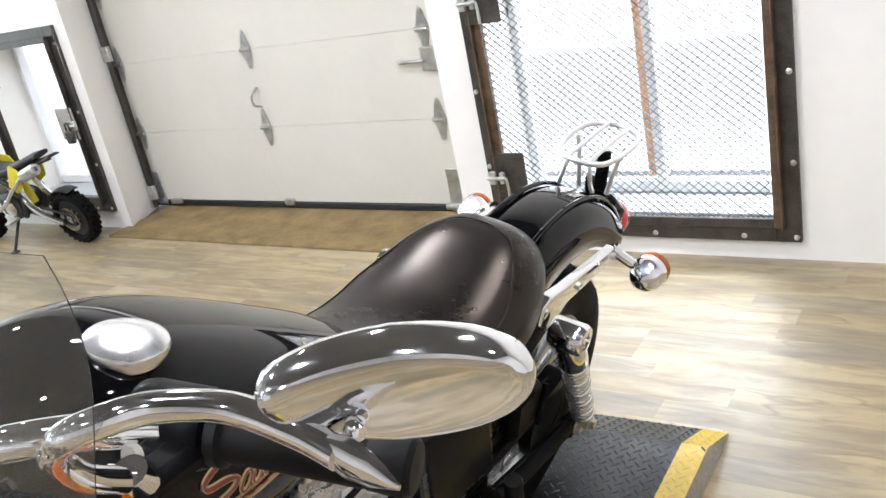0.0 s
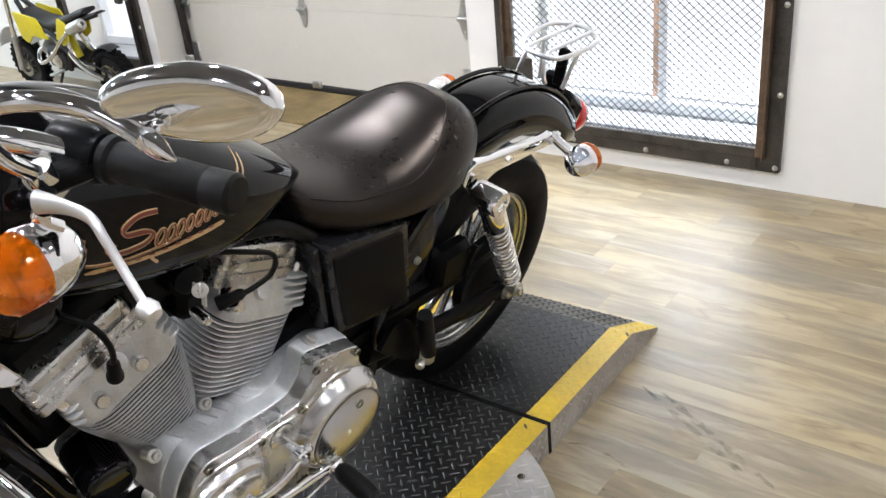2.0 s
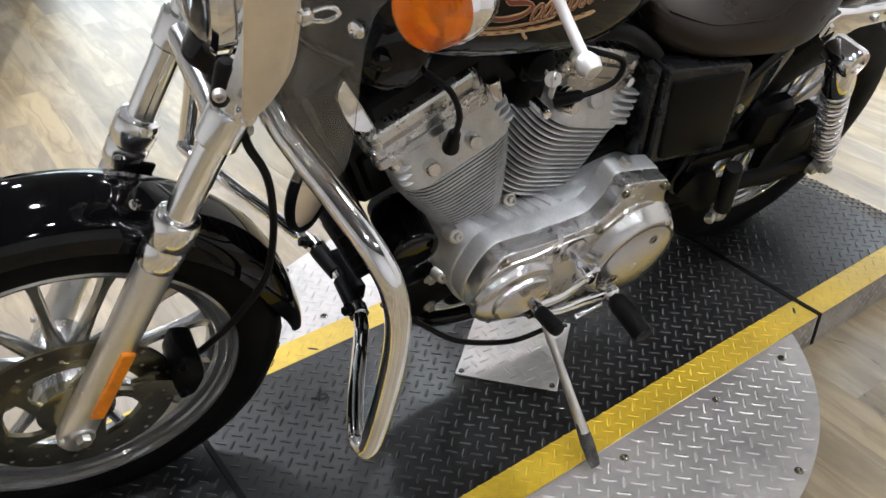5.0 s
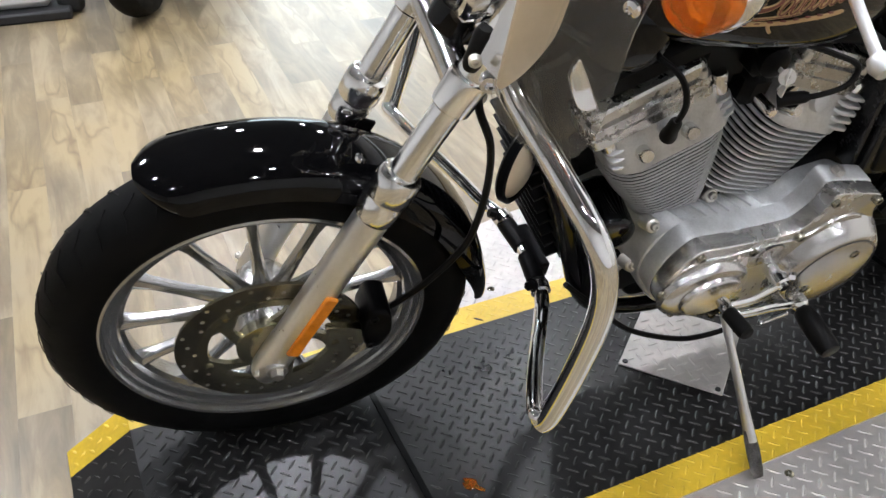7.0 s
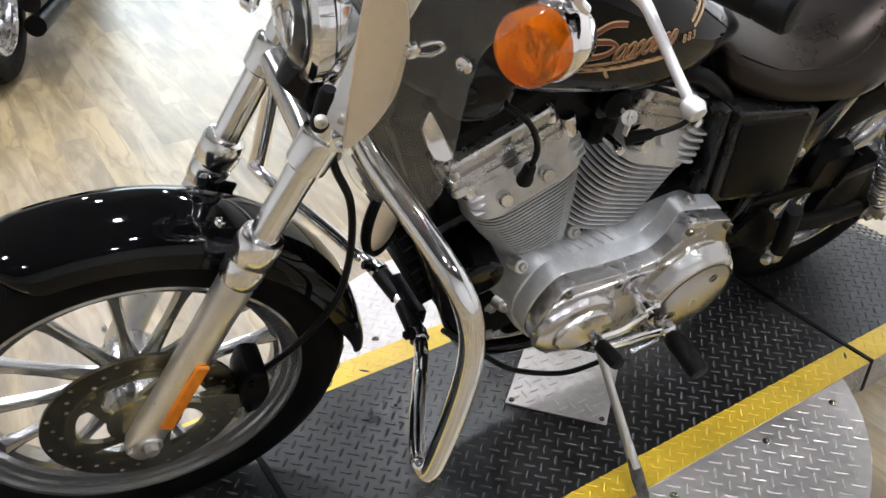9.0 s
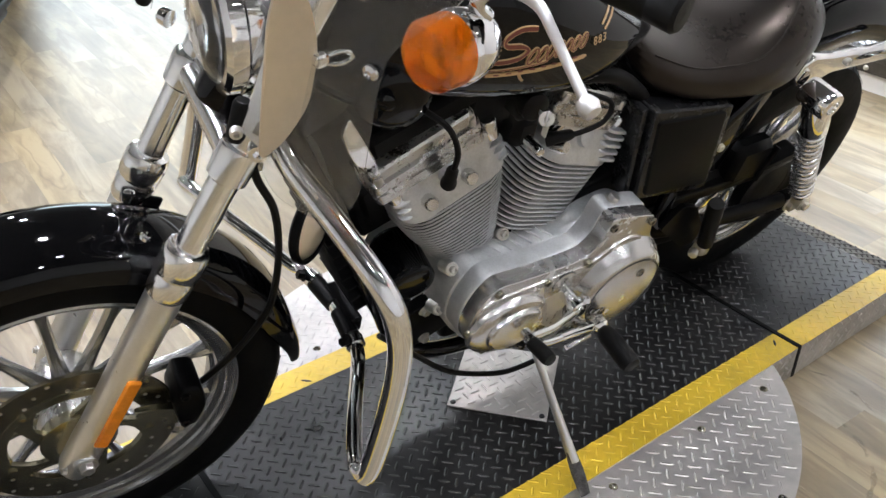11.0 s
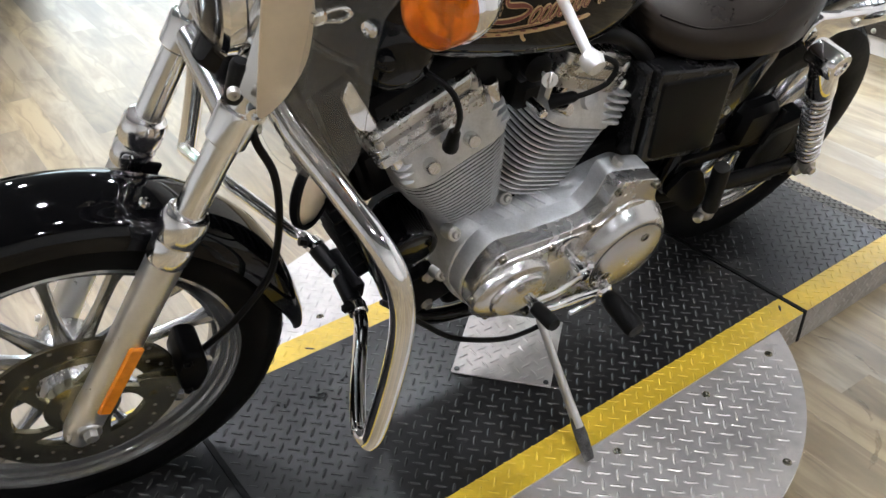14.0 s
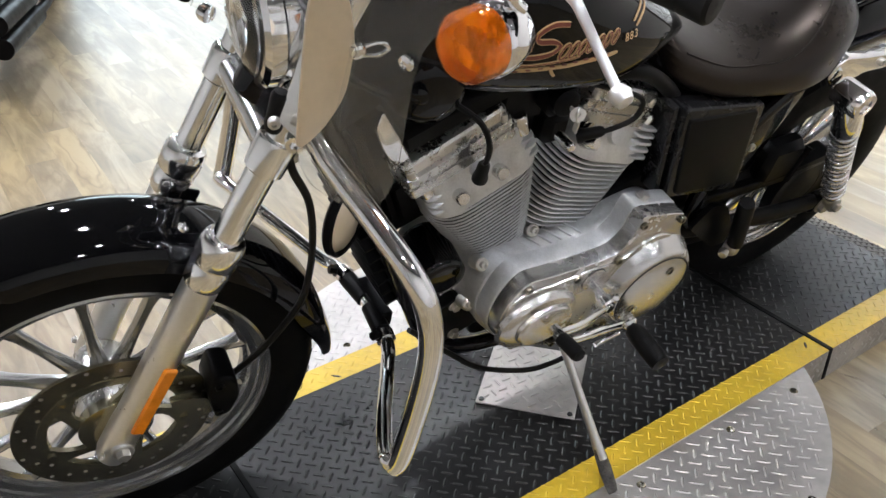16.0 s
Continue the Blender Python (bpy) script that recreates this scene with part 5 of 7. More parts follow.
    part("shock_eye", join(lathe([(0.0, -0.016), (0.018, -0.015), (0.018, 0.015), (0, 0.016)], b, (1, 0, 0), 20), tube([b, b + d * 0.04], 0.013, 14), hexbolt(b + Vector((s * 0.016, 0, 0)), (s, 0, 0), 0.011, 0.010)), BOLT, sh)
tl = part("tail_light_housing", join(box((0.0, 1.862, 0.656), (0.086, 0.115, 0.062), 0.016, Matrix.Rotation(radians(-34), 4, "X")), box((0.0, 1.815, 0.715), (0.05, 0.02, 0.08), 0.005, Matrix.Rotation(radians(18), 4, "X")), capbolt((0.044, 1.85, 0.665), (1, 0, 0), 0.007, 0.006)), SATIN, bike, "black tail light bracket")
part("tail_light_lens", lathe([(0.040, -0.045), (0.047, -0.035), (0.048, -0.012), (0.047, 0.008), (0.036, 0.020), (0, 0.024)], (0.0, 1.935, 0.600), (0, 0.8, -0.35), 28), REDL, tl, "round red tail light lens")
part("tail_light_base", lathe([(0.034, -0.062), (0.042, -0.05), (0.044, -0.044)], (0.0, 1.935, 0.600), (0, 0.8, -0.35), 28), CHROME, tl)
# luggage rack
RACK = material("bright_plated_wire", (0.86, 0.86, 0.86), 0.28, 0.9, var=0.05, scale=20)
rk = part("luggage_rack", tube(curve([(0.058, 1.86, 0.845), (0.0, 1.895, 0.847), (-0.058, 1.86, 0.845), (-0.066, 1.78, 0.842), (-0.05, 1.70, 0.838), (0, 1.68, 0.838), (0.05, 1.70, 0.838), (0.066, 1.78, 0.842)], 6, True), 0.0058, 10, True), RACK, bike, "chrome wire luggage rack")
for x in (-0.024, 0.024):
    part("rack_bar", tube(curve([(x, 1.885, 0.847), (x, 1.80, 0.844), (x, 1.70, 0.840), (x * 1.3, 1.685, 0.80), (x * 1.6, 1.69, 0.775)], 5), 0.005, 10), RACK, rk)
for x in (-0.055, 0.055):
    part("rack_leg", tube(curve([(x, 1.80, 0.842), (x * 0.8, 1.795, 0.80), (x * 0.6, 1.79, 0.73)], 5), 0.0055, 10), RACK, rk)
part("rack_bracket", join(box((0.012, 1.80, 0.775), (0.028, 0.012, 0.095), 0.003), hexbolt((0.012, 1.793, 0.785), (0, -1, 0), 0.008, 0.007)), SATIN, rk, "black rack bracket")

# rear wheel and drive
RW = Matrix.Translation((0, 1.524, 0.320))
up_, fw_ = Vector((0, 0, 1)), Vector((0, -1, 0))
rwheel = part("rear_wheel", rim(0.217, 0.050).moved(RW), RIMALU, bike, "grey cast aluminium rear rim")
part("tyre", tyre(0.322, 0.214, 0.066).moved(RW), TYRE, rwheel, "black rear tyre")
tagged(part("tread_pattern", grooves(0.322, 0.066, 40, 0.10).moved(RW), RUBBER, rwheel), kind="stuff")
for k in range(13):
    part("spoke", spoke(radians(10 + k * 360 / 13), 0.05, 0.186, 0.0, up_, fw_).moved(RW), RIMALU, rwheel)
part("hub", lathe([(0.03, -0.11), (0.05, -0.07), (0.055, 0.0), (0.06, 0.06), (0.06, 0.085)], (0, 0, 0), (1, 0, 0), 28).moved(RW), SATIN, rwheel)
part("belt_pulley", lathe([(0.098, 0.066), (0.104, 0.066), (0.104, 0.092), (0.098, 0.092), (0.09, 0.086), (0.055, 0.086), (0.055, 0.07)], (0, 0, 0), (1, 0, 0), 60).moved(RW), SATIN, rwheel, "black belt pulley")
part("rear_brake_disc", lathe([(0.146, -0.075), (0.146, -0.069), (0.1, -0.069), (0.1, -0.075)], (0, 0, 0), (1, 0, 0), 48, True).moved(RW), DISCM, rwheel)
for s in (1, -1):
    arm = part("swingarm", join(tube(curve([(s * 0.115, 1.06, 0.385), (s * 0.13, 1.20, 0.365), (s * 0.135, 1.40, 0.335), (s * 0.135, 1.57, 0.320)], 5), 0.022, 14, flat=0.7), box((s * 0.135, 1.535, 0.322), (0.03, 0.09, 0.055), 0.01)), SATIN, bike, "black swingarm")
    part("axle_nut", join(hexbolt((s * 0.15, 1.524, 0.320), (s, 0, 0), 0.016, 0.014)), BOLT, arm)
belt_pts = [Vector((0.079, 1.524 + 0.107 * math.cos(t), 0.32 + 0.107 * math.sin(t))) for t in [radians(q) for q in range(-96, 97, 8)]] + \
           [Vector((0.079, 0.965 + 0.048 * math.cos(t), 0.40 + 0.048 * math.sin(t))) for t in [radians(q) for q in range(84, 277, 12)]]
part("drive_belt", tube(belt_pts, 0.010, 4, True, flat=1.2), RUBBER, bike, "black toothed drive belt")
part("belt_guard", join(plate(rounded([(1.02, 0.445), (1.16, 0.44), (1.40, 0.425), (1.53, 0.44), (1.56, 0.42), (1.40, 0.402), (1.16, 0.41), (1.02, 0.415)], 0.01, 3), 0.06, 0.108, 0.004)), SATIN, bike, "black upper belt guard")
part("lower_belt_guard", plate(rounded([(1.04, 0.335), (1.18, 0.345), (1.40, 0.30), (1.545, 0.245), (1.555, 0.225), (1.40, 0.262), (1.16, 0.29), (1.04, 0.305)], 0.01, 3), 0.092, 0.104, 0.004), SATIN, bike, "black lower belt guard")
for s in (1, -1):
    peg = part("passenger_peg", lathe([(0.012, 0), (0.0165, 0.004), (0.017, 0.13), (0.015, 0.136), (0, 0.137)], (s * 0.184, 1.183, 0.362), (0.0, -0.28, 0.96), 20), RUBBER, bike, "folded black passenger footpeg")
    part("peg_joint", join(box((s * 0.178, 1.188, 0.345), (0.03, 0.026, 0.03), 0.006), lathe([(0.010, 0), (0.010, 0.012), (0.007, 0.016), (0, 0.016)], (s * 0.18, 1.165, 0.345), (s * 0.6, -1, 0), 14)), BOLT, peg)
    part("peg_bracket", plate(rounded([(1.10, 0.47), (1.15, 0.45), (1.21, 0.36), (1.20, 0.325), (1.16, 0.33), (1.06, 0.42)], 0.012, 3), 0.138, 0.15).moved(Matrix.Diagonal((s, 1, 1, 1))), SATIN, peg)

# frame
for s in (1, -1):
    part("frame_rail", tube(curve([(s * 0.025, 0.262, 0.92), (s * 0.055, 0.33, 0.74), (s * 0.075, 0.42, 0.54), (s * 0.085, 0.495, 0.33), (s * 0.095, 0.56, 0.255), (s * 0.11, 0.70, 0.235), (s * 0.115, 1.02, 0.25), (s * 0.115, 1.08, 0.36), (s * 0.115, 1.10, 0.55), (s * 0.115, 1.22, 0.70), (s * 0.118, 1.36, 0.725)], 5), 0.0155, 14), BLACK, bike, "gloss black frame tube")
part("backbone", tube(curve([(0, 0.26, 0.95), (0, 0.50, 0.90), (0, 0.85, 0.80), (0, 1.15, 0.70)], 5), 0.024, 14), BLACK, bike)
part("steering_neck", lathe([(0.034, -0.06), (0.036, -0.05), (0.036, 0.09), (0.034, 0.1)], (-0.005, 0.255, 0.90), (0.03, 0.43, 0.9), 24), BLACK, bike)
part("neck_gusset", plate(rounded([(0.28, 0.93), (0.42, 0.88), (0.40, 0.80), (0.32, 0.76), (0.29, 0.82)], 0.015, 3), -0.02, 0.02, 0.004), BLACK, bike)


# ---------------------------------------------------------------- engine, on the same motorcycle
def fin_ring(c, d, e, a0, a1, b, r, h, n=6):
    """A rounded ring round an engine cylinder: from a0 to a1 along e, half width b across, corner radius r."""
    o = rounded([(a0, -b), (a1, -b), (a1, b), (a0, b)], r, n)
    return [c + d * h + e * p[0] + Vector((p[1] + 0.028, 0, 0)) for p in o]


def fin(c, d, e, a0, a1, b, r, h, t):
    return loft([fin_ring(c, d, e, a0 + k, a1 - k, b - k, r, h + t * q) for k, q in ((0.0012, 0), (0, 0.15), (0, 0.85), (0.0012, 1))])


def cylinder(d, name, mid, low, high, foot, top, nf, thick, head_h, rear, r0, r1, corner, lip):
    """One finned cylinder with its head and rocker box; low and high are the ends of the fin stack along its axis, r0 and r1 those of the rocker box across, lip the bare rim of a fin."""
    d = Vector((0, d[0], d[1])).normalized()
    e = Vector((0, d.z, -d.y))
    c = e * mid
    barrel = part(name, loft([fin_ring(c, d, e, -foot + 0.020, foot - 0.020, 0.050, 0.030, low - 0.05), fin_ring(c, d, e, -top + 0.034, top - 0.034, 0.054, 0.030, high)]), GAPSHADE, bike, "finned grey cast cylinder")
    pitch = (high - low) / nf
    for k in range(nf):
        q = (k + 0.5) / nf
        w = foot + (top - foot) * min(1, q * 1.25) ** 0.8
        part("cooling_fin", fin(c, d, e, -w - (0.004 if rear else 0.0), w, 0.082 + 0.010 * q, min(corner, w - 0.004), low + k * pitch, thick), FINS, barrel, smooth=30)
    # dark covers paint the gaps' shade onto the fins, leaving the lip light
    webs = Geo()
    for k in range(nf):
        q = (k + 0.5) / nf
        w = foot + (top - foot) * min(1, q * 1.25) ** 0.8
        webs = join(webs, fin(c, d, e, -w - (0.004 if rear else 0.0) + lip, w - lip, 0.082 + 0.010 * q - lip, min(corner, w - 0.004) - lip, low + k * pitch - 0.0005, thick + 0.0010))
    tagged(part("fin_shade", webs, GAPSHADE, barrel, "inner fin faces with the gaps' shade painted dark", smooth=30), kind="stuff")
    # head: a smooth shoulder on the fins, its sides finned too
    head = part("cylinder_head", loft([fin_ring(c, d, e, -top, top, 0.093, 0.045, high), fin_ring(c, d, e, -top, top, 0.093, 0.045, high + 0.006), fin_ring(c, d, e, -top + 0.010, top - 0.010, 0.074, 0.03, high + head_h * 0.7), fin_ring(c, d, e, -top + 0.012, top - 0.012, 0.070, 0.02, high + head_h + 0.004)]), ALUG, bike, "cast aluminium cylinder head")
    for k in range(5 if rear else 3):
        h = high + 0.010 + k * 0.0125
        for s0, s1 in (((top - 0.046, top + 0.005),) if rear else ((top - 0.03, top + 0.002), (-top + 0.002, -top + 0.036))):
            part("head_fin", fin(c, d, e, s0, s1, 0.094 - 0.0025 * k if rear else 0.084 - 0.004 * k, 0.014, h, 0.0056), FINS, head, smooth=30)
    for xx, hh in ((-0.046, 0.027), (0.024, 0.027)) if not rear else ((-0.075, 0.030),):
        part("head_bolt", lathe([(0.0115, -0.01), (0.0115, 0.014), (0.009, 0.018), (0, 0.018)], c + d * (high + hh) + e * xx + Vector((0.112, 0, 0)), Vector((1, 0, 0)) + d * 0.5, 16), ALUP, head)
    for xx, hh, ln in ((-top + 0.012, head_h - 0.022, 0.03), (top - 0.012, head_h - 0.016, 0.034)):
        part("head_bolt", lathe([(0.0125, 0), (0.0125, ln), (0.010, ln + 0.004), (0, ln + 0.004)], c + d * (high + hh) + e * xx + Vector((0.088, 0, 0)), d, 16), ALUP, head)
    part("plug_boss", lathe([(0.018, -0.02), (0.017, 0.010), (0.012, 0.012)], c + d * (high + head_h * 0.72) + e * (0.0 if not rear else -0.01) + Vector((0.100, 0, 0)), Vector((1, 0, 0)) + d * 0.6, 20), ALUG, head)
    h1 = high + head_h
    layers = [(0.0, 0.000), (0.002, 0.002), (0.002, 0.020), (-0.001, 0.021), (-0.001, 0.023), (0.001, 0.024), (0.001, 0.040), (-0.005, 0.043), (-0.005, 0.046), (-0.002, 0.047), (-0.003, 0.062), (-0.006, 0.066)]
    rock = part("rocker_box", loft([fin_ring(c, d, e, r0 - k, r1 + k, 0.074 + k, 0.012, h1 + h) for k, h in layers]), ALU, bike, "machined aluminium rocker box", 25)
    for xx in (r0 + 0.012, r1 - 0.012):
        part("rocker_bolt", capbolt(c + d * (h1 + 0.040) + e * xx + Vector((0.096, 0, 0)), d, 0.007, 0.014), BOLT, rock)
    return c, d, e, high


cylinder((-0.41, 0.912), "front_cylinder", 0.775, 0.208, 0.388, 0.062, 0.097, 19, 0.0034, 0.064, False, -0.111, 0.069, 0.062, 0.0016)
cylinder((0.35, 0.937), "rear_cylinder", 0.5095, 0.742, 0.890, 0.084, 0.084, 15, 0.0040, 0.060, True, -0.115, 0.050, 0.050, 0.0075)

# crankcase and primary cover
case = part("crankcase", plate(rounded([(0.552, 0.420), (0.556, 0.480), (0.572, 0.510), (0.598, 0.524), (0.66, 0.520), (0.72, 0.516), (0.79, 0.518), (0.83, 0.540), (0.90, 0.550), (0.98, 0.50), (1.005, 0.42), (0.98, 0.31), (0.90, 0.265), (0.68, 0.265), (0.62, 0.31), (0.570, 0.375)], 0.02, 4), 0.03, 0.1445, 0.004), ALUG, bike, "matt cast aluminium crankcase")
for x, u, w in ((0.124, 0.560, 0.512), (0.105, 0.672, 0.530), (0.122, 0.556, 0.410)):
    part("case_bolt", join(lathe([(0.013, -0.02), (0.012, 0.006), (0.010, 0.008)], (x, u, w), (0.8, -0.1, 0.5), 16), capbolt((x + 0.006, u, w + 0.004), (0.8, -0.1, 0.5), 0.007, 0.008)), BOLT, case)
OUT = [(0.558, 0.440), (0.563, 0.476), (0.578, 0.509), (0.601, 0.529), (0.647, 0.525), (0.707, 0.520), (0.775, 0.519), (0.795, 0.530), (0.809, 0.552), (0.814, 0.582), (0.825, 0.594), (0.865, 0.585), (0.910, 0.572), (0.926, 0.560), (0.935, 0.520), (0.962, 0.480), (0.975, 0.435), (0.970, 0.385), (0.945, 0.343), (0.885, 0.312), (0.80, 0.302), (0.70, 0.316), (0.61, 0.358), (0.568, 0.400)]
smooth_out = [(p.x, p.y) for p in curve([(a, b, 0) for a, b in OUT], 4, True)]


def scaled(o, k, c):
    return [(c[0] + (a - c[0]) * k, c[1] + (b - c[1]) * k) for a, b in o]


for k in range(8):
    part("case_rib", box((0.118, 0.600 + k * 0.022, 0.5195 - 0.0007 * k), (0.042, 0.0045, 0.010), 0.0015, Matrix.Rotation(radians(24), 4, "Z")), ALUG, case)
# inner half of the case, a flange a little larger than the cover
flange_out = scaled(smooth_out, 1.012, (0.77, 0.44))
part("inner_primary", plate(flange_out, 0.1435, 0.1775, 0.004), ALUG, bike, "matt cast inner primary case", 35)
prim = part("primary_cover", plate(smooth_out, 0.1765, 0.206, 0.0030), COVERALU, bike, "satin aluminium primary cover", 28)


def dome(o, c, steps):
    """A soft raised field on the cover: the outline drawn in towards c while it rises."""
    return loft([[Vector((x, c[0] + (a - c[0]) * k, c[1] + (b - c[1]) * k)) for a, b in o] for k, x in steps])


IN = [(0.564, 0.455), (0.572, 0.490), (0.60, 0.505), (0.66, 0.504), (0.74, 0.505), (0.80, 0.503), (0.85, 0.530), (0.90, 0.528), (0.945, 0.475), (0.962, 0.425), (0.947, 0.370), (0.89, 0.330), (0.80, 0.318), (0.71, 0.332), (0.63, 0.370), (0.582, 0.415)]
inner = [(p.x, p.y) for p in curve([(a, b, 0) for a, b in IN], 5, True)]
part("cover_bulge", dome(inner, (0.76, 0.425), ((1.0, 0.204), (0.994, 0.2080), (0.986, 0.2092), (0.93, 0.2100), (0.5, 0.2112), (0.02, 0.2112))), COVERALU, prim, smooth=26)
c = (0.880, 0.418)
circle = [(c[0] + 0.097 * math.cos(radians(t)), c[1] + 0.097 * math.sin(radians(t))) for t in range(0, 360, 6)]
part("clutch_dome", dome(circle, c, ((1.10, 0.205), (1.05, 0.2135), (1.0, 0.2225), (0.95, 0.2310), (0.90, 0.2365), (0.86, 0.2385), (0.84, 0.2390), (0.02, 0.2390))), COVERALU, prim, smooth=30)
part("derby_cover", lathe([(0.0815, -0.004), (0.0815, 0.0005), (0.0795, 0.0008), (0.0790, -0.0006), (0.0782, 0.0008), (0.070, 0.0026), (0.04, 0.0042), (0.0, 0.0048)], (0.2385, c[0], c[1]), (1, 0, 0), 64), COVERALU, prim, "round derby cover", 30)
part("derby_seam", lathe([(0.0805, 0.0), (0.0815, 0.0012), (0.0827, 0.0)], (0.2392, c[0], c[1]), (1, 0, 0), 64), GASKET, prim, "dark seam round the derby cover")
egg = [(0.637 + 0.068 * math.cos(radians(t)), 0.432 + 0.052 * math.sin(radians(t))) for t in range(0, 360, 8)]
part("alternator_cover", dome(egg, (0.645, 0.440), ((1.22, 0.2085), (1.17, 0.2180), (1.08, 0.2235), (0.95, 0.2265), (0.85, 0.2275), (0.82, 0.2335), (0.77, 0.2360), (0.3, 0.2375), (0.02, 0.2375))), COVERALU, prim, smooth=25)
part("plug_seam", lathe([(0.0240, 0.0), (0.0248, 0.0008), (0.0256, 0.0)], (0.2108, 0.745, 0.479), (1, 0, 0), 32), GASKET, prim)
part("inspection_plug", lathe([(0.024, 0), (0.024, 0.0015), (0.0225, 0.0020), (0, 0.0024)], (0.2108, 0.745, 0.479), (1, 0, 0), 32), COVERALU, prim, smooth=30)
for u, w in ((0.599, 0.517), (0.704, 0.497), (0.793, 0.504), (0.821, 0.578), (0.918, 0.557), (0.964, 0.44), (0.935, 0.35), (0.83, 0.311), (0.70, 0.324), (0.60, 0.372), (0.556, 0.44)):
    part("cover_bolt", capbolt((0.2055, u, w), (1, 0, 0), 0.0078, 0.0075), DISCM, prim)
part("block_bolt", hexbolt((0.160, 0.852, 0.590), (0.1, 0.4, 0.9), 0.011, 0.010), BOLT, prim)
for u, w in ((0.903, 0.463), (0.838, 0.391)):
    part("derby_screw", lathe([(0.009, 0), (0.009, 0.003), (0.0055, 0.0035), (0.005, 0.001), (0, 0.001)], (0.2405, u, w), (1, 0, 0), 16), DISCM, prim)
shift = part("shift_lever", join(lathe([(0.0125, -0.03), (0.0125, 0.002), (0.017, 0.003), (0.017, 0.017), (0.014, 0.020), (0.008, 0.020), (0.008, 0.025), (0, 0.025)], (0.232, 0.760, 0.443), (1, 0, 0), 20),
                                 tube(curve([(0.246, 0.760, 0.440), (0.252, 0.730, 0.436), (0.259, 0.690, 0.437), (0.260, 0.643, 0.443)], 5), [0.0105 - 0.0001 * k for k in range(16)], 12, flat=0.7),
                                 lathe([(0.0095, -0.014), (0.0105, 0.0), (0.0095, 0.014)], (0.260, 0.643, 0.443), (1, 0, 0), 14), hexbolt((0.244, 0.772, 0.455), (0.6, 0.6, 0.4), 0.0075, 0.010)), CHROME, bike, "chrome gear shift lever")
part("shift_peg", lathe([(0.009, 0), (0.0125, 0.003), (0.0135, 0.046), (0.011, 0.052), (0, 0.053)], (0.268, 0.643, 0.441), (1, -0.05, 0.25), 18), RUBBER, shift, "black rubber shift peg")
rp = part("rider_peg", lathe([(0.013, 0), (0.0170, 0.004), (0.0190, 0.020), (0.0190, 0.080), (0.0165, 0.088), (0, 0.089)], (0.258, 0.846, 0.348), (1, -0.06, 0.02), 24), RUBBER, bike, "black rubber rider footpeg")
part("peg_mount", join(box((0.243, 0.846, 0.349), (0.034, 0.030, 0.034), 0.008), tube(curve([(0.243, 0.84, 0.347), (0.238, 0.80, 0.345), (0.238, 0.755, 0.350), (0.230, 0.725, 0.345), (0.20, 0.70, 0.33)], 5), 0.0115, 12, flat=0.6), tube([(0.247, 0.83, 0.330), (0.247, 0.775, 0.322)], 0.005, 8)), CHROME, rp)
# side stand
foot, top = Vector((0.445, 0.729, 0.1405)), Vector((0.212, 0.712, 0.345))
ks = part("side_stand", tube([top, top.lerp(foot, 0.25), top.lerp(foot, 0.6), top.lerp(foot, 0.78)], [0.0095, 0.0088, 0.0105, 0.0125], 12, flat=0.75), LEVER, bike, "bright steel side stand")
part("stand_foot", loft([[top.lerp(foot, q) + Vector((0, w * math.cos(t), 0)) + Vector((0.5, 0, 0.85)) * (h * math.sin(t)) for t in [radians(a) for a in range(0, 360, 30)]] for q, w, h in ((0.70, 0.008, 0.007), (0.76, 0.0125, 0.007), (0.84, 0.0145, 0.006), (0.95, 0.013, 0.005), (1.0, 0.0105, 0.0045))]), STANDFOOT, ks, "chipped black stand foot with bare metal")
part("stand_pivot", join(box((0.200, 0.712, 0.345), (0.03, 0.05, 0.04), 0.008), hexbolt((0.215, 0.712, 0.345), (1, 0, 0), 0.010)), SATIN, ks)

mount_out = rounded([(0.492, 0.392), (0.520, 0.385), (0.545, 0.402), (0.572, 0.392), (0.600, 0.345), (0.622, 0.312), (0.565, 0.292), (0.520, 0.272), (0.500, 0.305)], 0.012, 3)
em = part("engine_mount", join(plate(mount_out, 0.078, 0.102, 0.004), box((0.03, 0.535, 0.335), (0.10, 0.05, 0.05), 0.012)), SATIN, bike, "black front engine mount")
for u, w in ((0.548, 0.385), (0.560, 0.302)):
    part("mount_bolt", hexbolt((0.101, u, w), (1, 0, 0), 0.009, 0.010), BOLT, em)
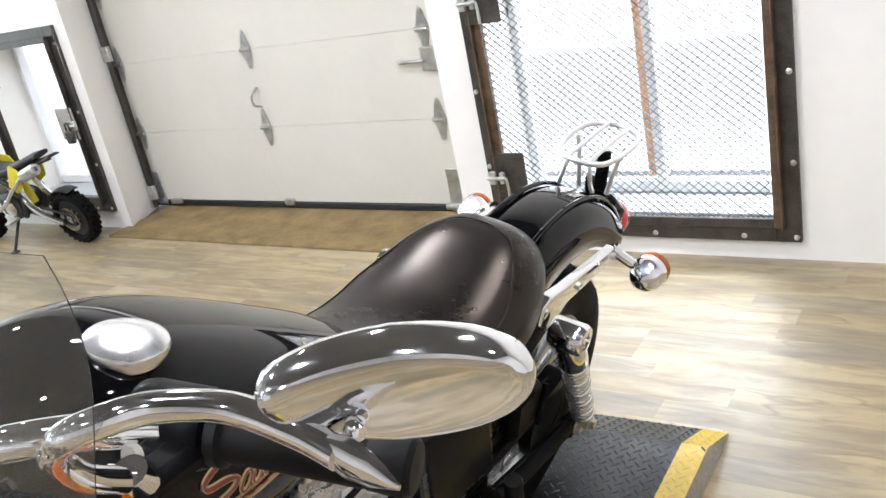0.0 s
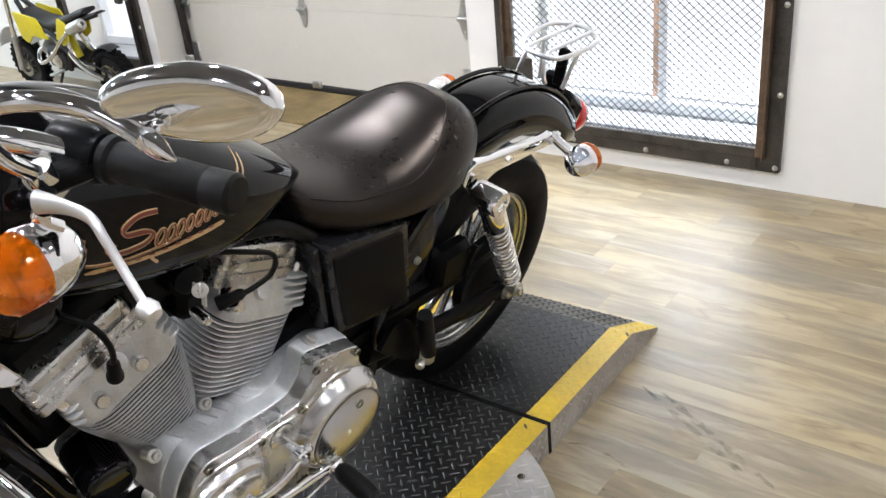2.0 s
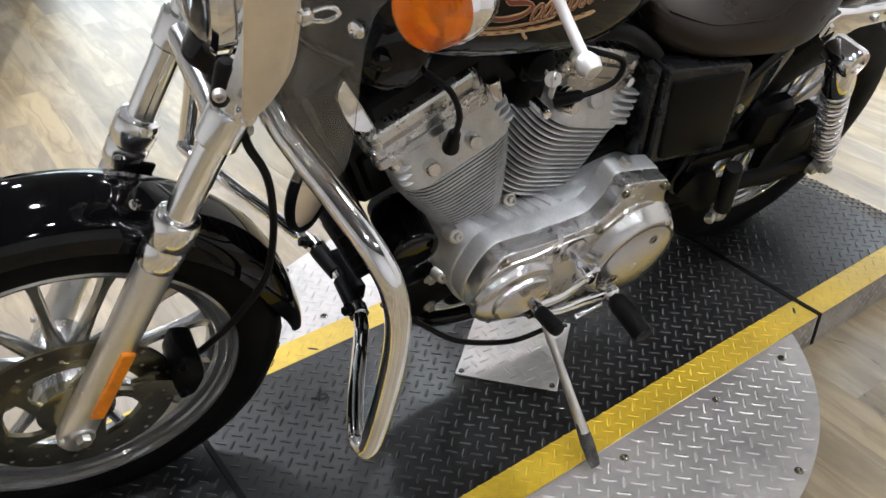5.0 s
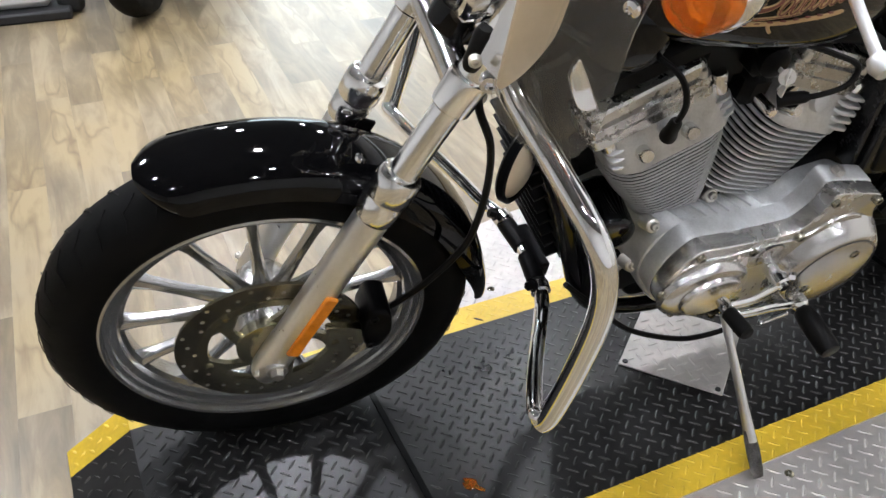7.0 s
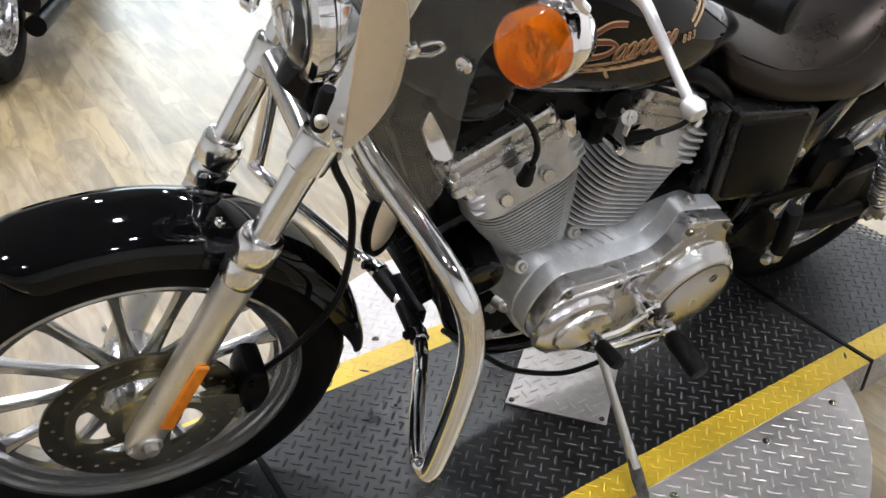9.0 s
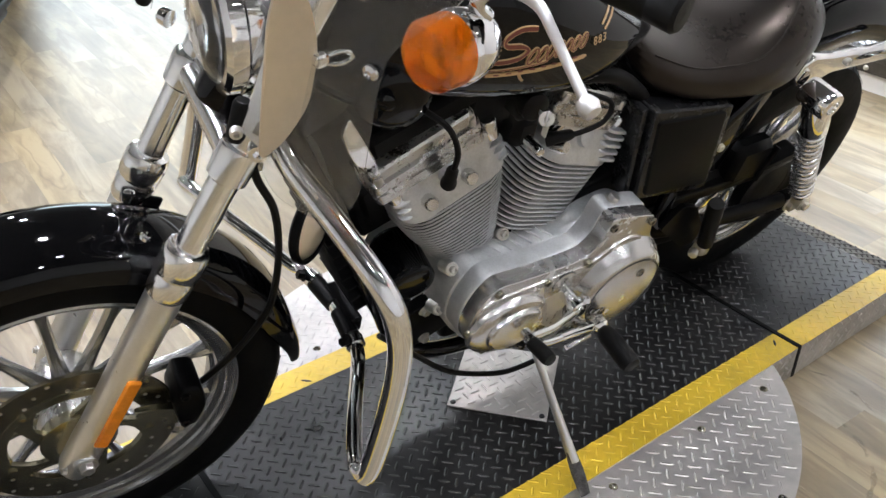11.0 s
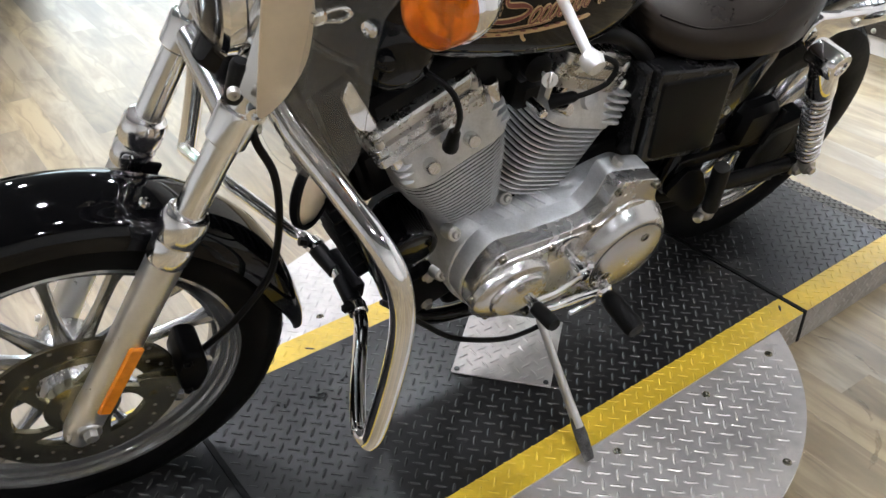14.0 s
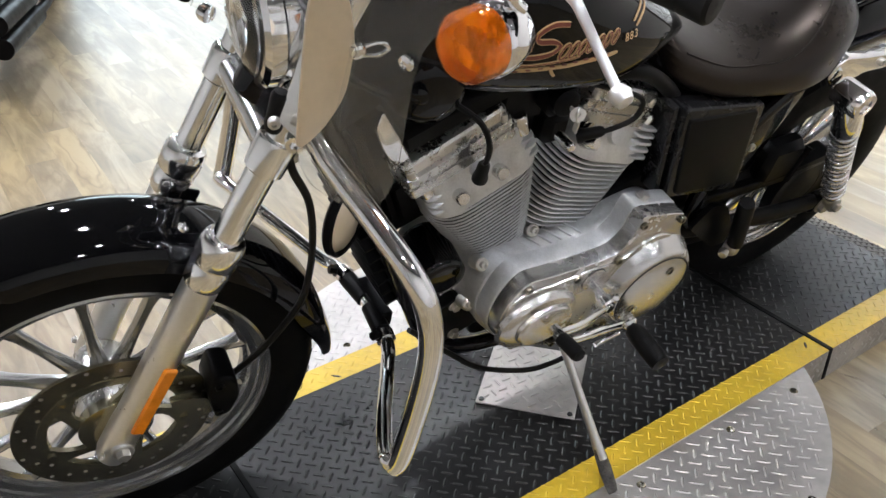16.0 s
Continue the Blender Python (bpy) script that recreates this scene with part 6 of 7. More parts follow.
# engine guard, mounted at the frame's front
for s in (1, -1):
    m = Matrix.Diagonal((s, 1, 1, 1))
    g1 = curve([(0.03, 0.255, 0.875), (0.105, 0.268, 0.825), (0.20, 0.292, 0.785), (0.275, 0.312, 0.748), (0.308, 0.322, 0.705), (0.324, 0.325, 0.64), (0.332, 0.318, 0.54), (0.338, 0.303, 0.43), (0.335, 0.295, 0.402)], 6)
    eg = part("engine_guard", tube(g1, 0.0165, 18).moved(m), CHROME, bike, "chrome engine guard bar")
    g2 = curve([(0.331, 0.292, 0.406), (0.318, 0.290, 0.410), (0.25, 0.328, 0.386), (0.17, 0.380, 0.353), (0.128, 0.407, 0.334), (0.105, 0.420, 0.333), (0.075, 0.428, 0.336), (0.0, 0.435, 0.336)], 6)
    part("guard_lower_arm", tube(g2, 0.0125, 16).moved(m), CHROME, eg)
    part("guard_clamp", join(tube([(0.066, 0.4275, 0.336), (0.010, 0.4345, 0.336)], 0.0165, 16), hexbolt((0.080, 0.410, 0.352), (0.3, -1, 0.4), 0.009, 0.014)).moved(m), SATIN, eg, "black rubber clamp")
    part("clamp_ring", tube([(0.088, 0.4255, 0.3355), (0.072, 0.4285, 0.336)], 0.0175, 18).moved(m), ALUP, eg, "bright steel clamp ring")
tilt = Matrix.Translation((0, 0.408, 0.535)) @ Matrix.Rotation(radians(20), 4, "X")
reg = part("voltage_regulator", box((0, 0.010, 0), (0.148, 0.026, 0.31), 0.006).moved(tilt), SATIN, bike, "black finned voltage regulator")
for k in range(9):
    part("regulator_fin", box((0, -0.012, -0.13 + k * 0.0325), (0.132, 0.026, 0.005), 0.0015).moved(tilt), SATIN, reg)
up_tilt = Matrix.Translation((-0.015, 0.425, 0.672)) @ Matrix.Rotation(radians(20), 4, "X")
part("wiring_box", join(box((0, 0, 0), (0.115, 0.075, 0.25), 0.014), box((0.05, 0.01, -0.05), (0.03, 0.05, 0.09), 0.008), capbolt((0.057, 0, 0.06), (1, 0, 0), 0.008, 0.008)).moved(up_tilt), SATIN, bike, "black wiring box behind the frame tubes")
part("guard_bracket", box((0.0, 0.445, 0.335), (0.10, 0.03, 0.035), 0.005), SATIN, bike)

# small parts round the engine
part("coil_tray", join(box((0.015, 0.50, 0.815), (0.15, 0.22, 0.045), 0.01, Matrix.Rotation(radians(20), 4, "X")), box((0.04, 0.60, 0.80), (0.09, 0.10, 0.09), 0.015)), SATIN, bike, "black tray and wiring under the tank")
filt = part("oil_filter", lathe([(0.0, 0.100), (0.028, 0.0995), (0.036, 0.098), (0.0405, 0.093), (0.0410, 0.086), (0.0410, 0.012), (0.038, 0.004), (0.034, 0.0)], (0.030, 0.4985, 0.514), (1, -0.10, -0.09), 40), BLACK, bike, "black oil filter")
part("filter_ring", lathe([(0.030, -0.012), (0.0375, -0.010), (0.0385, 0.0), (0.0370, 0.004)], (0.030, 0.4985, 0.514), (1, -0.10, -0.09), 36), LEVER, filt, "bright filter seat")
part("gearbox", plate(rounded([(0.60, 0.26), (0.60, 0.50), (0.80, 0.56), (0.92, 0.58), (1.08, 0.56), (1.10, 0.30), (1.0, 0.25)], 0.03, 3), -0.12, 0.10, 0.01), SATIN, bike, "black gearbox housing")
part("battery_tray", box((-0.03, 1.02, 0.64), (0.14, 0.26, 0.20), 0.015), SATIN, bike, "black battery tray")
horn = part("horn", join(lathe([(0.053, -0.009), (0.057, -0.005), (0.057, 0.005), (0.053, 0.008), (0.050, 0.006), (0.050, -0.008)], (0.06, 0.335, 0.640), (0.80, 0.58, 0.1), 36, True)), SATIN, bike, "round horn with a black rim")
part("horn_cover", lathe([(0.0505, 0.0), (0.046, 0.005), (0.035, 0.010), (0.02, 0.014), (0, 0.016)], (0.06, 0.335, 0.640), (0.80, 0.58, 0.1), 32), TANSHEEN, horn, "satin metal horn cover with a tan reflection in its colour")
part("coil_cover", join(lathe([(0.0, 0.030), (0.030, 0.028), (0.046, 0.020), (0.054, 0.006), (0.054, -0.05), (0.045, -0.06)], (0.082, 0.424, 0.872), (1, -0.25, 0.05), 36), lathe([(0.012, 0), (0.012, 0.008), (0.007, 0.011), (0, 0.011)], (0.110, 0.395, 0.885), (0.9, -0.5, 0.1), 16)), BLACK, bike, "round gloss black coil cover")
part("coil_bracket", plate(rounded([(0.358, 0.854), (0.350, 0.826), (0.364, 0.790), (0.379, 0.763), (0.418, 0.747), (0.390, 0.798)], 0.008, 3), 0.085, 0.092, 0.002), CHROME, bike, "bright metal bracket")
part("throttle_body", join(lathe([(0.04, -0.02), (0.04, 0.07)], (0.0, 0.665, 0.745), (1, 0, 0), 24), box((0.075, 0.665, 0.745), (0.06, 0.05, 0.06), 0.012)), SATIN, bike, "dark carburettor body")
for pts in ([(0.10, 0.455, 0.85), (0.132, 0.485, 0.832), (0.142, 0.503, 0.79), (0.128, 0.512, 0.735)], [(0.10, 0.70, 0.822), (0.12, 0.745, 0.812), (0.135, 0.787, 0.795), (0.142, 0.778, 0.768), (0.133, 0.745, 0.748), (0.118, 0.722, 0.735)]):
    w = part("spark_plug_lead", tube(curve(pts, 6), 0.0045, 8), RUBBER, bike, "black spark plug lead")
    a, b = Vector(pts[-1]), Vector(pts[-2])
    part("plug_boot", lathe([(0.006, 0.0), (0.009, 0.006), (0.010, 0.03), (0.012, 0.036), (0.012, 0.044)], a + (b - a).normalized() * 0.02, (a - b).normalized(), 16), RUBBER, w)
sw = part("ignition_switch", join(lathe([(0.020, -0.05), (0.022, -0.01), (0.022, 0.0), (0.016, 0.004)], (0.128, 0.639, 0.820), (1, -0.1, 0.1), 20), box((0.09, 0.645, 0.81), (0.06, 0.05, 0.05), 0.01)), SATIN, bike, "black ignition switch")
part("rear_stud", lathe([(0.0085, -0.03), (0.0085, 0.002), (0.006, 0.006), (0, 0.007)], (0.150, 0.648, 0.755), (1, -0.1, 0.1), 16), CHROME, bike, "small chrome stud")
part("ignition_key", join(lathe([(0.004, -0.0012), (0.011, -0.0012), (0.0115, 0.0), (0.011, 0.0012), (0.004, 0.0012)], (0.158, 0.634, 0.824), (0.8, -0.5, 0.35), 20, True), box((0.146, 0.638, 0.820), (0.018, 0.003, 0.008), 0.001), tube(curve([(0.155, 0.637, 0.834), (0.162, 0.630, 0.822), (0.158, 0.638, 0.810), (0.15, 0.644, 0.817)], 5, True), 0.0016, 6, True), box((0.152, 0.645, 0.800), (0.010, 0.003, 0.030), 0.001)), LEVER, sw, "bright steel key on a ring")
part("clutch_cable", tube(curve([(0.20, 0.800, 0.235), (0.19, 0.755, 0.208), (0.18, 0.694, 0.206), (0.15, 0.605, 0.228), (0.12, 0.54, 0.278), (0.10, 0.46, 0.36)], 7), 0.0052, 8), RUBBER, bike, "black control cable")
part("neck_cable", tube(curve([(0.15, 0.37, 1.11), (0.10, 0.30, 1.06), (0.06, 0.27, 0.98), (0.07, 0.32, 0.90), (0.09, 0.42, 0.84)], 6), 0.005, 8), RUBBER, bike, "black control cable")
# side box and what lies behind it
out = rounded([(0.889, 0.756), (1.100, 0.716), (1.140, 0.503), (0.934, 0.546)], 0.010, 4)
bx = part("side_box", plate(out, 0.02, 0.148, 0.005), BOXPL, bike, "black plastic side box")
part("box_panel", plate(rounded(scaled(out[::5], 0.90, (1.018, 0.628)), 0.010, 3), 0.146, 0.1525, 0.004), PLASTIC, bx)
part("box_strap", plate(rounded([(0.872, 0.752), (0.884, 0.757), (0.930, 0.546), (0.915, 0.554)], 0.003, 2), 0.06, 0.136, 0.003), BOXPL, bx)
part("fender_panel", plate(rounded([(1.12, 0.695), (1.27, 0.685), (1.30, 0.66), (1.24, 0.47), (1.17, 0.49), (1.155, 0.56)], 0.015, 3), 0.09, 0.098, 0.003), BLACK, bike, "gloss black inner panel")
for u, w in ((1.165, 0.655), (1.21, 0.545)):
    part("panel_bolt", capbolt((0.097, u, w), (1, 0, 0), 0.009, 0.008), BOLT, bike)
part("brake_link", join(box((0.09, 1.34, 0.47), (0.05, 0.11, 0.10), 0.015), tube([(0.115, 1.40, 0.50), (0.12, 1.37, 0.42)], 0.006, 8)), SATIN, bike, "black hardware behind the shock")
part("seat_hose", tube(curve([(0.075, 0.74, 0.812), (0.095, 0.79, 0.818), (0.10, 0.835, 0.803), (0.10, 0.89, 0.762), (0.09, 0.93, 0.72), (0.08, 0.95, 0.67)], 5), 0.013, 12), RUBBER, bike)


# ---------------------------------------------------------------- small dirt bike before the far window
DYEL = material("yellow_plastic_bodywork", (0.66, 0.56, 0.02), 0.35, var=0.1, scale=12)
DBLK = material("matt_black_dirt_bike_parts", (0.012, 0.012, 0.013), 0.55, var=0.4, scale=20, bump=0.2)
DIRT = Matrix.Translation((-3.87, 4.10, 0)) @ Matrix.Rotation(radians(183), 4, "Z") @ Matrix.Rotation(radians(-7), 4, "X")
dirt = thing("dirt_bike", "small yellow and black dirt bike leaning on its side stand", "motorcycle", DIRT)
DY = Vector((0, 1, 0))


def knobby(c, R, w):
    """A dirt tyre: a round body with rows of blocks."""
    c = Vector(c)
    g = lathe([(R * 0.70, -w * 0.8), (R * 0.82, -w), (R * 0.94, -w * 0.8), (R * 0.97, 0), (R * 0.94, w * 0.8), (R * 0.82, w), (R * 0.70, w * 0.8)], c, DY, 44, True)
    for k in range(26):
        t = 2 * math.pi * k / 26
        for yy, dt, rr in ((0, 0, 0.985), (w * 0.62, 0.12, 0.96), (-w * 0.62, 0.12, 0.96)):
            b = box((0, 0, 0), (0.020, 0.020, 0.012), 0.003, Matrix.Rotation(-(t + dt), 4, "Y") @ Matrix.Rotation(radians(90), 4, "Y") @ Matrix.Identity(4))
            p = c + Vector((math.cos(t + dt) * R * rr, yy, math.sin(t + dt) * R * rr))
            g.add([Vector(q) + p for q in b.v], b.f)
    return g


def dirt_wheel(name, c, R, w, rear):
    c = Vector(c)
    ob = part(name, lathe([(R * 0.72, -w * 0.5), (R * 0.74, -w * 0.55), (R * 0.66, -w * 0.3), (R * 0.66, w * 0.3), (R * 0.74, w * 0.55), (R * 0.72, w * 0.5)], c, DY, 40), DBLK, dirt, "black dirt bike rim")
    part("tyre", knobby(c, R, w), TYRE, ob, "black knobby tyre")
    part("hub", lathe([(0.02, -0.05), (0.034, -0.04), (0.026, 0), (0.034, 0.04), (0.02, 0.05)], c, DY, 20), ALU, ob)
    for k in range(18):
        t = 2 * math.pi * k / 18
        s = 0.03 if k % 2 else -0.03
        part("spoke", tube([c + Vector((math.cos(t) * 0.03, s, math.sin(t) * 0.03)), c + Vector((math.cos(t + 0.25) * R * 0.67, 0, math.sin(t + 0.25) * R * 0.67))], 0.0022, 5), GALV, ob)
    part("brake_disc", lathe([(0.078, 0.0), (0.078, 0.004), (0.05, 0.004), (0.05, 0.0)], c + DY * 0.045, DY, 32, True), DISCM, ob)


dirt_wheel("rear_wheel", (0.0, 0, 0.168), 0.168, 0.040, True)
dirt_wheel("front_wheel", (0.93, 0, 0.182), 0.182, 0.034, False)
for s in (1, -1):
    y = s * 0.07
    fk = part("fork_leg", tube([(0.945, y, 0.165), (0.87, y, 0.40)], 0.020, 14), GALV, dirt, "silver fork leg")
    part("fork_tube", tube([(0.875, y, 0.38), (0.775, y, 0.70)], 0.016, 14), CHROME, fk)
    part("swingarm", tube(curve([(0.0, s * 0.085, 0.168), (0.10, s * 0.088, 0.20), (0.22, s * 0.08, 0.25), (0.29, s * 0.07, 0.31), (0.31, s * 0.06, 0.40)], 5), 0.019, 12), ALUP, dirt, "bright aluminium swingarm")
    part("frame_spar", tube(curve([(0.76, s * 0.02, 0.62), (0.62, s * 0.06, 0.50), (0.42, s * 0.075, 0.44), (0.30, s * 0.075, 0.34), (0.36, s * 0.07, 0.20)], 5), 0.016, 12), DBLK, dirt, "black frame spar")
    part("seat_rail", tube([(0.40, s * 0.06, 0.45), (0.06, s * 0.05, 0.52)], 0.010, 10), DBLK, dirt)
    part("tank_shroud", plate(rounded([(0.50, 0.535), (0.74, 0.575), (0.735, 0.40), (0.68, 0.365), (0.60, 0.42), (0.44, 0.40)], 0.012, 3), 0.0, 0.010, 0.003, Matrix(((0, 1, 0, 0), (s, 0, 0, s * 0.085), (0, 0, 1, 0), (0, 0, 0, 1)))), DYEL, dirt, "yellow plastic tank shroud")
    part("side_panel", plate(rounded([(0.20, 0.505), (0.27, 0.545), (0.36, 0.40), (0.31, 0.36), (0.23, 0.40)], 0.015, 3), 0.0, 0.010, 0.003, Matrix(((0, 1, 0, 0), (s, 0, 0, s * 0.080), (0, 0, 1, 0), (0, 0, 0, 1)))), DYEL, dirt, "yellow plastic side panel")
    part("footpeg", box((0.37, s * 0.16, 0.215), (0.04, 0.09, 0.015), 0.004), GALV, dirt)
    part("grip", tube([(0.715, s * 0.25, 0.895), (0.695, s * 0.36, 0.89)], 0.017, 12), RUBBER, dirt, "black rubber grip")
    part("lever", tube(curve([(0.75, s * 0.22, 0.89), (0.765, s * 0.29, 0.885), (0.755, s * 0.35, 0.88)], 4), 0.006, 8), DBLK, dirt)
part("handlebar", tube(curve([(0.70, -0.36, 0.89), (0.715, -0.24, 0.895), (0.735, -0.12, 0.83), (0.74, 0, 0.81), (0.735, 0.12, 0.83), (0.715, 0.24, 0.895), (0.70, 0.36, 0.89)], 5), 0.011, 12), GALV, dirt, "grey handlebar")
part("bar_pad", tube([(0.735, -0.10, 0.86), (0.735, 0.10, 0.86)], 0.020, 12), DBLK, dirt)
part("triple_clamp", join(box((0.785, 0, 0.66), (0.06, 0.19, 0.03), 0.008), box((0.76, 0, 0.76), (0.06, 0.19, 0.03), 0.008)), GALV, dirt)
part("number_plate", box((0.835, 0, 0.73), (0.012, 0.17, 0.17), 0.005, Matrix.Rotation(radians(-18), 4, "Y")), WINFRAME, dirt, "white front plate")
part("front_fender", loft([[(0.93 + math.cos(t) * r, y, 0.20 + math.sin(t) * r + 0.03) for r, y in ((0.225, -0.05), (0.235, 0), (0.225, 0.05), (0.219, 0.05), (0.229, 0), (0.219, -0.05))] for t in [radians(a) for a in range(20, 151, 13)]]), WINFRAME, dirt, "white front fender")
rings = []
for u, top, low, half in ((0.70, 0.575, 0.52, 0.045), (0.64, 0.56, 0.47, 0.065), (0.54, 0.525, 0.45, 0.075), (0.42, 0.510, 0.45, 0.08), (0.28, 0.535, 0.47, 0.08), (0.14, 0.575, 0.525, 0.07), (0.04, 0.59, 0.56, 0.05)):
    rings.append([(u, math.copysign(abs(math.cos(t)) ** 0.7, math.cos(t)) * half, (top + low) / 2 + math.copysign(abs(math.sin(t)) ** 0.7, math.sin(t)) * (top - low) / 2) for t in [2 * math.pi * k / 16 for k in range(16)]])
part("seat", loft(rings), DBLK, dirt, "long black seat", 60)
part("tail_fender", loft([[(u, y, z + (0.0 if abs(y) > 0.03 else 0.012)) for y in (-h, -0.02, 0.02, h)] + [(u, y, z - 0.006) for y in (h, 0.02, -0.02, -h)] for u, z, h in ((0.22, 0.50, 0.06), (0.05, 0.535, 0.06), (-0.06, 0.56, 0.045))]), DBLK, dirt)
part("muffler", lathe([(0.016, 0), (0.030, 0.01), (0.036, 0.03), (0.036, 0.15), (0.030, 0.17), (0.014, 0.175), (0.014, 0.14)], (0.17, 0.095, 0.475), (-0.96, 0, 0.28), 20), GALV, dirt, "silver muffler")
part("exhaust_pipe", tube(curve([(0.58, 0.03, 0.34), (0.66, 0.06, 0.30), (0.62, 0.10, 0.24), (0.45, 0.105, 0.30), (0.30, 0.10, 0.40), (0.17, 0.095, 0.475)], 6), 0.013, 12), ALUP, dirt, "bright exhaust pipe")
eng = part("engine", join(box((0.46, 0, 0.27), (0.22, 0.16, 0.15), 0.03), lathe([(0.07, -0.09), (0.075, -0.085), (0.075, 0.085), (0.07, 0.09)], (0.42, 0, 0.265), DY, 28), lathe([(0.045, 0), (0.045, 0.10)], (0.53, 0, 0.29), (0.9, 0, 0.4), 20)), DBLK, dirt, "dark engine")
for k in range(6):
    part("cooling_fin", lathe([(0.062, 0), (0.064, 0.002), (0.062, 0.005)], (0.55 + 0.011 * k, 0, 0.30 + 0.005 * k), (0.9, 0, 0.4), 20), ALUG, eng)
part("clutch_cover", lathe([(0.055, 0), (0.055, 0.012), (0.045, 0.020), (0, 0.022)], (0.44, 0.085, 0.27), DY, 28), ALUP, dirt, "bright engine side cover")
part("carburettor", box((0.40, 0.03, 0.38), (0.08, 0.07, 0.07), 0.015), GALV, dirt)
part("shock", tube([(0.33, 0, 0.26), (0.36, 0, 0.44)], 0.028, 14), DYEL, dirt, "yellow shock spring")
part("chain", tube(curve([(0.0, 0.055, 0.205), (0.38, 0.055, 0.285), (0.40, 0.055, 0.245), (0.0, 0.055, 0.130), (-0.035, 0.055, 0.168)], 5, True), 0.006, 6, True), DBLK, dirt)
part("rear_guard", loft([[(math.cos(t) * r, y, 0.168 + math.sin(t) * r) for r, y in ((0.185, -0.04), (0.192, 0), (0.185, 0.04), (0.18, 0.04), (0.187, 0), (0.18, -0.04))] for t in [radians(a) for a in range(35, 121, 10)]]), DBLK, dirt)
inv = DIRT.inverted()
sf = inv @ Vector((-4.27, 3.86, 0.008))
part("side_stand", join(tube([(0.40, 0.09, 0.22), sf], 0.009, 10), box(sf, (0.05, 0.04, 0.012), 0.004)), DBLK, dirt, "black side stand")

# ---------------------------------------------------------------- neighbouring motorcycles in the showroom
NEI = Matrix.Translation((-2.70, 1.22, 0)) @ Matrix.Rotation(radians(157), 4, "Z")
nei = thing("parked_motorcycle", "black cruiser motorcycle parked on the showroom floor", "motorcycle", NEI)
RZ = Matrix.Translation((0, 0, 0.325)) @ Matrix.Rotation(radians(90), 4, "Z")
for name, x in (("rear_wheel", 0.0), ("front_wheel", 1.52)):
    M = Matrix.Translation((x, 0, 0)) @ RZ
    wo = part(name, rim(0.217, 0.05).moved(M), ALU, nei, "pale alloy rim")
    part("tyre", tyre(0.325, 0.214, 0.062).moved(M), TYRE, wo, "black tyre")
    part("hub", lathe([(0.05, -0.07), (0.06, 0), (0.05, 0.07)], (0, 0, 0), (1, 0, 0), 20).moved(M), ALU, wo)
    for k in range(9):
        part("spoke", spoke(radians(40 * k), 0.05, 0.186, 0.0, up_, fw_).moved(M), ALU, wo)
part("rear_fender", loft([[(math.cos(t) * r, y, 0.33 + math.sin(t) * r) for r, y in ((0.345, -0.085), (0.37, -0.06), (0.38, 0), (0.37, 0.06), (0.345, 0.085), (0.341, 0.082), (0.366, 0.056), (0.376, 0), (0.366, -0.056), (0.341, -0.082))] for t in [radians(a) for a in range(25, 176, 10)]]), BLACK, nei, "gloss black rear fender", 50)
part("front_fender", loft([[(1.52 + math.cos(t) * r, y, 0.33 + math.sin(t) * r) for r, y in ((0.335, -0.075), (0.36, 0), (0.335, 0.075), (0.331, 0.072), (0.356, 0), (0.331, -0.072))] for t in [radians(a) for a in range(30, 161, 10)]]), BLACK, nei, "gloss black front fender", 50)
for s in (1, -1):
    part("fork", tube([(1.52, s * 0.10, 0.33), (1.20, s * 0.10, 0.98)], 0.024, 16), CHROME, nei, "chrome fork leg")
    part("shock", tube([(0.10, s * 0.14, 0.36), (0.28, s * 0.14, 0.66)], 0.026, 14), SATIN, nei)
    part("frame_rail", tube(curve([(0.0, s * 0.12, 0.33), (0.40, s * 0.12, 0.30), (0.95, s * 0.11, 0.22), (1.10, s * 0.06, 0.50), (1.20, s * 0.02, 0.90)], 5), 0.018, 12), SATIN, nei)
    part("footrest", tube([(0.75, s * 0.12, 0.30), (0.76, s * 0.30, 0.31)], 0.018, 12), RUBBER, nei)
for z in (0.20, 0.29):
    part("exhaust", join(tube(curve([(0.90, -0.10, 0.42), (0.95, -0.17, 0.28), (0.75, -0.18, z), (0.50, -0.18, z)], 5), 0.022, 14), tube([(0.50, -0.18, z), (-0.10, -0.19, z + 0.04)], 0.040, 18)), SATIN, nei, "black exhaust pipe with muffler")
ne = part("engine", join(box((0.72, 0, 0.36), (0.42, 0.24, 0.22), 0.05), box((0.84, 0, 0.56), (0.15, 0.18, 0.26), 0.03, Matrix.Rotation(radians(22), 4, "Y")), box((0.62, 0, 0.56), (0.15, 0.18, 0.26), 0.03, Matrix.Rotation(radians(-22), 4, "Y"))), SATIN, nei, "dark engine")
part("engine_cover", lathe([(0.11, 0), (0.11, 0.02), (0.09, 0.035), (0, 0.04)], (0.70, -0.12, 0.36), (0, -1, 0), 28), CHROME, ne)
part("fuel_tank", loft([[(u, math.cos(t) * w, z + math.sin(t) * h) for t in [2 * math.pi * k / 18 for k in range(18)]] for u, w, h, z in ((0.60, 0.05, 0.05, 0.76), (0.70, 0.11, 0.09, 0.79), (0.86, 0.15, 0.12, 0.83), (1.02, 0.13, 0.11, 0.86), (1.12, 0.06, 0.07, 0.87))]), BLACK, nei, "gloss black tank", 60)
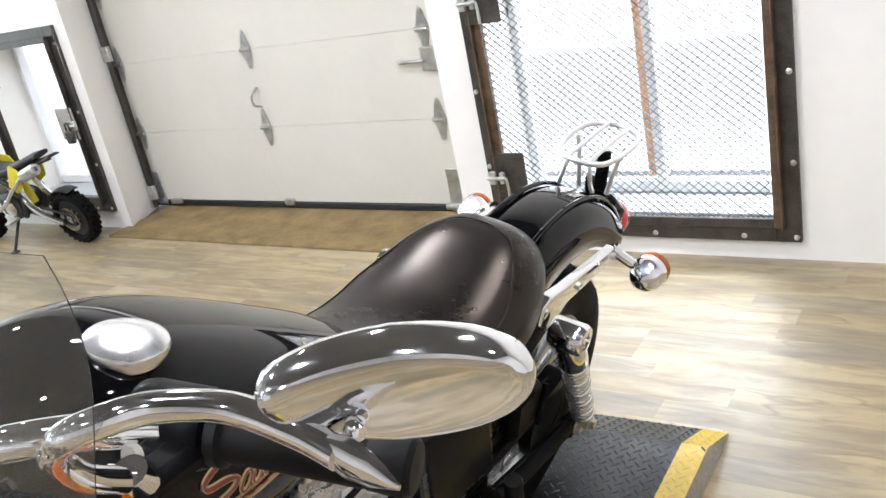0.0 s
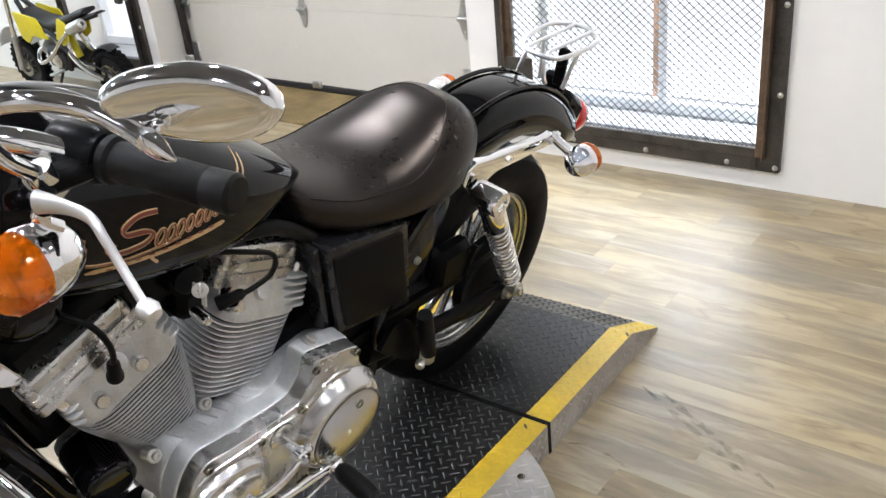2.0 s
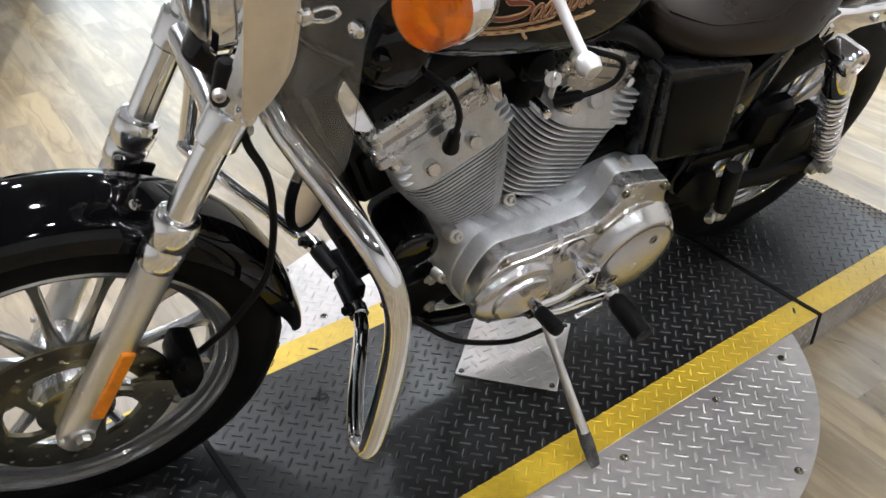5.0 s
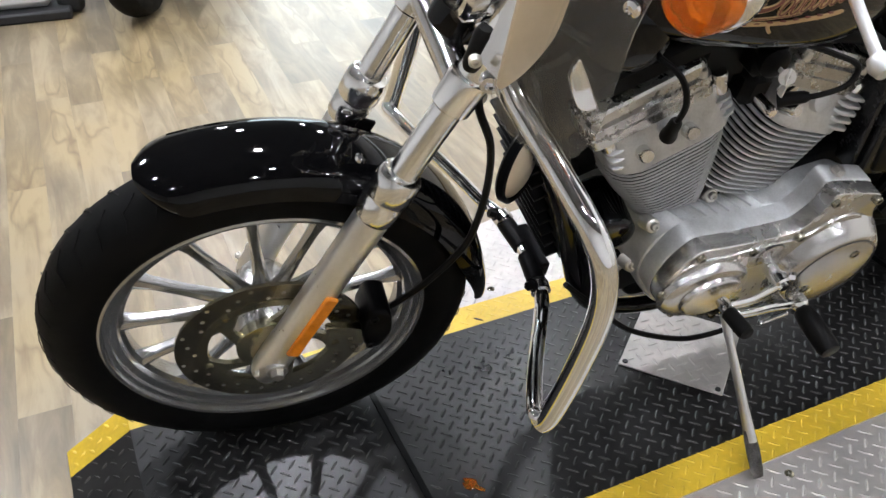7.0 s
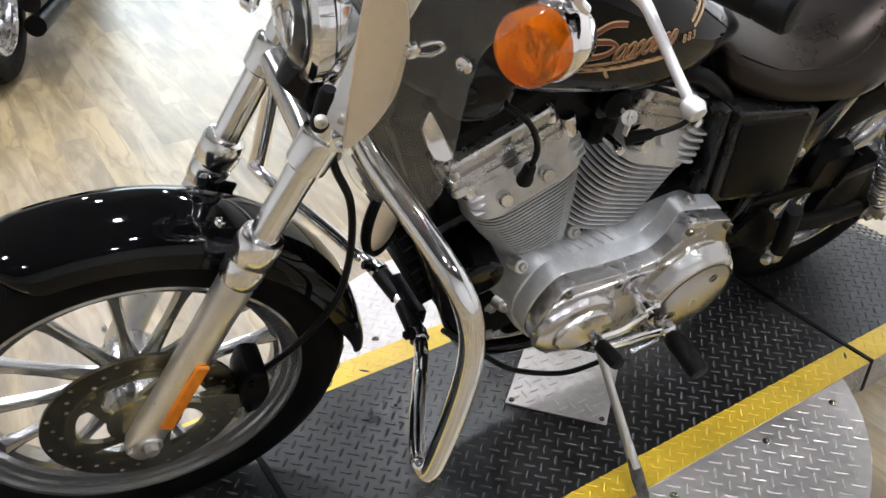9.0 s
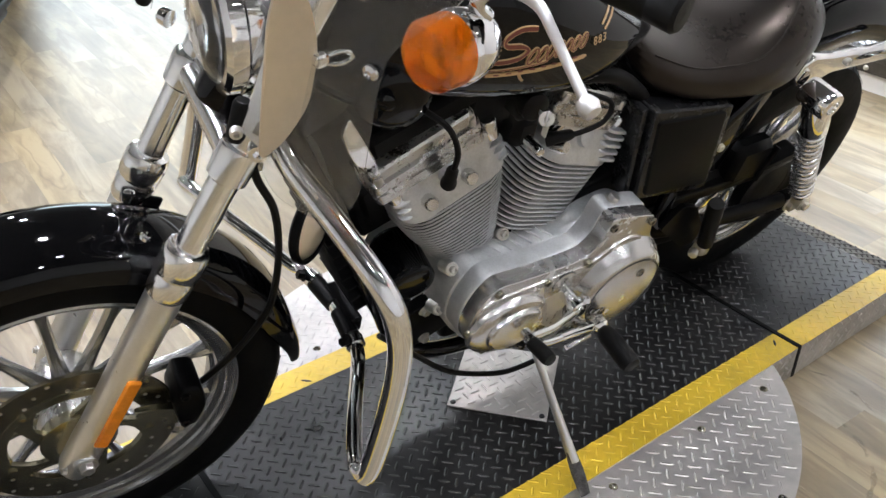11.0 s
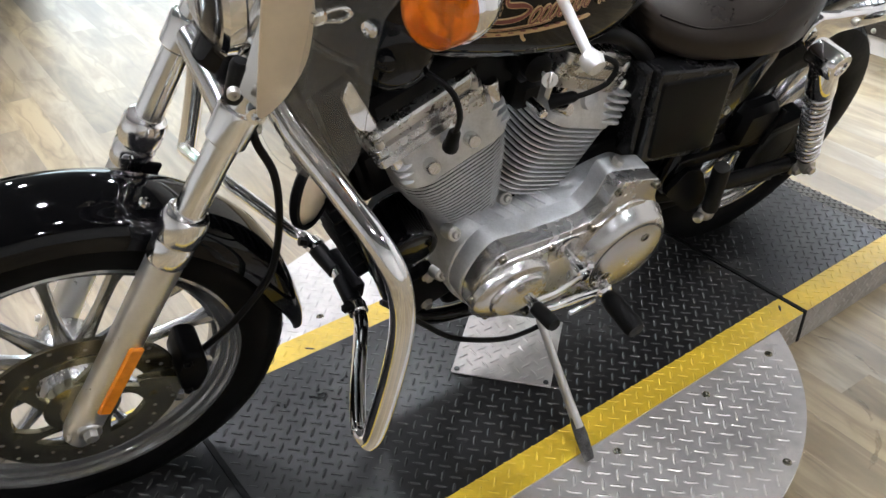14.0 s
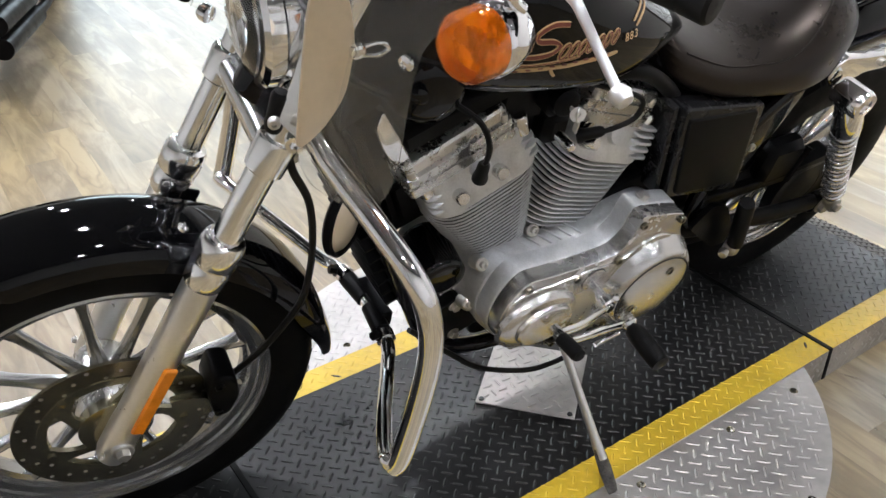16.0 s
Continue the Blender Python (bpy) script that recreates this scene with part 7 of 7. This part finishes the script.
part("seat", loft([[(u, math.cos(t) * w, z + math.sin(t) * h) for t in [2 * math.pi * k / 18 for k in range(18)]] for u, w, h, z in ((-0.05, 0.06, 0.02, 0.76), (0.10, 0.12, 0.04, 0.76), (0.30, 0.16, 0.06, 0.74), (0.50, 0.13, 0.05, 0.72), (0.64, 0.06, 0.04, 0.73))]), VINYL, nei, "black seat", 60)
part("handlebar", tube(curve([(0.95, -0.40, 1.05), (1.05, -0.25, 1.07), (1.17, -0.1, 1.02), (1.17, 0.1, 1.02), (1.05, 0.25, 1.07), (0.95, 0.40, 1.05)], 5), 0.013, 12), CHROME, nei)
part("headlight", lathe([(0.0, -0.10), (0.07, -0.07), (0.085, 0), (0.085, 0.02), (0, 0.03)], (1.33, 0, 0.86), (1, 0, 0), 24), CHROME, nei)
part("side_stand", tube([(0.72, 0.12, 0.20), (0.76, 0.30, 0.012)], 0.010, 10), SATIN, nei)

BAG = Matrix.Translation((-2.86, 0.72, 0)) @ Matrix.Rotation(radians(175), 4, "Z")
WHITEP = material("white_gloss_paint", (0.72, 0.72, 0.71), 0.18, var=0.04, scale=6)
wh = thing("covered_stand", "white painted display stand on a black foot", "stand", BAG)
part("panel", join(box((0.0, 0.0, 0.44), (0.14, 0.34, 0.80), 0.03)), WHITEP, wh)
part("foot", join(box((0.0, 0.0, 0.021), (0.22, 0.46, 0.040), 0.008), box((0.0, -0.23, 0.045), (0.10, 0.10, 0.088), 0.02)), DBLK, wh, "black foot")

# scrap of orange tape left on the deck
chip = [(0.020 * math.cos(t) * (1 + 0.45 * math.sin(3 * t + 1)), 0.010 * math.sin(t) * (1 + 0.4 * math.cos(4 * t))) for t in [2 * math.pi * k / 14 for k in range(14)]]
scrap = part("tape_scrap", loft([[(x, y, z) for x, y in chip] for z in (0.0, 0.0012)]), AMBER, None)
scrap.matrix_world = Matrix.Translation((0.039, 1.40, PH + 0.0018)) @ Matrix.Rotation(radians(35), 4, "Z")
tagged(scrap, "small torn scrap of orange tape on the platform", "tape scrap")


# ---------------------------------------------------------------- scuffs on the floor beside the platform
SCUFF = material("faint_dark_scuff", (0.075, 0.055, 0.036), 0.45, var=0.4, scale=9)
sn, sl = SCUFF.node_tree.nodes, SCUFF.node_tree.links.new
fleck = sn.new("ShaderNodeTexNoise")
fleck.inputs["Scale"].default_value, fleck.inputs["Detail"].default_value = 26.0, 5.0
thin = sn.new("ShaderNodeMapRange")
thin.inputs["From Min"].default_value, thin.inputs["From Max"].default_value = 0.42, 0.72
thin.inputs["To Max"].default_value = 0.55
sl(sn.new("ShaderNodeTexCoord").outputs["Object"], fleck.inputs["Vector"])
sl(fleck.outputs["Fac"], thin.inputs["Value"])
sl(thin.outputs["Result"], sn["Principled BSDF"].inputs["Alpha"])
marks = thing("scuff_mark", "faint dark tyre scuffs on the wooden floor", "scuff", kind="stuff")
for pts, w in (([(0.245, 2.915), (0.34, 2.862), (0.44, 2.806), (0.54, 2.748), (0.62, 2.70)], 0.010), ([(0.300, 2.915), (0.39, 2.865), (0.48, 2.815), (0.57, 2.762), (0.66, 2.71)], 0.012),
               ([(0.19, 2.612), (0.24, 2.632), (0.30, 2.627), (0.365, 2.606)], 0.005), ([(0.34, 2.52), (0.41, 2.49), (0.47, 2.43), (0.50, 2.35)], 0.007)):
    line = curve([(a, b, 0.0006) for a, b in pts], 6)
    left, right = [], []
    for k, p in enumerate(line):
        d = (line[min(k + 1, len(line) - 1)] - line[max(k - 1, 0)]).normalized()
        side = Vector((-d.y, d.x, 0)) * w * (0.7 + 0.3 * math.sin(k * 1.7)) * min(1, (k + 0.3) / 3, (len(line) - 0.7 - k) / 3)
        left.append(p + side)
        right.append(p - side)
    n_ = len(line)
    part("scuff", Geo().add(left + right, [(k, k + 1, n_ + k + 1, n_ + k) for k in range(n_ - 1)]), SCUFF, marks, "", 0)


# ---------------------------------------------------------------- floor planks
PW, PL = 0.1016, 0.914
PLANK = box((0, 0, 0), (PL - 0.0002, PW - 0.0002, 0.008)).mesh("plank", FLOOR, 0)
rest = Geo()
for i in range(int((4.72 - Y0) / PW) + 1):
    y = Y0 + PW * (i + 0.5)
    off = random.random() * PL
    for k in range(-1, 13):
        x0, x1 = X0 + PL * k + off, X0 + PL * (k + 1) + off
        x0, x1 = max(x0, X0), min(x1, X1)
        if y > WY + 0.04:
            x0, x1 = max(x0, -3.62), min(x1, -1.32)
        if x1 - x0 < 0.02:
            continue
        if x1 - x0 > PL - 0.001 and -3.3 < x0 and x1 < 1.9 and 0.1 < y < 4.2:
            piece("plank", PLANK, floor, Matrix.Translation(((x0 + x1) / 2, y, -0.004)))
        else:
            b = box(((x0 + x1) / 2, y, -0.004), (x1 - x0 - 0.0002, PW - 0.0002, 0.008))
            rest.add(b.v, b.f)
tagged(part("far_planks", rest, FLOOR_FAR, floor, "", 0), kind="stuff")
